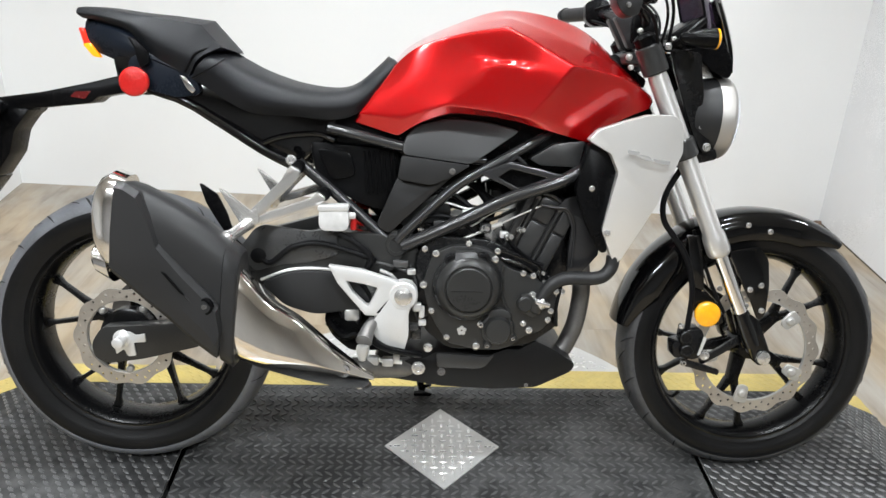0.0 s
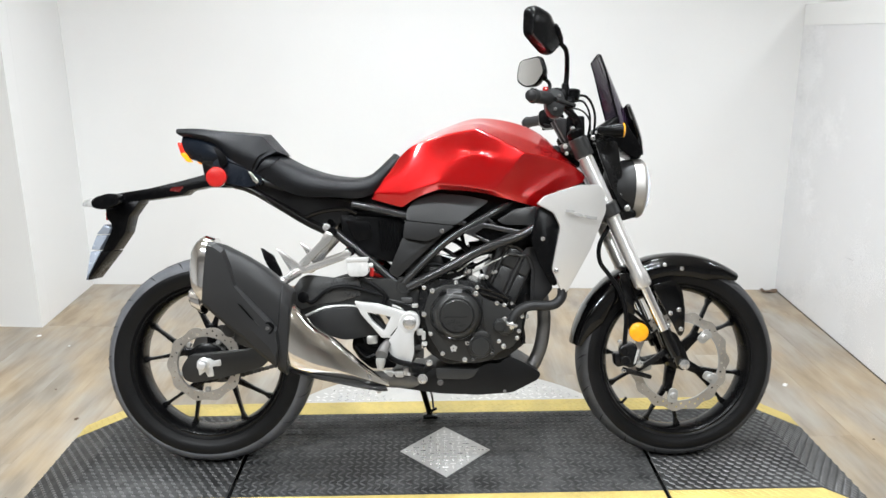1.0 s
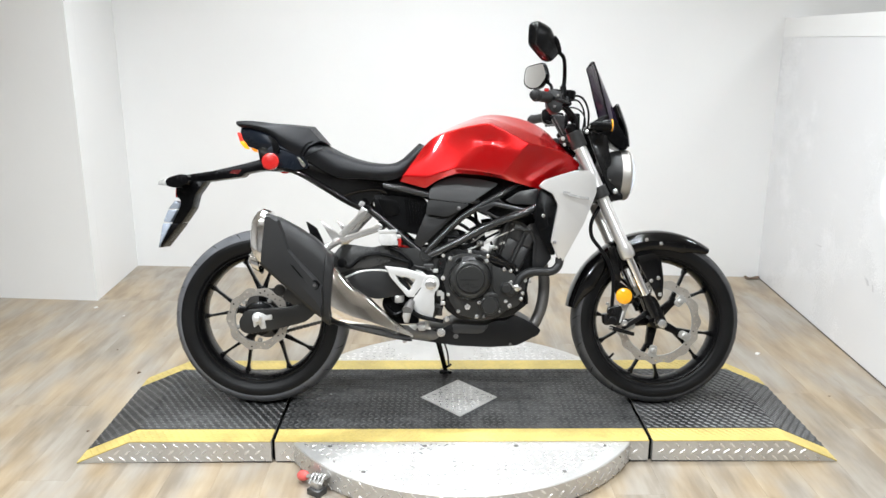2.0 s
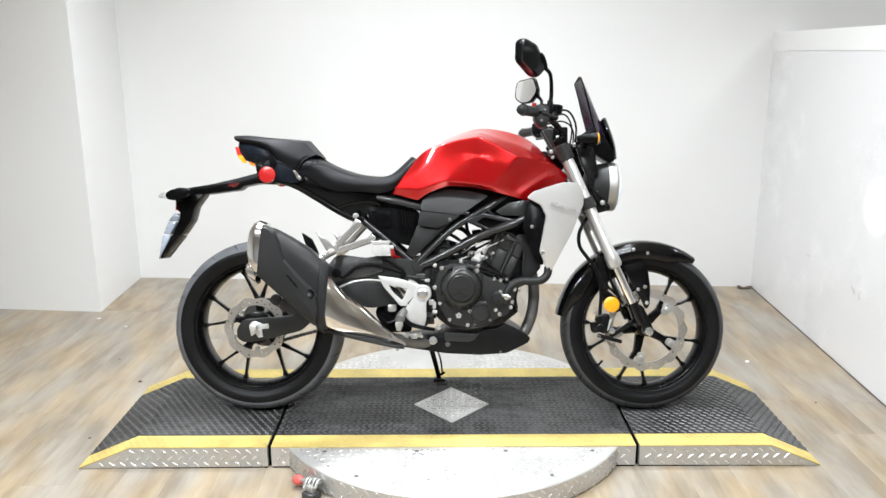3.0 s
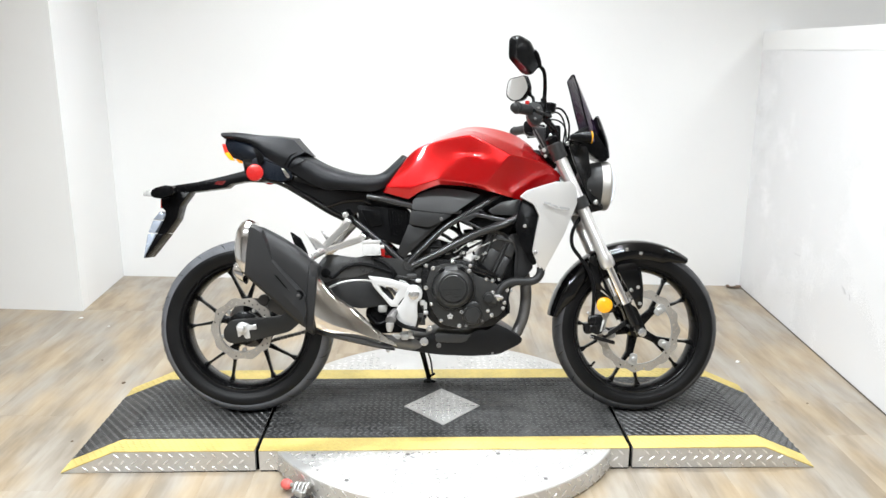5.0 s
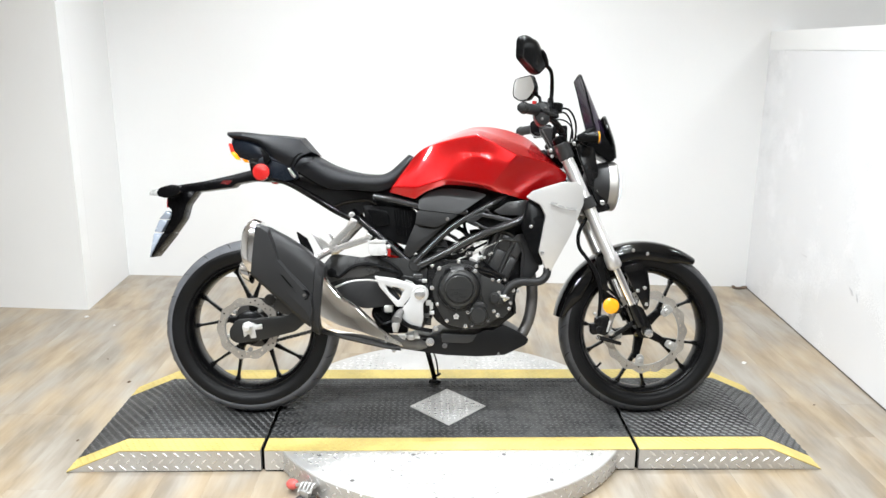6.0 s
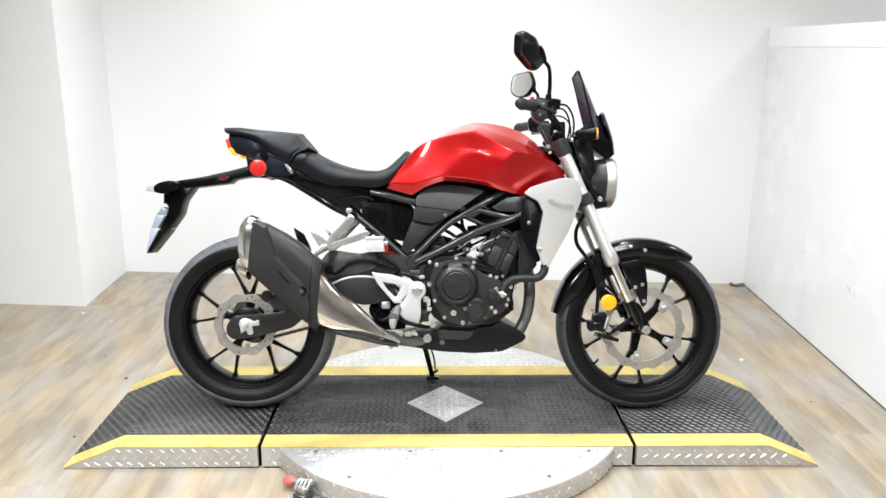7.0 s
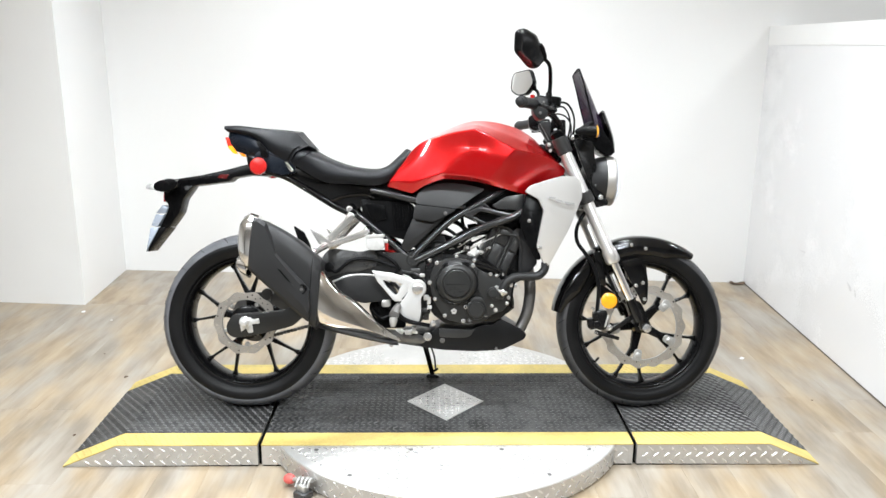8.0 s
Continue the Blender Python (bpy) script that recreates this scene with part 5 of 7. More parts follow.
P_TOP = [(-0.774, 0, 0.984), (-0.715, 0, 0.983), (-0.650, 0, 0.976), (-0.580, 0, 0.971), (-0.508, 0, 0.964), (-0.450, 0, 0.898)]
shell(bm, [P_LOW, P_SIDE, P_SHO, P_TOP], 4, 5, (2,), (4,))
part("pillion_seat", bm, "seat", bike, "black vinyl pillion seat", 40)
bm = bmesh.new()
R_LOW = [(-0.532, -0.108, 0.846), (-0.500, -0.112, 0.828), (-0.420, -0.122, 0.784), (-0.330, -0.128, 0.778), (-0.240, -0.118, 0.774), (-0.190, -0.108, 0.796), (-0.144, -0.102, 0.848), (-0.122, -0.094, 0.882)]
R_SIDE = [(-0.515, -0.119, 0.872), (-0.480, -0.124, 0.862), (-0.410, -0.138, 0.818), (-0.330, -0.144, 0.802), (-0.250, -0.132, 0.800), (-0.198, -0.118, 0.815), (-0.152, -0.110, 0.862), (-0.127, -0.098, 0.893)]
R_SHO = [(-0.495, -0.095, 0.893), (-0.455, -0.105, 0.878), (-0.400, -0.110, 0.852), (-0.330, -0.114, 0.832), (-0.252, -0.104, 0.826), (-0.208, -0.092, 0.838), (-0.166, -0.082, 0.876), (-0.142, -0.070, 0.901)]
R_TOP = [(-0.470, 0, 0.905), (-0.440, 0, 0.888), (-0.395, 0, 0.866), (-0.325, 0, 0.844), (-0.252, 0, 0.836), (-0.210, 0, 0.847), (-0.168, 0, 0.882), (-0.144, 0, 0.905)]
shell(bm, [R_LOW, R_SIDE, R_SHO, R_TOP], 4, 5)
rid = part("rider_seat", bm, "seat", bike, "black vinyl rider seat, dished", 40)
for s in (-1, 1):
    bm = bmesh.new()
    tube(bm, [(-0.543, s * 0.116, 0.858), (-0.520, s * 0.122, 0.892), (-0.500, s * 0.108, 0.904)], 0.0022, 6)
    part("seat_seam", bm, "hose", rid)
    bm = bmesh.new()
    tube(bm, [(-0.528, s * 0.118, 0.846), (-0.485, s * 0.131, 0.868), (-0.462, s * 0.118, 0.886)], 0.0018, 6)
    part("seat_seam", bm, "hose", rid)

bm = bmesh.new()
C_LOW = [(-0.735, -0.060, 0.892), (-0.712, -0.072, 0.885), (-0.675, -0.080, 0.872), (-0.625, -0.086, 0.868), (-0.560, -0.090, 0.842), (-0.520, -0.090, 0.822)]
C_MID = [(-0.752, -0.064, 0.925), (-0.720, -0.082, 0.918), (-0.670, -0.100, 0.905), (-0.618, -0.108, 0.885), (-0.560, -0.108, 0.862), (-0.520, -0.105, 0.840)]
C_TOP = [(-0.756, -0.040, 0.958), (-0.715, -0.070, 0.948), (-0.655, -0.085, 0.932), (-0.610, -0.090, 0.900), (-0.560, -0.090, 0.870), (-0.520, -0.088, 0.848)]
C_IN = [(-0.750, 0, 0.960), (-0.715, 0, 0.950), (-0.655, 0, 0.934), (-0.610, 0, 0.902), (-0.560, 0, 0.872), (-0.520, 0, 0.850)]
shell(bm, [C_LOW, C_MID, C_TOP, C_IN], 3, 4)
part("tail_cowl", bm, "cowl", bike, "dark blue-grey tail cowl", 35)
bm = bmesh.new()
prism(bm, rounded([(-0.765, 0.938), (-0.754, 0.938), (-0.742, 0.908), (-0.755, 0.904)], 0.004), -0.066, 0.066, 0.004)
part("tail_light", bm, "tail_on", bike, "lit red tail light")
for s in (-1, 1):
    bm = bmesh.new()
    prism(bm, rounded([(-0.757, 0.906), (-0.741, 0.909), (-0.722, 0.880), (-0.737, 0.882)], 0.004), s * 0.062 - 0.008, s * 0.062 + 0.006, 0.002)
    part("tail_light_side", bm, "tail_amber", bike, "glowing orange side of the tail light")
    bm = bmesh.new()
    prism(bm, rounded([(-0.650, 0.922), (-0.638, 0.919), (-0.614, 0.896), (-0.609, 0.872), (-0.626, 0.862), (-0.633, 0.876), (-0.636, 0.896)], 0.005), s * 0.112 - 0.008, s * 0.112 + 0.008, 0.004)
    part("grab_rail", bm, "plastic", bike)
    bm = bmesh.new()
    prism(bm, [(-0.553, 0.852), (-0.541, 0.849), (-0.521, 0.823), (-0.527, 0.815), (-0.538, 0.824)], s * 0.116 - 0.004, s * 0.116 + 0.004, 0.002)
    part("strap_hook", bm, "chrome", bike)
    bm = bmesh.new()
    prism(bm, rounded([(-0.655, 0.880), (-0.600, 0.905), (-0.560, 0.895), (-0.545, 0.858), (-0.520, 0.838), (-0.515, 0.815), (-0.560, 0.806), (-0.630, 0.822), (-0.655, 0.850)], 0.012), s * 0.096 - 0.010, s * 0.096 + 0.010, 0.006, 3)
    part("tail_panel", bm, "cowl", bike, "dark blue-grey panel under the pillion seat")
bm = bmesh.new()
spin(bm, (-0.639, -0.118, 0.835), (0, -1, 0), [(-0.01, 0.018), (0.0, 0.0285), (0.010, 0.0285), (0.013, 0.025), (0.015, 0.010)], 36)
part("side_reflector", bm, "redlens", bike, "round red side reflector")
bm = bmesh.new()
spin(bm, (-0.639, 0.118, 0.835), (0, 1, 0), [(-0.01, 0.018), (0.0, 0.0285), (0.010, 0.0285), (0.013, 0.025), (0.015, 0.010)], 36)
part("side_reflector", bm, "redlens", bike)

# underseat tray and rear guard arm
bm = bmesh.new()
prism(bm, rounded([(-0.690, 0.885), (-0.570, 0.878), (-0.500, 0.846), (-0.420, 0.806), (-0.250, 0.796), (-0.245, 0.760), (-0.300, 0.700), (-0.334, 0.672), (-0.425, 0.718), (-0.495, 0.762), (-0.575, 0.799), (-0.680, 0.828)], 0.012), -0.092, 0.092, 0.005, 2)
part("seat_tray", bm, "gloss", bike, "glossy black tray under the seat")
for s in (-1, 1):
    bm = bmesh.new()
    tube(bm, [(-0.600, s * 0.080, 0.815), (-0.549, s * 0.088, 0.799), (-0.471, s * 0.095, 0.754), (-0.392, s * 0.098, 0.706), (-0.326, s * 0.100, 0.674)], 0.0105, 12)
    part("seat_rail", bm, "gloss", bike, "glossy black seat rail")
    bm = bmesh.new()
    tube(bm, [(-0.412, s * 0.094, 0.712), (-0.355, s * 0.098, 0.734), (-0.286, s * 0.098, 0.742), (-0.250, s * 0.096, 0.730)], 0.006, 10)
    part("tray_rib", bm, "gloss", bike)
bm = bmesh.new()
prism(bm, rounded([(-0.640, 0.858), (-0.600, 0.850), (-0.590, 0.815), (-0.640, 0.808), (-0.691, 0.811), (-0.746, 0.801), (-0.760, 0.788), (-0.800, 0.783), (-0.887, 0.772), (-0.966, 0.766), (-0.975, 0.778), (-0.955, 0.793), (-0.857, 0.808), (-0.760, 0.830), (-0.691, 0.848)], 0.006), -0.038, 0.038, 0.005, 2)
arm = part("rear_guard_arm", bm, "plastic", bike, "long black plastic rear mudguard arm")
bm = bmesh.new()
prism(bm, rounded([(-0.884, 0.772), (-0.918, 0.726), (-0.930, 0.679), (-0.966, 0.628), (-0.998, 0.626), (-0.968, 0.687), (-0.968, 0.706), (-0.982, 0.722), (-0.984, 0.770)], 0.005), -0.045, 0.032, 0.006)
part("plate_bracket", bm, "plastic", bike, "black plate bracket with no plate")
# Pale colour carries the light on faces turned to the rear and up.
for pale in ([(-0.986, 0.705), (-0.968, 0.694), (-0.976, 0.676), (-1.010, 0.676)], [(-1.010, 0.673), (-0.978, 0.673), (-1.004, 0.629), (-1.027, 0.632)], [(-1.029, 0.626), (-0.999, 0.626), (-1.037, 0.555), (-1.045, 0.541)]):
    bm = bmesh.new()
    prism(bm, pale, -0.052, 0.052, 0.0025)
    part("plate_flap", bm, "plate", bike, "bracket flap, light on it put into a pale grey-blue")
bm = bmesh.new()
prism(bm, [(-0.997, 0.627), (-0.970, 0.626), (-1.038, 0.541), (-1.035, 0.556)], -0.054, 0.048, 0.003)
part("plate_back", bm, "plastic", bike)
bm = bmesh.new()
prism(bm, [(-0.990, 0.748), (-0.983, 0.748), (-0.984, 0.716), (-0.991, 0.716)], -0.03, 0.03, 0.002)
part("rear_reflector", bm, "redlens", bike)
bm = bmesh.new()
prism(bm, rounded([(-0.800, 0.800), (-0.790, 0.811), (-0.758, 0.812), (-0.770, 0.796)], 0.003), -0.0405, -0.037, 0.001, 1)
part("arm_reflector", bm, "dull_red", arm, "small red reflector in the arm")
for s in (-1, 1):
    bm = bmesh.new()
    prism(bm, rounded([(-0.944, 0.793), (-0.921, 0.790), (-0.916, 0.768), (-0.929, 0.757), (-0.964, 0.747), (-0.990, 0.752), (-0.996, 0.770), (-0.982, 0.783)], 0.008), s * 0.095 - 0.022, s * 0.095 + 0.022, 0.008, 3)
    tube(bm, [(-0.935, s * 0.03, 0.772), (-0.935, s * 0.08, 0.772)], 0.010, 10)
    ind = part("rear_indicator", bm, "plastic", bike, "black rear indicator")
    bm = bmesh.new()
    prism(bm, rounded([(-0.991, 0.780), (-0.991, 0.754), (-1.022, 0.757), (-1.016, 0.773)], 0.006), s * 0.095 - 0.020, s * 0.095 + 0.020, 0.005)
    part("lens", bm, "lens_grey", ind, "clear lens")

# frame
def bar_ring(bm, outer, inner, y0, y1):
    """A flat frame with an opening: bars between an outer and an inner outline."""
    n = len(outer)
    ins, outs = [], []
    for y in (y0, y1):
        outs.append([bm.verts.new((x, y, z)) for x, z in outer])
        ins.append([bm.verts.new((x, y, z)) for x, z in inner])
    for i in range(n):
        j = (i + 1) % n
        bm.faces.new((outs[0][i], outs[0][j], ins[0][j], ins[0][i]))
        bm.faces.new((outs[1][i], ins[1][i], ins[1][j], outs[1][j]))
        bm.faces.new((outs[0][i], outs[1][i], outs[1][j], outs[0][j]))
        bm.faces.new((ins[0][i], ins[0][j], ins[1][j], ins[1][i]))
    bmesh.ops.bevel(bm, geom=bm.edges[:], offset=0.0025, segments=2, profile=0.5, affect="EDGES", clamp_overlap=True)
    return bm


for s in (-1, 1):
    y = s * 0.128
    bm = bmesh.new()
    tube(bm, [(-0.117, y, 0.530), (-0.097, y, 0.553), (-0.007, y, 0.640), (0.050, s * 0.130, 0.678), (0.162, s * 0.112, 0.742), (0.235, s * 0.062, 0.782)], 0.0108, 16)
    part("upper_frame_tube", bm, "frame", bike)
    bm = bmesh.new()
    tube(bm, [(-0.105, y, 0.520), (-0.005, s * 0.140, 0.569), (0.109, s * 0.145, 0.627), (0.235, s * 0.135, 0.675), (0.330, s * 0.09, 0.745)], 0.0135, 16)
    part("lower_frame_tube", bm, "frame", bike)
    bm = bmesh.new()
    tube(bm, [(-0.322, s * 0.098, 0.684), (-0.240, s * 0.105, 0.618), (-0.130, s * 0.118, 0.525)], 0.0115, 12)
    part("seat_stay", bm, "frame", bike)
    bm = bmesh.new()
    tube(bm, [(-0.260, s * 0.105, 0.756), (-0.200, s * 0.118, 0.744), (-0.101, s * 0.122, 0.722), (0.06, s * 0.12, 0.70)], 0.0110, 12)
    part("rear_frame_tube", bm, "frame", bike)
    bm = bmesh.new()
    bar_ring(bm, [(0.047, 0.676), (0.106, 0.702), (0.226, 0.676), (0.132, 0.638)], [(0.085, 0.670), (0.110, 0.687), (0.184, 0.671), (0.130, 0.648)], s * 0.140 - 0.007, s * 0.140 + 0.007)
    part("frame_gusset", bm, "frame", bike)
    bm = bmesh.new()
    bar_ring(bm, [(0.102, 0.700), (0.122, 0.716), (0.147, 0.695)], [(0.113, 0.701), (0.122, 0.708), (0.134, 0.698)], s * 0.132 - 0.005, s * 0.132 + 0.005)
    part("gusset_lug", bm, "frame", bike)
    bm = bmesh.new()
    prism(bm, rounded([(0.052, 0.674), (0.106, 0.696), (0.218, 0.674), (0.132, 0.643)], 0.004), s * 0.112, s * 0.116, 0.001, 1)
    part("gusset_back", bm, "plastic", bike)
    bm = bmesh.new()
    spin(bm, (-0.117, s * 0.10, 0.523), (0, s, 0), [(0, 0.026), (0.03, 0.026), (0.036, 0.022), (0.036, 0.016), (0.026, 0.014), (0.026, 0.004)], 28)
    part("pivot_boss", bm, "engine", bike)
    bm = bmesh.new()
    prism(bm, rounded([(-0.150, 0.545), (-0.085, 0.550), (-0.060, 0.470), (-0.070, 0.33), (-0.105, 0.29), (-0.130, 0.35), (-0.150, 0.46)], 0.02), s * 0.105 - 0.01, s * 0.105 + 0.01, 0.006)
    part("pivot_plate", bm, "engine", bike)

# side covers, shrouds, radiator
for s in (-1, 1):
    bm = bmesh.new()
    prism(bm, rounded([(-0.110, 0.710), (-0.105, 0.742), (-0.080, 0.768), (-0.015, 0.786), (0.065, 0.777), (0.128, 0.762), (0.060, 0.715), (0.030, 0.694)], 0.012), s * 0.120, s * 0.148, 0.008, 3)
    for v in bm.verts:
        v.co.y -= s * 0.42 * max(0.0, v.co.z - 0.700)
    prism(bm, rounded([(-0.111, 0.708), (0.029, 0.692), (-0.008, 0.668), (-0.050, 0.650), (-0.118, 0.660)], 0.008), s * 0.120, s * 0.146, 0.006, 3)
    cov = part("side_cover", bm, "cover", bike, "black grained plastic side cover")
    bm = bmesh.new()
    prism(bm, rounded([(-0.118, 0.664), (-0.046, 0.655), (-0.005, 0.668), (-0.098, 0.582), (-0.134, 0.545), (-0.160, 0.562)], 0.010), s * 0.108, s * 0.128, 0.006)
    part("lower_cover", bm, "cover", cov)
    bm = bmesh.new()
    bolt(bm, -0.008, 0.679, s * 0.146, 0.0055, s)
    part("cover_screw", bm, "pipe", cov)
    bm = bmesh.new()
    prism(bm, rounded([(0.254, 0.752), (0.275, 0.773), (0.330, 0.791), (0.376, 0.804), (0.427, 0.804), (0.444, 0.790), (0.445, 0.731), (0.404, 0.627), (0.342, 0.511), (0.329, 0.498), (0.297, 0.571), (0.318, 0.690), (0.300, 0.727)], 0.006), s * 0.158, s * 0.186, 0.008, 3)
    for v in bm.verts:
        inward = 0.12 * max(0, 0.70 - v.co.z) + 0.35 * max(0, v.co.z - 0.765) + 0.10 * max(0, v.co.x - 0.36)
        v.co.y -= s * inward
    sh = part("radiator_shroud", bm, "silver", bike, "brushed silver radiator shroud", 28)
    bm = bmesh.new()
    for poly in ([(0.333, 0.736), (0.358, 0.732), (0.352, 0.725), (0.334, 0.728)], [(0.350, 0.729), (0.377, 0.723), (0.386, 0.714), (0.360, 0.718)], [(0.383, 0.720), (0.421, 0.715), (0.419, 0.707), (0.391, 0.711)]):
        prism(bm, rounded(poly, 0.002), s * 0.1850, s * 0.1868, 0, 1)
    for v in bm.verts:
        v.co.y -= s * 0.10 * max(0, v.co.x - 0.36)
    part("badge", bm, "grey_mark", sh, "plain grey badge shapes")
    bm = bmesh.new()
    bolt(bm, 0.308, 0.566, s * 0.170, 0.006, s)
    part("shroud_screw", bm, "bolt", sh)
    bm = bmesh.new()
    prism(bm, rounded([(0.262, 0.748), (0.318, 0.725), (0.336, 0.700), (0.302, 0.560), (0.314, 0.527), (0.298, 0.522), (0.262, 0.590), (0.240, 0.650)], 0.012), s * 0.135, s * 0.164, 0.008)
    part("radiator_side", bm, "plastic", bike, "black radiator side cover")
bm = bmesh.new()
bolt(bm, 0.272, 0.655, -0.164, 0.005)
part("cover_screw", bm, "bolt", bike)
bm = bmesh.new()
prism(bm, [(0.300, 0.730), (0.335, 0.715), (0.375, 0.560), (0.340, 0.545)], -0.15, 0.15, 0.006)
for i in range(22):
    z = 0.565 + i * 0.007
    block(bm, 0.335, 0.372 - (z - 0.56) * 0.22, -0.14, 0.14, z, z + 0.0015, 0)
part("radiator", bm, "engine", bike, "black radiator core")
# Added dark filler for the gap between cylinder and radiator.
bm = bmesh.new()
prism(bm, rounded([(0.200, 0.600), (0.296, 0.600), (0.296, 0.500), (0.262, 0.452), (0.230, 0.436), (0.200, 0.461)], 0.010), -0.080, 0.080, 0.008)
part("engine_front_filler", bm, "engine_black", bike, "black filler between cylinder and radiator")
bm = bmesh.new()
prism(bm, rounded([(0.150, 0.706), (0.199, 0.738), (0.262, 0.746), (0.252, 0.692), (0.172, 0.694)], 0.006), -0.118, 0.118, 0.01)
part("intake_duct", bm, "engine_grey", bike, "dark grey intake duct")
bm = bmesh.new()
prism(bm, rounded([(-0.300, 0.728), (-0.120, 0.715), (-0.100, 0.640), (-0.140, 0.585), (-0.195, 0.600), (-0.285, 0.650)], 0.016), -0.095, 0.095, 0.012, 3)
prism(bm, rounded([(-0.285, 0.715), (-0.215, 0.708), (-0.205, 0.660), (-0.255, 0.650)], 0.012), -0.104, -0.09, 0.005)
bbox = part("battery_box", bm, "plastic", bike, "ribbed black battery box")
for i in range(7):
    x = -0.190 + i * 0.010
    bm = bmesh.new()
    prism(bm, [(x, 0.712), (x + 0.004, 0.711), (x + 0.012, 0.625), (x + 0.008, 0.622)], -0.101, -0.090, 0.001, 1)
    part("rib", bm, "plastic", bbox)
bm = bmesh.new()
prism(bm, rounded([(-0.215, 0.770), (-0.10, 0.765), (0.0, 0.805), (0.14, 0.785), (0.26, 0.760), (0.20, 0.725), (0.06, 0.690), (-0.05, 0.620), (-0.10, 0.700)], 0.02), -0.095, 0.095, 0.010)
part("air_box", bm, "plastic", bike)

# Added dark filler, keeps the gap under seat and tank dark.
bm = bmesh.new()
prism(bm, rounded([(-0.270, 0.800), (-0.150, 0.800), (-0.080, 0.772), (-0.090, 0.715), (-0.270, 0.725)], 0.010), -0.085, 0.085, 0.008)
part("underseat_filler", bm, "plastic", bike)
# Added dark filler behind the frame openings.
bm = bmesh.new()
prism(bm, rounded([(0.060, 0.700), (0.130, 0.728), (0.300, 0.730), (0.300, 0.600), (0.240, 0.600), (0.130, 0.622)], 0.010), -0.070, 0.070, 0.008)
part("frame_gap_filler", bm, "plastic", bike)

# engine
bm = bmesh.new()
prism(bm, rounded([(-0.075, 0.510), (-0.045, 0.545), (0.080, 0.538), (0.150, 0.500), (0.215, 0.455), (0.230, 0.360), (0.165, 0.312), (0.0, 0.300), (-0.055, 0.340), (-0.078, 0.430)], 0.020), -0.132, 0.130, 0.012, 3)
eng = part("engine", bm, "engine_black", bike, "black single-cylinder engine with bright bolts")
bm = bmesh.new()
prism(bm, rounded([(-0.052, 0.485), (-0.043, 0.510), (-0.004, 0.528), (0.037, 0.529), (0.078, 0.520), (0.098, 0.497), (0.120, 0.483), (0.160, 0.471), (0.207, 0.440), (0.220, 0.420), (0.210, 0.383), (0.188, 0.352), (0.151, 0.340), (0.128, 0.319), (0.099, 0.309), (0.055, 0.309), (-0.006, 0.322), (-0.038, 0.370), (-0.054, 0.414), (-0.061, 0.450)], 0.010), -0.156, -0.120, 0.006, 3)
case = part("case_cover", bm, "engine", eng, "satin dark grey crankcase cover")
bm = bmesh.new()
tube(bm, [(0.102, -0.1565, 0.492), (0.098, -0.1575, 0.455), (0.106, -0.1575, 0.415), (0.118, -0.1565, 0.392)], 0.0035, 8)
part("case_rib", bm, "engine", case)
bm = bmesh.new()
spin(bm, (0.031, -0.148, 0.446), (0, -1, 0), [(0, 0.074), (0.012, 0.0735), (0.019, 0.0715), (0.022, 0.069), (0.030, 0.0655), (0.038, 0.0600), (0.043, 0.0545), (0.0445, 0.0500), (0.0445, 0.0485), (0.0425, 0.0475), (0.0425, 0.0465), (0.0465, 0.0455), (0.0490, 0.0430), (0.0498, 0.020)], 72)
cov = part("clutch_cover", bm, "engine", eng, "round dark grey clutch cover")
bm = bmesh.new()
spin(bm, (0.031, -0.148, 0.446), (0, -1, 0), [(0.0190, 0.0722), (0.0225, 0.0704), (0.0300, 0.0664), (0.0290, 0.0640), (0.0215, 0.0680)], 72, closed=True)
part("cover_ring", bm, "engine_gloss", cov, "polished chamfer round the clutch cover")
bm = bmesh.new()
block(bm, -0.004, 0.058, -0.1985, -0.1974, 0.4437, 0.4443, 0)
part("cover_line", bm, "engine_black", cov)
bm = bmesh.new()
prism(bm, rounded([(0.004, 0.520), (0.046, 0.521), (0.049, 0.506), (0.047, 0.490), (0.053, 0.478), (0.000, 0.477), (0.005, 0.490), (0.002, 0.506)], 0.004), -0.186, -0.14, 0.006, 2)
for v in bm.verts:
    v.co.y += 0.28 * max(0.0, v.co.z - 0.490)
part("cover_tab", bm, "engine_grey", cov, "grey tab over the clutch cover")
for x, z in ((-0.004, 0.499), (0.060, 0.503)):
    bm = bmesh.new()
    spin(bm, (x, -0.145, z), (0, -1, 0), [(0, 0.0165), (0.026, 0.0150), (0.031, 0.0135), (0.031, 0.0095), (0.024, 0.0085), (0.024, 0.002)], 22)
    part("bolt_socket", bm, "engine_black", eng)
bm = bmesh.new()
spin(bm, (0.096, -0.145, 0.357), (0, -1, 0), [(0, 0.036), (0.014, 0.0355), (0.018, 0.033), (0.020, 0.0285), (0.032, 0.0270), (0.036, 0.0245), (0.037, 0.010)], 44)
pump = part("water_pump_cover", bm, "engine", eng, "small round dark grey cover")
bm = bmesh.new()
prism(bm, rounded([(0.075, 0.395), (0.100, 0.402), (0.118, 0.396), (0.121, 0.384), (0.100, 0.378), (0.076, 0.382)], 0.005), -0.168, -0.150, 0.004)
part("pump_bridge", bm, "engine_grey", pump)
for bx, bz in ((0.064, 0.364), (0.116, 0.385), (0.129, 0.337), (0.077, 0.320)):
    bm = bmesh.new()
    spin(bm, (bx, -0.150, bz), (0, -1, 0), [(0, 0.0095), (0.012, 0.0090), (0.014, 0.0075)], 16)
    part("pump_lug", bm, "engine", pump)
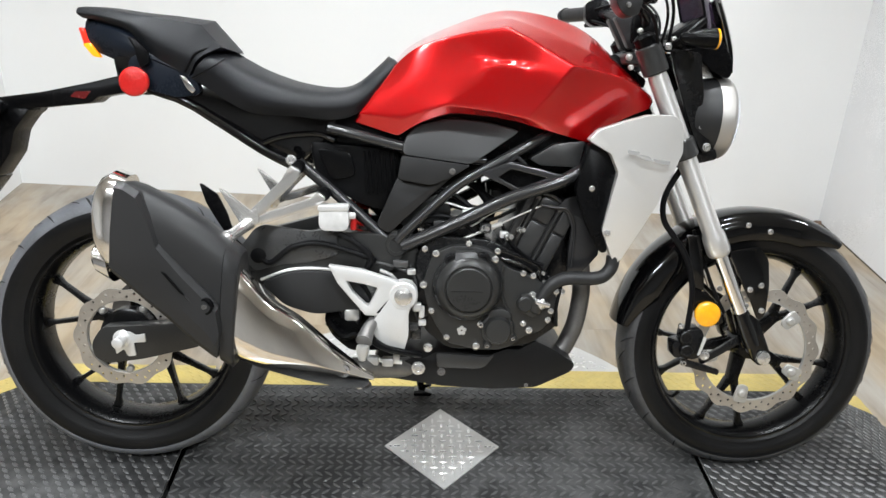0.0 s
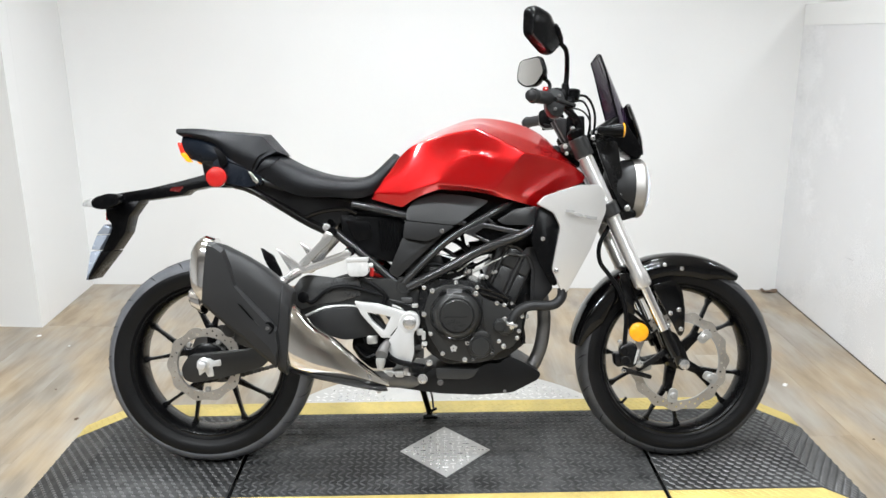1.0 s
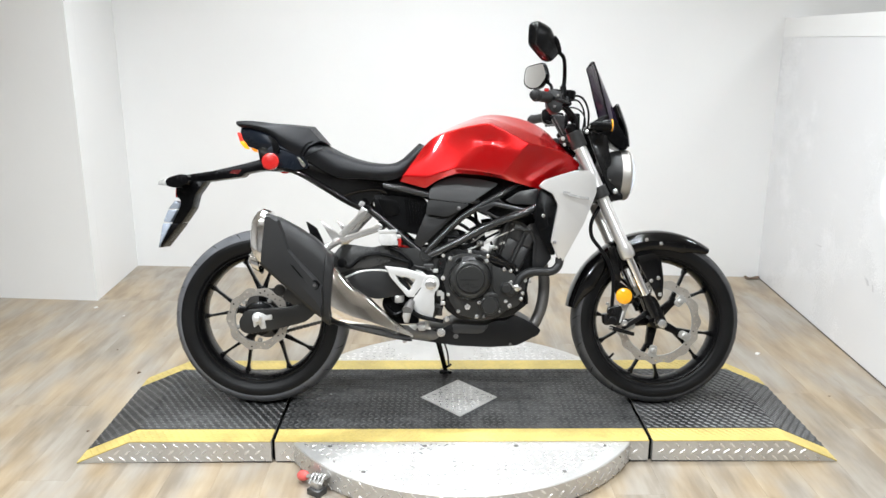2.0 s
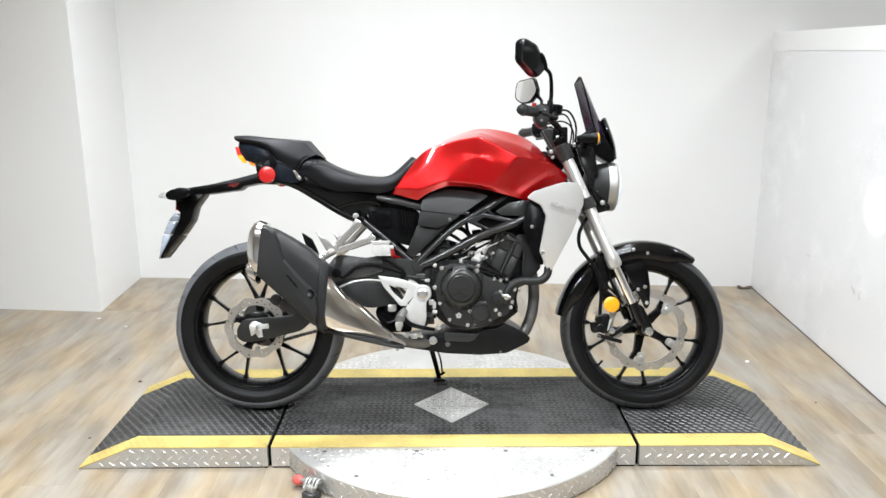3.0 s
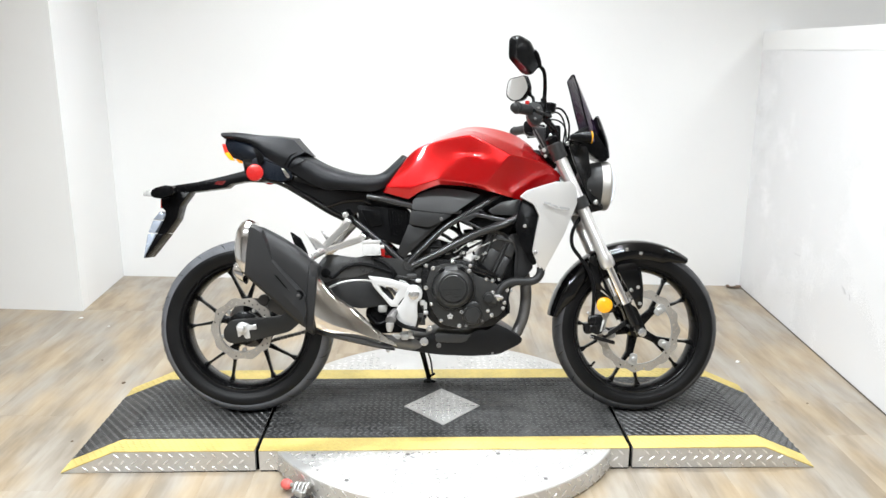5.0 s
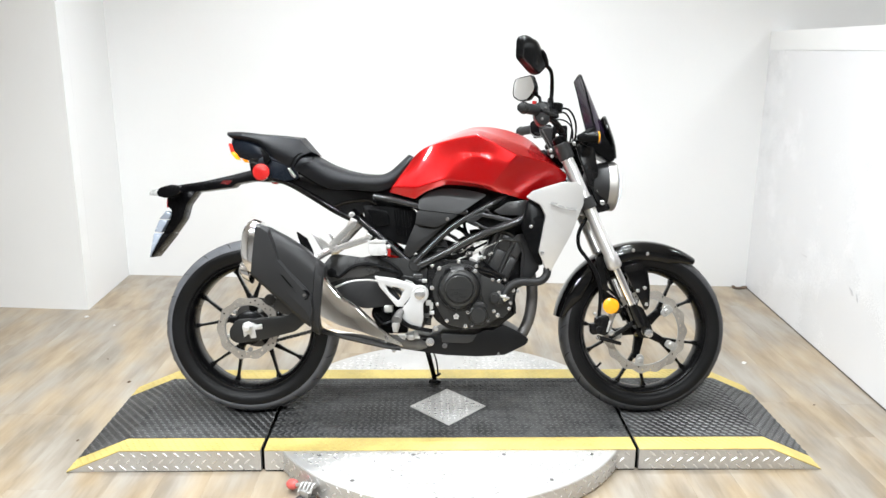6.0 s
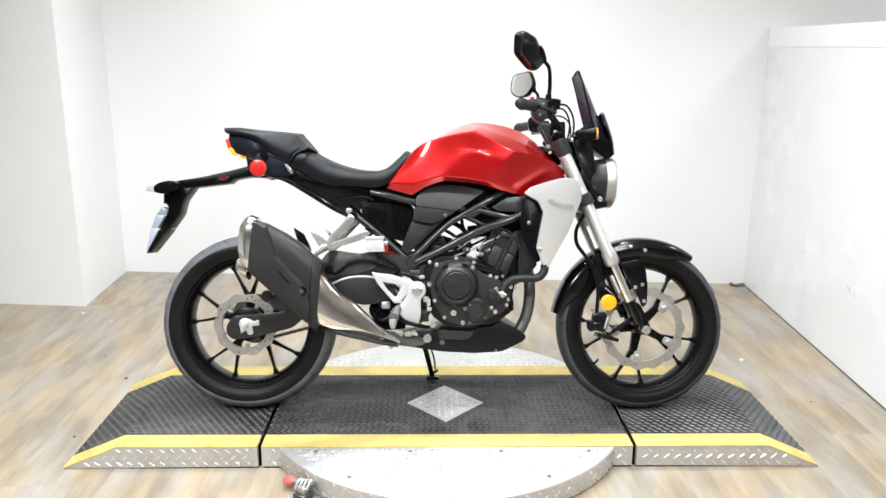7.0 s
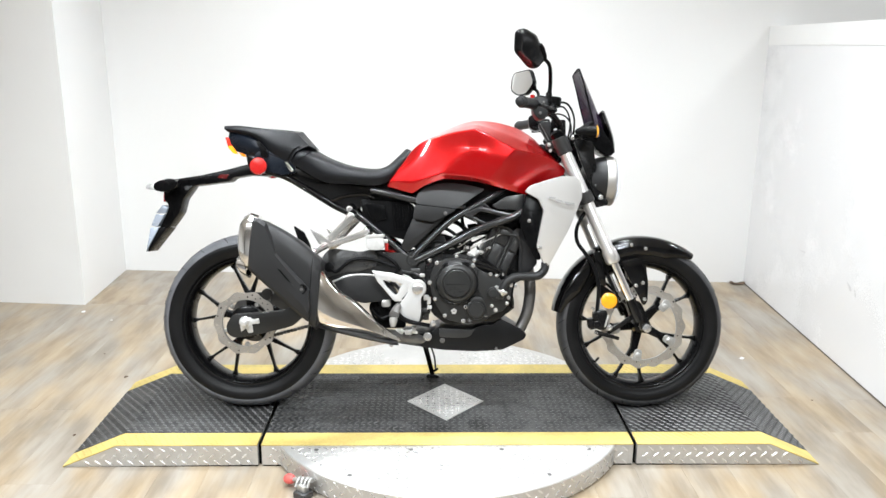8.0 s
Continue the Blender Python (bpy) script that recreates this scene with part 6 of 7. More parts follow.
BOLTS = [(-0.060, 0.447), (-0.042, 0.392), (-0.009, 0.336), (0.053, 0.318), (0.076, 0.319), (0.129, 0.336), (0.162, 0.355), (0.149, 0.369), (0.114, 0.386), (0.061, 0.365), (0.200, 0.378),
         (0.205, 0.397), (0.165, 0.431), (0.165, 0.471), (0.144, 0.476), (0.085, 0.504), (0.089, 0.521), (0.030, 0.535), (-0.036, 0.513), (-0.059, 0.522), (0.214, 0.439)]
for i, (x, z) in enumerate(BOLTS):
    bm = bmesh.new()
    bolt(bm, x, z, -0.160, 0.0052 if i % 3 else 0.0062)
    part("bolt", bm, "bolt", eng)
for x, z, r in ((-0.066, 0.263, 0.012), (-0.047, 0.309, 0.008), (0.226, 0.436, 0.007)):
    bm = bmesh.new()
    bolt(bm, x, z, -0.150, r)
    part("bolt", bm, "bolt", eng)
bm = bmesh.new()
for a in range(5):
    w = radians(90 + 72 * a)
    spin(bm, (0.022 + 0.006 * math.cos(w), -0.1560, 0.350 + 0.006 * math.sin(w)), (0, -1, 0), [(0, 0.0045), (0.0025, 0.0042), (0.0030, 0.002)], 8)
part("case_mark", bm, "cast", case, "small bright cast mark")
# plates and fittings behind the cover, towards the footrest
for x, z, w, h, m_ in ((-0.085, 0.470, 0.009, 0.006, "carrier"), (-0.108, 0.486, 0.016, 0.007, "boss"), (-0.072, 0.395, 0.009, 0.009, "cast"), (-0.062, 0.385, 0.006, 0.012, "cast"), (-0.078, 0.352, 0.010, 0.007, "boss"), (-0.060, 0.362, 0.008, 0.006, "cast")):
    bm = bmesh.new()
    block(bm, x - w, x + w, -0.150, -0.135, z - h, z + h, 0.003, 2)
    part("fitting", bm, m_, bike)

CYL = Matrix.Translation((0.168, -0.012, 0.548)) @ Matrix.Rotation(radians(25), 4, "Y")
bm = bmesh.new()
block(bm, -0.050, 0.064, -0.088, 0.088, -0.105, 0.090, 0.006, 2, CYL)
cyl = part("cylinder", bm, "engine_grey", eng, "dark grey cylinder leaning forward")
for x0, x1, z0, z1 in ((-0.048, -0.033, -0.052, 0.080), (-0.020, 0.017, -0.054, 0.026), (-0.020, 0.017, 0.030, 0.082), (0.033, 0.060, -0.058, 0.020), (0.033, 0.060, 0.024, 0.082)):
    bm = bmesh.new()
    block(bm, x0, x1, -0.097, -0.085, z0, z1, 0.004, 2, CYL)
    part("cylinder_panel", bm, "engine_grey", cyl)
for x in (-0.0265, 0.025):
    bm = bmesh.new()
    tube(bm, [CYL @ V(x, -0.096, -0.075), CYL @ V(x, -0.096, 0.078)], 0.0042, 10)
    part("stud", bm, "engine", cyl)
bm = bmesh.new()
block(bm, -0.054, 0.068, -0.099, 0.096, -0.074, -0.060, 0.004, 2, CYL)
part("cylinder_ribs", bm, "engine_grey", cyl)
for x, z in ((-0.048, -0.067), (0.052, -0.067), (0.004, -0.067), (-0.026, 0.074), (0.025, 0.070)):
    p = CYL @ V(x, -0.098, z)
    bolts("cylinder_bolt", [(p.x, p.z, 0.0042)], p.y, "bolt" if z < 0 else "pipe", cyl)
bm = bmesh.new()
tube(bm, [(0.098, -0.150, 0.505), (0.140, -0.150, 0.492), (0.165, -0.150, 0.478), (0.168, -0.148, 0.455)], 0.0045, 8)
tube(bm, [(0.092, -0.150, 0.522), (0.135, -0.148, 0.507), (0.178, -0.146, 0.485), (0.182, -0.145, 0.450)], 0.0035, 8)
part("breather_pipe", bm, "gloss", bike)
for s in (-1, 1):
    bm = bmesh.new()
    prism(bm, rounded([(0.172, 0.612), (0.215, 0.609), (0.232, 0.628), (0.262, 0.632), (0.300, 0.572), (0.306, 0.510), (0.270, 0.468), (0.243, 0.465), (0.243, 0.517), (0.247, 0.566), (0.234, 0.598)], 0.006), s * 0.100, s * 0.116, 0.004)
    hang = part("engine_hanger", bm, "frame", bike, "dark grey engine hanger plate")
    bm = bmesh.new()
    tube(bm, [(0.180, s * 0.117, 0.612), (0.214, s * 0.118, 0.607), (0.236, s * 0.118, 0.603), (0.252, s * 0.118, 0.566), (0.250, s * 0.117, 0.480)], 0.003, 8)
    tube(bm, [(0.258, s * 0.117, 0.628), (0.272, s * 0.118, 0.606), (0.296, s * 0.117, 0.568)], 0.003, 8)
    part("hanger_rib", bm, "frame", hang)
bm = bmesh.new()
tube(bm, [(-0.022, -0.130, 0.516), (0.02, -0.125, 0.538), (0.088, -0.115, 0.565)], 0.0032, 8)
tube(bm, [(0.086, -0.115, 0.564), (0.130, -0.112, 0.586), (0.181, -0.108, 0.609)], 0.0019, 8)
tube(bm, [(0.066, -0.116, 0.556), (0.100, -0.114, 0.571)], 0.0050, 10)
part("clutch_cable", bm, "cast", bike, "bright braided cable over the engine")
bm = bmesh.new()
for pts, r in (([(0.205, -0.12, 0.46), (0.18, -0.15, 0.42), (0.165, -0.165, 0.40)], 0.006), ([(0.10, -0.10, 0.57), (0.12, -0.12, 0.53), (0.17, -0.12, 0.49)], 0.004),
               ([(-0.06, -0.10, 0.56), (0.0, -0.11, 0.555), (0.05, -0.10, 0.60)], 0.005), ([(0.02, -0.08, 0.60), (0.07, -0.10, 0.575), (0.13, -0.10, 0.60)], 0.004),
               ([(0.12, -0.115, 0.52), (0.15, -0.12, 0.50), (0.19, -0.118, 0.485)], 0.0035)):
    tube(bm, pts, r, 8)
part("wiring", bm, "hose", bike)
bm = bmesh.new()
spin(bm, (0.075, 0, 0.618), (0.9, 0, 0.1), [(0, 0.024), (0.03, 0.024), (0.034, 0.020), (0.09, 0.020)], 24)
block(bm, 0.08, 0.105, -0.05, 0.045, 0.600, 0.632, 0.005)
part("throttle_body", bm, "engine_grey", bike)
bm = bmesh.new()
prism(bm, rounded([(-0.150, 0.600), (-0.080, 0.640), (-0.020, 0.620), (0.0, 0.580), (-0.04, 0.550), (-0.10, 0.545)], 0.015), -0.07, 0.06, 0.01)
prism(bm, rounded([(-0.02, 0.560), (0.03, 0.575), (0.08, 0.560), (0.06, 0.530), (0.0, 0.530)], 0.012), -0.09, 0.07, 0.008)
part("starter_motor", bm, "engine", eng)
bm = bmesh.new()
for x, z, r in ((0.150, 0.445, 0.007), (0.188, 0.448, 0.006), (0.180, 0.470, 0.005), (0.110, 0.545, 0.006), (0.135, 0.560, 0.005), (0.060, 0.560, 0.006)):
    spin(bm, (x, -0.128, z), (0.3, -1, 0.2), [(0, r * 1.3), (0.012, r * 1.3), (0.014, r), (0.024, r * 0.9)], 10)
part("hose_fittings", bm, "bolt", eng)["kind"] = "stuff"
for pts, r in (([(-0.03, -0.09, 0.64), (0.02, -0.10, 0.612), (0.05, -0.10, 0.58), (0.06, -0.11, 0.55)], 0.006), ([(0.0, -0.06, 0.66), (0.045, -0.07, 0.64), (0.075, -0.07, 0.60), (0.07, -0.08, 0.56)], 0.008),
               ([(0.05, -0.05, 0.67), (0.06, -0.06, 0.63), (0.10, -0.07, 0.61), (0.14, -0.08, 0.62)], 0.006), ([(-0.02, -0.02, 0.60), (0.03, -0.03, 0.59), (0.09, -0.03, 0.57)], 0.010)):
    bm = bmesh.new()
    tube(bm, pts, r, 8)
    part("rubber_hose", bm, "hose", bike)
for name, mat, pts, r in (("wire", "cast", [(-0.055, -0.115, 0.600), (-0.020, -0.120, 0.612), (0.030, -0.118, 0.600), (0.070, -0.116, 0.612)], 0.0022),
                          ("wire", "cast", [(0.000, -0.112, 0.556), (0.040, -0.118, 0.566), (0.075, -0.114, 0.590), (0.115, -0.112, 0.602)], 0.0020),
                          ("wire", "hose", [(-0.080, -0.118, 0.575), (-0.030, -0.122, 0.585), (0.015, -0.118, 0.572), (0.045, -0.120, 0.548)], 0.0045),
                          ("wire", "boss", [(0.125, -0.105, 0.625), (0.160, -0.110, 0.636), (0.200, -0.108, 0.632), (0.225, -0.104, 0.615)], 0.0030),
                          ("wire", "boss", [(-0.090, -0.125, 0.480), (-0.075, -0.135, 0.440), (-0.078, -0.135, 0.390), (-0.060, -0.138, 0.350)], 0.0030),
                          ("wire", "hose", [(0.235, -0.118, 0.470), (0.224, -0.150, 0.445), (0.216, -0.155, 0.400), (0.222, -0.140, 0.360)], 0.0040)):
    bm = bmesh.new()
    tube(bm, pts, r, 8)
    part(name, bm, mat, bike)
for x, z, w, h, mat in ((0.028, 0.590, 0.012, 0.008, "cast"), (0.068, 0.560, 0.010, 0.010, "boss"), (-0.030, 0.566, 0.013, 0.009, "engine_grey"), (0.105, 0.548, 0.009, 0.007, "cast"), (-0.072, 0.330, 0.010, 0.014, "boss")):
    bm = bmesh.new()
    block(bm, x - w, x + w, -0.124, -0.108, z - h, z + h, 0.003, 2)
    part("connector", bm, mat, bike)
bm = bmesh.new()
block(bm, 0.055, 0.105, -0.09, -0.075, 0.575, 0.598, 0.004, 2, pose(0, 0, 0, 0, 8, 0))
block(bm, 0.015, 0.035, -0.075, -0.055, 0.548, 0.565, 0.003)
part("connector", bm, "cast", bike)
bm = bmesh.new()
spin(bm, (0.172, -0.158, 0.395), (0.25, -0.2, 1), [(0, 0.013), (0.004, 0.016), (0.024, 0.016), (0.028, 0.014)], 18)
spin(bm, (0.150, -0.150, 0.412), (0, -1, 0), [(0, 0.017), (0.018, 0.017), (0.022, 0.013)], 18)
prism(bm, rounded([(0.138, 0.430), (0.160, 0.434), (0.182, 0.396), (0.166, 0.384), (0.146, 0.396)], 0.006), -0.168, -0.150, 0.004)
part("thermostat", bm, "engine", eng)
bm = bmesh.new()
tube(bm, [(0.329, -0.150, 0.515), (0.326, -0.152, 0.492), (0.310, -0.156, 0.474), (0.285, -0.158, 0.468), (0.236, -0.160, 0.468), (0.205, -0.161, 0.455), (0.188, -0.162, 0.432), (0.178, -0.162, 0.408)], 0.0140, 16)
part("coolant_hose", bm, "hose_grey", bike, "black coolant hose")
bm = bmesh.new()
tube(bm, [(0.176, -0.162, 0.412), (0.190, -0.162, 0.421)], 0.0160, 16)
block(bm, 0.168, 0.200, -0.184, -0.174, 0.413, 0.423, 0.003, 2, Matrix.Translation((0.184, 0, 0.418)) @ Matrix.Rotation(radians(15), 4, "Y") @ Matrix.Translation((-0.184, 0, -0.418)))
part("hose_clip", bm, "bolt", bike, "bright hose clip")
bm = bmesh.new()
tube(bm, [(0.268, -0.03, 0.540), (0.288, -0.033, 0.47), (0.291, -0.038, 0.390), (0.272, -0.045, 0.310), (0.225, -0.052, 0.262), (0.05, -0.06, 0.245)], 0.020, 16)
part("exhaust_header", bm, "pipe", bike, "dull steel exhaust header pipe")
bm = bmesh.new()
prism(bm, rounded([(-0.165, 0.236), (-0.160, 0.262), (-0.060, 0.272), (-0.030, 0.290), (0.085, 0.284), (0.120, 0.300), (0.150, 0.298), (0.182, 0.320), (0.220, 0.303), (0.272, 0.270), (0.264, 0.252), (0.190, 0.215), (0.096, 0.209), (-0.016, 0.214)], 0.010), -0.122, 0.118, 0.018, 3)
belly = part("belly_pan", bm, "belly", bike, "matt black belly pan")
bm = bmesh.new()
prism(bm, rounded([(-0.028, 0.288), (0.080, 0.282), (0.096, 0.288), (0.078, 0.262), (0.060, 0.256), (-0.026, 0.258)], 0.006), -0.128, -0.118, 0.003)
part("pan_recess", bm, "engine_grey", belly)
bolts("pan_screw", [(-0.016, 0.246, 0.0075), (0.168, 0.219, 0.004)], -0.122, "pipe", belly)

# swingarm, chain, rear brake
for s in (-1, 1):
    bm = bmesh.new()
    prism(bm, rounded([(-0.748, 0.300), (-0.725, 0.334), (-0.640, 0.340), (-0.556, 0.347), (-0.470, 0.400), (-0.430, 0.470), (-0.425, 0.505), (-0.284, 0.546), (-0.150, 0.545), (-0.095, 0.520), (-0.120, 0.470), (-0.200, 0.452), (-0.387, 0.440), (-0.440, 0.370), (-0.522, 0.296), (-0.640, 0.266), (-0.720, 0.254), (-0.744, 0.268)], 0.014), s * 0.118 - 0.016, s * 0.118 + 0.016, 0.008, 3)
    part("swingarm_side", bm, "engine", bike, "black swingarm")
    bm = bmesh.new()
    prism(bm, rounded([(-0.700, 0.300), (-0.690, 0.322), (-0.668, 0.326), (-0.655, 0.318), (-0.636, 0.322), (-0.634, 0.304), (-0.660, 0.302), (-0.655, 0.274), (-0.672, 0.272), (-0.680, 0.288), (-0.696, 0.276)], 0.004), s * 0.134 - 0.004, s * 0.134 + 0.006, 0.0025)
    spin(bm, (REAR + 0.008, s * 0.136, RR + 0.008), (0, s, 0), [(0, 0.020), (0.004, 0.016), (0.006, 0.012), (0.030, 0.0115), (0.032, 0.008)], 18)
    part("axle_adjuster", bm, "cast", bike, "bright chain adjuster and axle nut")
# Added grey plate: the sheen on the swingarm's upper side, put into colour.
bm = bmesh.new()
prism(bm, rounded([(-0.440, 0.505), (-0.405, 0.552), (-0.386, 0.560), (-0.300, 0.548), (-0.240, 0.556), (-0.236, 0.500), (-0.300, 0.482), (-0.352, 0.478), (-0.405, 0.462)], 0.010), -0.141, -0.130, 0.004)
part("swingarm_sheen", bm, "boss", bike, "satin grey plate standing for the swingarm's sheen")
bm = bmesh.new()
block(bm, -0.30, -0.14, -0.11, 0.11, 0.46, 0.53, 0.012)
part("swingarm_bridge", bm, "plastic", bike)
bm = bmesh.new()
prism(bm, rounded([(-0.395, 0.440), (-0.330, 0.466), (-0.250, 0.467), (-0.190, 0.443), (-0.160, 0.392), (-0.283, 0.374), (-0.345, 0.392)], 0.018), -0.146, -0.095, 0.010, 3)
col = part("exhaust_chamber", bm, "shield", bike, "dark grey exhaust chamber")
bm = bmesh.new()
tube(bm, [(-0.394, -0.138, 0.444), (-0.330, -0.140, 0.468), (-0.250, -0.140, 0.469), (-0.195, -0.138, 0.446)], 0.0035, 8)
part("chamber_edge", bm, "cast", col)
chain = None
for z in (0.385, 0.218):
    bm = bmesh.new()
    n = 24
    for i in range(n):
        t = (i + 0.5) / n
        x = REAR + 0.30 * t
        zz = z + (0.42 - z) * t * 0.28 if z > 0.3 else z + (0.38 - z) * t * 0.5
        block(bm, -0.0066, 0.0066, 0.056 if i % 2 else 0.060, 0.072 if i % 2 else 0.068, -0.006, 0.006, 0.002, 1, Matrix.Translation((x, 0, zz)))
    if chain is None:
        chain = part("drive_chain", bm, "pipe", bike, "steel drive chain")
    else:
        part("chain_return", bm, "pipe", chain)
bm = bmesh.new()
prism(bm, rounded([(-0.595, 0.400), (-0.560, 0.425), (-0.500, 0.410), (-0.470, 0.372), (-0.485, 0.350), (-0.560, 0.352), (-0.602, 0.372)], 0.012), -0.128, -0.076, 0.008)
spin(bm, (-0.612, -0.105, 0.402), (0, -1, 0), [(0, 0.020), (0.016, 0.020), (0.019, 0.016)], 20)
part("rear_caliper", bm, "engine_grey", bike, "dark rear brake caliper")
bm = bmesh.new()
for y in (-0.092,):
    prism(bm, rounded([(-0.527, 0.634), (-0.520, 0.632), (-0.490, 0.612), (-0.470, 0.571), (-0.455, 0.520), (-0.425, 0.490), (-0.440, 0.480), (-0.492, 0.556), (-0.514, 0.594)], 0.004), y, y + 0.006, 0.002)
part("rear_hugger", bm, "plastic", bike, "black rear hugger")
bm = bmesh.new()
tube(bm, [(-0.396, -0.140, 0.494), (-0.373, -0.142, 0.482), (-0.327, -0.150, 0.517), (-0.270, -0.152, 0.526), (-0.189, -0.150, 0.505), (-0.160, -0.140, 0.490)], 0.006, 10)
spin(bm, (-0.398, -0.130, 0.496), (0, -1, 0), [(0, 0.016), (0.014, 0.016), (0.016, 0.012)], 14)
part("brake_hose", bm, "hose", bike, "black rear brake hose")
bm = bmesh.new()
tube(bm, [(-0.242, -0.150, 0.552), (-0.200, -0.152, 0.530), (-0.168, -0.150, 0.500), (-0.176, -0.146, 0.472)], 0.006, 10)
part("reservoir_hose", bm, "hose", bike)
bm = bmesh.new()
prism(bm, rounded([(-0.272, 0.598), (-0.215, 0.600), (-0.212, 0.565), (-0.222, 0.556), (-0.264, 0.556), (-0.272, 0.566)], 0.008), -0.172, -0.136, 0.007, 3)
spin(bm, (-0.214, -0.154, 0.585), (1, 0, 0), [(0, 0.007), (0.012, 0.007), (0.014, 0.004)], 12)
res = part("fluid_reservoir", bm, "reservoir", bike, "milky white brake fluid reservoir")
bm = bmesh.new()
prism(bm, rounded([(-0.274, 0.606), (-0.213, 0.608), (-0.213, 0.598), (-0.274, 0.596)], 0.003), -0.174, -0.134, 0.003)
part("lid", bm, "cast", res)
bm = bmesh.new()
pts = [V(-0.205 + 0.02 * t / 60 + 0.018 * math.cos(t * 0.63), 0.018 * math.sin(t * 0.63), 0.60 - 0.12 * t / 60) for t in range(61)]
tube(bm, pts, 0.005, 8, straight=True)
part("shock_spring", bm, "spring", bike, "red rear shock spring")
bm = bmesh.new()
tube(bm, [(-0.205, 0, 0.66), (-0.185, 0, 0.46)], 0.013, 12)
part("shock_body", bm, "pipe", bike)
bm = bmesh.new()
block(bm, -0.212, -0.200, -0.140, -0.130, 0.552, 0.578, 0.003, 2)
part("hose_tag", bm, "spring", bike)

# Added dark filler, stands in for the darkness behind the bracket.
bm = bmesh.new()
prism(bm, rounded([(-0.262, 0.378), (-0.150, 0.384), (-0.140, 0.288), (-0.212, 0.286), (-0.250, 0.318), (-0.268, 0.352)], 0.012), -0.112, 0.100, 0.008, 2)
tube(bm, [(-0.258, -0.116, 0.352), (-0.226, -0.122, 0.322), (-0.196, -0.124, 0.330)], 0.010, 10)
part("linkage_filler", bm, "plastic", bike, "black filler behind the footrest bracket")
for pts, r, m_ in (([(-0.150, -0.138, 0.470), (-0.128, -0.142, 0.462), (-0.110, -0.140, 0.446), (-0.082, -0.138, 0.448)], 0.0042, "carrier"), ([(-0.140, -0.136, 0.452), (-0.118, -0.140, 0.440), (-0.092, -0.138, 0.424)], 0.0036, "boss"),
                   ([(-0.160, -0.134, 0.486), (-0.120, -0.138, 0.478), (-0.086, -0.136, 0.466)], 0.0034, "boss")):
    bm = bmesh.new()
    tube(bm, pts, r, 8)
    part("brake_line", bm, m_, bike)

# foot rests
for s in (-1, 1):
    bm = bmesh.new()
    y0, y1 = (s * 0.162, s * 0.184)
    bar_ring(bm, [(-0.252, 0.488), (-0.186, 0.480), (-0.108, 0.456), (-0.126, 0.418), (-0.150, 0.385), (-0.177, 0.386), (-0.233, 0.451)], [(-0.216, 0.457), (-0.181, 0.451), (-0.152, 0.444), (-0.160, 0.427), (-0.169, 0.407), (-0.175, 0.407), (-0.203, 0.434)], y0, y1)
    prism(bm, rounded([(-0.117, 0.454), (-0.077, 0.431), (-0.089, 0.392), (-0.088, 0.345), (-0.098, 0.306), (-0.127, 0.316), (-0.168, 0.336), (-0.175, 0.356), (-0.153, 0.385), (-0.131, 0.418)], 0.006), y0 + 0.004, y1 - 0.003, 0.004)
    tube(bm, [(-0.164, y1 - s * 0.003, 0.344), (-0.138, y1 - s * 0.003, 0.353), (-0.119, y1 - s * 0.003, 0.367), (-0.098, y1 - s * 0.003, 0.376)], 0.0050, 8)
    spin(bm, (-0.100, s * 0.150, 0.428), (0, s, 0), [(0, 0.029), (0.034, 0.029), (0.038, 0.026)], 28)
    br = part("footrest_bracket", bm, "cast", bike, "bright cast aluminium footrest bracket")
    bm = bmesh.new()
    spin(bm, (-0.100, s * 0.186, 0.428), (0, s, 0), [(0, 0.0185), (0.004, 0.0185), (0.006, 0.012), (0.012, 0.011), (0.013, 0.006)], 20)
    part("bracket_bolt", bm, "bolt", br)
    bm = bmesh.new()
    prism(bm, rounded([(-0.132, 0.418), (-0.122, 0.424), (-0.146, 0.392), (-0.154, 0.392)], 0.002), s * 0.1835, s * 0.1855, 0.0005, 1)
    part("bracket_slot", bm, "dark", br)
    bm = bmesh.new()
    tube(bm, [(-0.160, s * 0.175, 0.372), (-0.170, s * 0.200, 0.360), (-0.176, s * 0.226, 0.345)], (0.011, 0.0165), 18)
    part("footrest", bm, "engine_grey" if s > 0 else "pipe", bike, "rider footrest")
    bm = bmesh.new()
    tube(bm, [(-0.168, s * 0.203, 0.356), (-0.155, s * 0.203, 0.337), (-0.130, s * 0.200, 0.322), (-0.093, s * 0.196, 0.313), (-0.060, s * 0.190, 0.306)], (0.0085, 0.0065), 10)
    part("foot_lever", bm, "plastic", bike)
bm = bmesh.new()
for x, z, w in ((-0.160, 0.283, 0.012), (-0.130, 0.281, 0.012), (-0.112, 0.290, 0.007)):
    block(bm, x - w, x + w, -0.172, -0.150, z - 0.009, z + 0.009, 0.004)
tube(bm, [(-0.176, -0.16, 0.286), (-0.100, -0.16, 0.279)], 0.005, 8)
part("brake_linkage", bm, "carrier", bike, "bright rear brake linkage")
bm = bmesh.new()
spin(bm, (-0.177, -0.232, 0.338), (-0.05, -0.1, -1), [(0, 0.0125), (0.010, 0.0135), (0.024, 0.009), (0.030, 0.007)], 18)
part("footrest_tip", bm, "carrier", bike)
bm = bmesh.new()
tube(bm, [(-0.205, -0.12, 0.40), (-0.225, -0.13, 0.375), (-0.190, -0.14, 0.362)], 0.010, 10)
part("brake_switch", bm, "hose", bike)
bm = bmesh.new()
block(bm, -0.222, -0.190, -0.15, -0.125, 0.362, 0.388, 0.006, 2)
part("master_cylinder", bm, "carrier", bike)

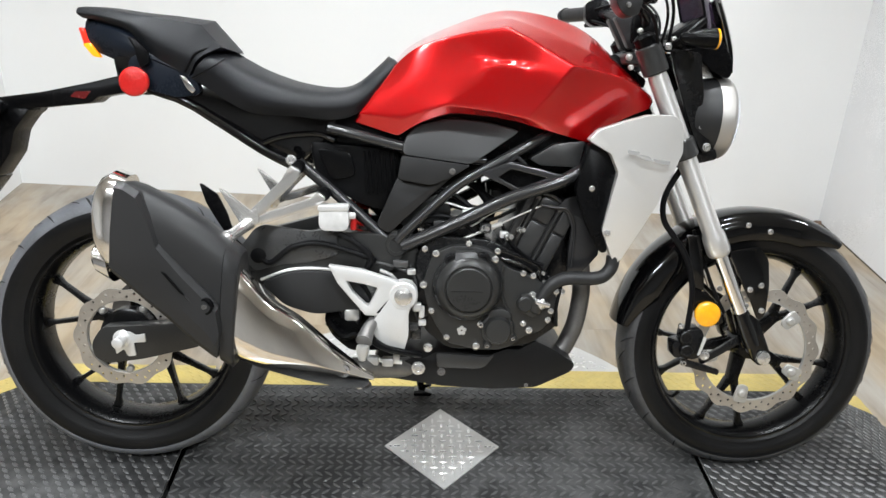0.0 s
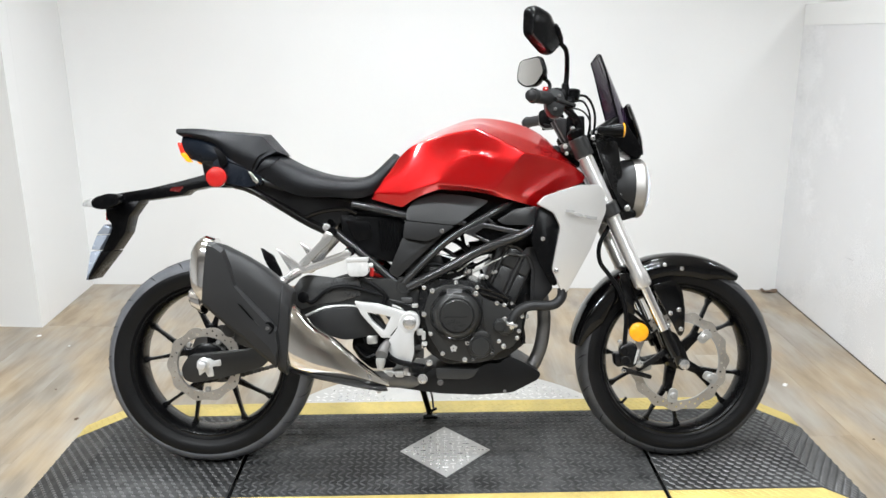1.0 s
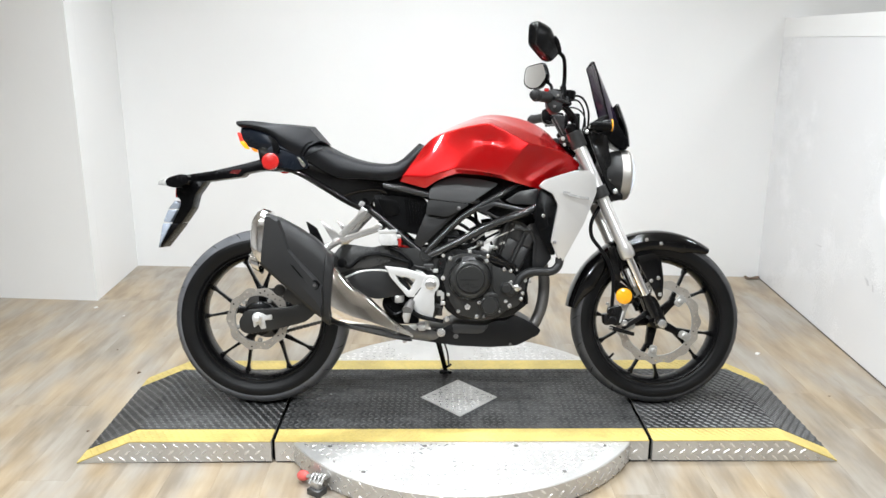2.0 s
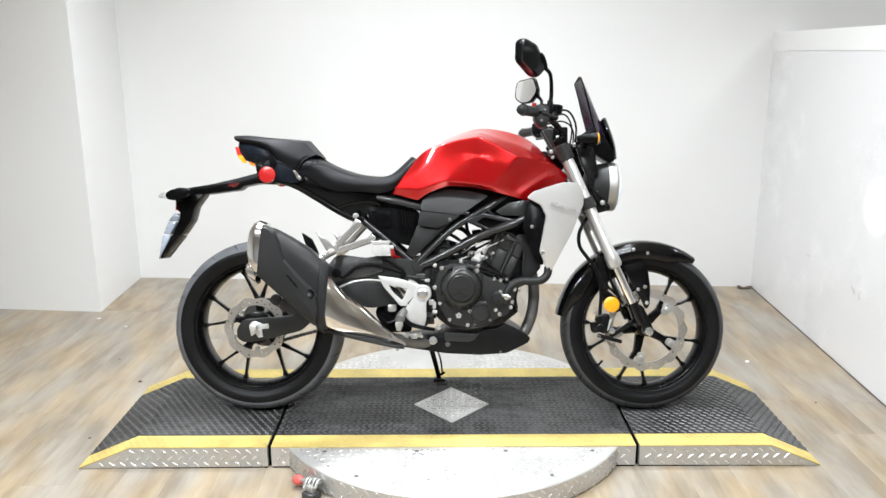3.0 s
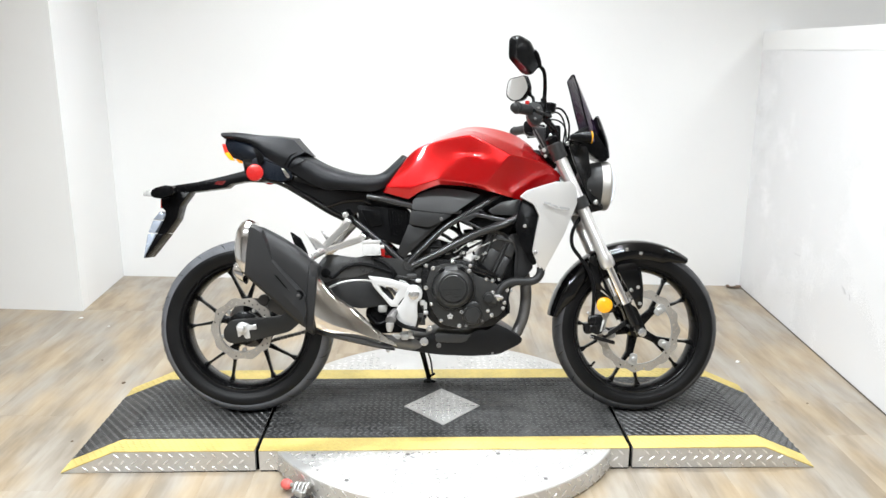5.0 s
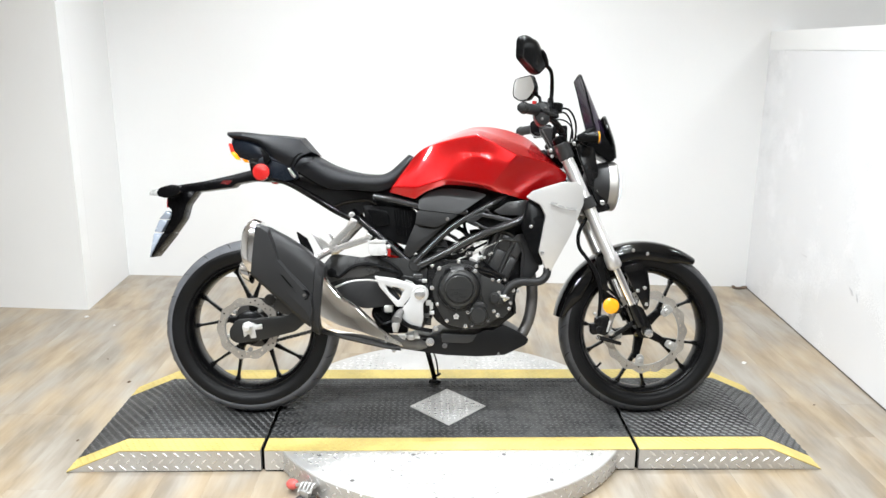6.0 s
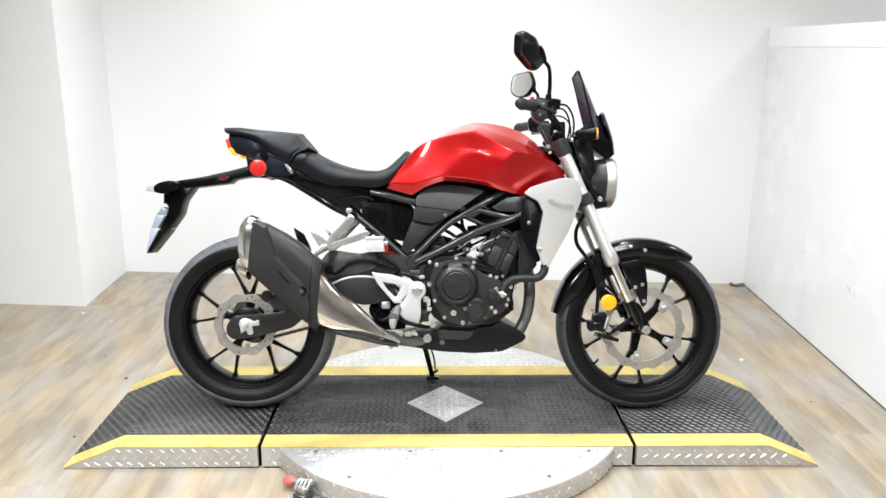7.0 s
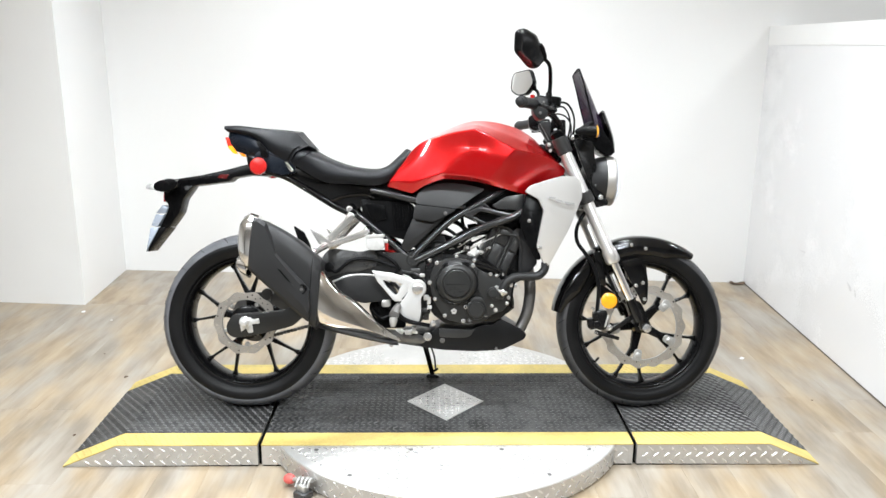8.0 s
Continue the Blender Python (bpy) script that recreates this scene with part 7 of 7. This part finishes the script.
for s in (-1, 1):
    pb = None
    for name, poly in (("upper_arm", [(-0.420, 0.572), (-0.404, 0.596), (-0.347, 0.654), (-0.330, 0.684), (-0.309, 0.672), (-0.316, 0.655), (-0.371, 0.599), (-0.392, 0.571)]),
                       ("lower_arm", [(-0.412, 0.566), (-0.383, 0.587), (-0.290, 0.618), (-0.275, 0.632), (-0.258, 0.618), (-0.280, 0.601), (-0.383, 0.566)])):
        bm = bmesh.new()
        prism(bm, rounded(poly, 0.006), s * 0.150 - 0.009, s * 0.150 + 0.009, 0.005, 2)
        for v in bm.verts:
            v.co.y += s * max(0.0, -0.330 - v.co.x) * 0.35
        if pb is None:
            pb = part("pillion_bracket", bm, "bracket", bike, "bright pillion footrest bracket")
        else:
            part(name, bm, "bracket", pb)
    for x, z in ((-0.320, 0.676), (-0.267, 0.624)):
        bm = bmesh.new()
        spin(bm, (x, s * 0.100, z), (0, s, 0), [(0, 0.014), (0.040, 0.014), (0.044, 0.012)], 18)
        part("bush", bm, "plastic", pb)
    bm = bmesh.new()
    prism(bm, rounded([(-0.463, 0.638), (-0.450, 0.632), (-0.403, 0.595), (-0.390, 0.600), (-0.386, 0.574), (-0.407, 0.555), (-0.424, 0.573)], 0.003), s * 0.188 - 0.005, s * 0.188 + 0.005, 0.003)
    part("bracket_blade", bm, "bracket", pb)
    bm = bmesh.new()
    spin(bm, (-0.404, s * 0.184, 0.572), (-0.040, s * 0.072, -0.028), [(0, 0.013), (0.03, 0.0115), (0.060, 0.012), (0.066, 0.0155), (0.076, 0.0155), (0.080, 0.011)], 20)
    peg = part("pillion_footrest", bm, "bracket", bike, "folded-out bright pillion footrest")
    bm = bmesh.new()
    d = V(-0.040, s * 0.072, -0.028).normalized()
    spin(bm, V(-0.404, s * 0.184, 0.572) + d * 0.080, d, [(-0.002, 0.007), (0.003, 0.007), (0.004, 0.003)], 14)
    part("peg_bolt", bm, "bolt", peg)
    bolts("bracket_bolt", [(-0.331, 0.692, 0.009)], s * 0.140, "bolt" if s < 0 else "pipe", pb, s)

# silencer
def silencer_loop(lo, hi, y, half, power=2.7, n=32):
    """A rounded-box loop from the lower to the upper edge."""
    lo, hi = Vector(lo), Vector(hi)
    mid, arm_ = (lo + hi) / 2, (hi - lo) / 2
    out = []
    for i in range(n):
        a = 2 * math.pi * i / n
        c, s = math.cos(a), math.sin(a)
        u = math.copysign(abs(c) ** (2 / power), c)
        w = math.copysign(abs(s) ** (2 / power), s)
        q = mid + arm_ * u
        out.append(V(q.x, y + half * w, q.y))
    return out


bm = bmesh.new()
secs = [((-0.640, 0.508), (-0.630, 0.664), -0.263, 0.046), ((-0.600, 0.472), (-0.580, 0.650), -0.264, 0.052),
        ((-0.543, 0.418), (-0.523, 0.620), -0.262, 0.053), ((-0.488, 0.366), (-0.468, 0.584), -0.256, 0.053), ((-0.431, 0.316), (-0.412, 0.534), -0.248, 0.052)]
skin(bm, [silencer_loop(*s, 3.4) for s in secs])
sil = part("silencer", bm, "shield", bike, "short black silencer with a heat shield", 40)
bm = bmesh.new()
skin(bm, [silencer_loop(*s, 3.6) for s in [((-0.447, 0.324), (-0.431, 0.547), -0.249, 0.0540), ((-0.444, 0.316), (-0.428, 0.547), -0.249, 0.0590), ((-0.423, 0.302), (-0.408, 0.530), -0.247, 0.0580), ((-0.419, 0.306), (-0.404, 0.524), -0.247, 0.0530)]])
part("shield_rim", bm, "shield", sil)
# the raised shield: its lower and upper edge from the end cap to its pointed foot
SHIELD = [((-0.630, 0.500), (-0.613, 0.662)), ((-0.625, 0.494), (-0.597, 0.659)), ((-0.616, 0.486), (-0.574, 0.644)), ((-0.589, 0.462), (-0.555, 0.600)), ((-0.567, 0.442), (-0.542, 0.554)),
          ((-0.528, 0.409), (-0.498, 0.502)), ((-0.495, 0.376), (-0.459, 0.460)), ((-0.470, 0.354), (-0.439, 0.434)), ((-0.452, 0.339), (-0.434, 0.394)), ((-0.444, 0.334), (-0.438, 0.362))]
loops = []
for lo_, hi_ in SHIELD:
    a, b = V(lo_[0], 0, lo_[1]), V(hi_[0], 0, hi_[1])
    wide = (b - a).length
    out = 0.0085 * min(1.0, wide / 0.05)
    base = -0.318 + 0.10 * max(0.0, a.x + 0.500)
    ch = min(0.010 / wide, 0.2)
    loops.append([a + V(0, base + 0.02, 0), a + V(0, base + 0.002, 0), a.lerp(b, ch) + V(0, base - out * 0.8, 0), a.lerp(b, 0.42) + V(0, base - out * 1.5, 0), a.lerp(b, 1 - ch) + V(0, base - out, 0), b + V(0, base + 0.006, 0), b + V(0, base + 0.02, 0)])
bm = bmesh.new()
skin(bm, loops)
part("heat_shield", bm, "shield", sil, "raised charcoal heat shield", 18)
bm = bmesh.new()
prism(bm, [(-0.536, 0.503), (-0.527, 0.499), (-0.494, 0.459), (-0.503, 0.464)], -0.3315, -0.322, 0.0004, 1)
part("shield_slot", bm, "dark", sil)
bm = bmesh.new()
tube(bm, [(-0.495, -0.3285, 0.458), (-0.481, -0.326, 0.438), (-0.478, -0.324, 0.416)], 0.0022, 6)
part("shield_bead", bm, "shield", sil)
bm = bmesh.new()
spin(bm, (-0.462, -0.318, 0.437), (0, -1, 0), [(0, 0.017), (0.008, 0.016), (0.0085, 0.012), (0.005, 0.011), (0.005, 0.003)], 20)
cup = part("shield_bolt", bm, "plastic", sil)
bolts("bolt_head", [(-0.462, 0.437, 0.005)], -0.3245, "pipe", cup)
bm = bmesh.new()
skin(bm, [silencer_loop(*s, 3.2) for s in [((-0.616, 0.483), (-0.602, 0.668), -0.264, 0.0540), ((-0.638, 0.498), (-0.627, 0.677), -0.264, 0.0560), ((-0.650, 0.509), (-0.645, 0.668), -0.264, 0.0545), ((-0.661, 0.527), (-0.659, 0.648), -0.262, 0.048), ((-0.667, 0.550), (-0.666, 0.619), -0.262, 0.036)]])
part("end_cap", bm, "chrome", sil, "polished end cap", 40)
bm = bmesh.new()
skin(bm, [silencer_loop(*s, 2.6) for s in [((-0.637, 0.468), (-0.649, 0.534), -0.262, 0.040), ((-0.664, 0.486), (-0.669, 0.539), -0.262, 0.040), ((-0.671, 0.496), (-0.674, 0.534), -0.262, 0.032)]])
part("outlet", bm, "chrome", sil, "polished outlet under the end cap")
bm = bmesh.new()
CONE = [((-0.436, 0.340), (-0.424, 0.507), -0.248, 0.050), ((-0.403, 0.319), (-0.398, 0.483), -0.246, 0.050), ((-0.350, 0.302), (-0.352, 0.428), -0.238, 0.047), ((-0.300, 0.291), (-0.302, 0.393), -0.230, 0.041),
        ((-0.240, 0.278), (-0.242, 0.334), -0.216, 0.032), ((-0.190, 0.263), (-0.190, 0.288), -0.200, 0.020), ((-0.156, 0.252), (-0.158, 0.264), -0.190, 0.010)]
# a folded section: a lower face turned down, a tall face turned up, a rolled top
FOLD = [(-1.0, -0.3), (-0.97, -0.62), (-0.90, -0.78), (-0.62, -0.94), (-0.50, -0.985), (-0.40, -1.0), (0.55, -0.72), (0.72, -0.65), (0.86, -0.52), (0.95, -0.42), (1.0, 0.1), (0.9, 0.6), (0.0, 0.9), (-0.9, 0.7)]
loops = []
for lo_, hi_, y, half in CONE:
    a, b = Vector(lo_), Vector(hi_)
    ring = [V(*((a + b) / 2 + (b - a) / 2 * u).to_3d().xzy) + V(0, y + half * w, 0) for u, w in FOLD]
    loops.append(ring)
loops = [list(q) for q in zip(*[crm(list(c), 4) for c in zip(*loops)])]
skin(bm, loops)
part("silencer_cone", bm, "brushed", sil, "polished steel silencer cone", 40)
bm = bmesh.new()
skin(bm, [silencer_loop(*s, 2.4) for s in [((-0.432, 0.305), (-0.160, 0.243), -0.20, 0.045), ((-0.430, 0.317), (-0.165, 0.254), -0.215, 0.065)]])
part("cone_underside", bm, "shield", sil)
bm = bmesh.new()
spin(bm, (-0.216, -0.222, 0.283), (0, -1, 0), [(0, 0.014), (0.008, 0.013), (0.009, 0.008), (0.005, 0.007)], 18)
part("cone_bolt", bm, "chrome", sil)
bolts("cone_bolt", [(-0.185, 0.243, 0.006)], -0.205, "chrome", sil)
bm = bmesh.new()
tube(bm, [(-0.20, -0.18, 0.272), (-0.10, -0.11, 0.250), (0.05, -0.06, 0.240)], 0.022, 14)
part("link_pipe", bm, "pipe", bike)

# side stand
bm = bmesh.new()
tube(bm, [(-0.095, 0.105, 0.250), (-0.072, 0.170, 0.160), (-0.050, 0.243, 0.058)], (0.011, 0.009), 12)
prism(bm, rounded([(-0.072, 0.046), (-0.030, 0.046), (-0.022, 0.054), (-0.050, 0.062), (-0.072, 0.060)], 0.004), 0.228, 0.268, 0.003)
tube(bm, [(-0.050, 0.232, 0.070), (-0.030, 0.215, 0.085)], 0.005, 8)
stand = part("side_stand", bm, "gloss", bike, "black side stand, folded out")
bm = bmesh.new()
tube(bm, [(-0.075, 0.112, 0.235), (-0.045, 0.185, 0.145), (-0.038, 0.215, 0.085)], 0.0035, 8)
part("stand_spring", bm, "pipe", stand)

# beam of the lit headlight
beam = bpy.data.lights.new("headlight_beam", "SPOT")
beam.energy, beam.spot_size, beam.spot_blend, beam.shadow_soft_size, beam.color = 130, radians(11), 0.8, 0.03, (0.85, 0.93, 1.0)
spot = new("headlight_beam", beam)
tip = bike.matrix_world @ V(0.612, 0, 0.797)
spot.matrix_world = look(tip, (1.69, 0.385, 0.735))

# scuffs on the partition and a torn flake in the corner
run = (Vector(PR) - Vector(BR)).normalized()
partition = bpy.data.objects["wall_partition"]
for along, z, long_, tall, lean_ in ((0.742, 0.381, 0.085, 0.007, -4), (1.235, 0.356, 0.055, 0.020, 30), (1.290, 0.345, 0.040, 0.012, 62)):
    bm = bmesh.new()
    prism(bm, [(-long_ / 2, 0), (-long_ * 0.2, -tall * 0.4), (long_ * 0.3, -tall * 0.5), (long_ / 2, tall * 0.1), (long_ * 0.1, tall * 0.4)], 0, 0.0006, 0, 1)
    mark = part("scuff", bm, "scuff", partition)
    turn_ = Matrix(((run.x, run.y, 0, 0), (run.y, -run.x, 0, 0), (0, 0, 1, 0), (0, 0, 0, 1)))
    p = Vector(BR) + run * along
    mark.matrix_basis = Matrix.Translation((p.x - 0.0008, p.y, z)) @ turn_ @ Matrix.Rotation(radians(lean_), 4, "Y")
for x, y, turn_, k in ((1.725, 1.700, 20, 1.0), (1.690, 1.716, 75, 0.6)):
    flake = thing("vinyl_flake", pose(x, y, 0.0005, 0, 0, turn_), "torn brown vinyl flake on the floor by the partition", "debris", "torn flakes")
    bm = bmesh.new()
    prism(bm, [(-0.045 * k, -0.010 * k), (0.010 * k, -0.022 * k), (0.050 * k, -0.004 * k), (0.030 * k, 0.018 * k), (-0.010 * k, 0.010 * k), (-0.036 * k, 0.016 * k)], 0, 0.003, 0.0005, 1)
    for v in bm.verts:
        v.co = (v.co.x, v.co.z, v.co.y + 0.16 * abs(v.co.x))
    part("flake", bm, "flake", flake)

# ---- floor boards ----
BOARD_W, BOARD_L = 0.152, 1.22
board_mesh = None
rows = random.Random(4)
start = -4.27
for i in range(40):
    x = start + (i + 0.5) * (BOARD_W + 0.0003)
    if x > 1.86:
        break
    y = -4.55
    while y < 2.0:
        length = min(BOARD_L * (1 if y > -4.5 else 0.25 + 0.7 * rows.random()), 2.03 - y)
        if board_mesh is None:
            bm = bmesh.new()
            block(bm, -BOARD_W / 2, BOARD_W / 2, 0, BOARD_L - 0.0003, -0.006, 0, 0.0002, 1)
            plank = link("plank", bm, "wood", floor)
            board_mesh = plank.data
        else:
            plank = new("plank", board_mesh)
            plank.parent = floor
        plank.matrix_basis = pose(x, y, 0) @ Matrix.Diagonal((1, length / BOARD_L, 1, 1))
        y += length
# wide boards past the partition, out of sight
bm = bmesh.new()
block(bm, 1.87, 3.6, -4.6, 1.7, -0.006, 0, 0.0008, 1)
link("plank", bm, "wood", floor)
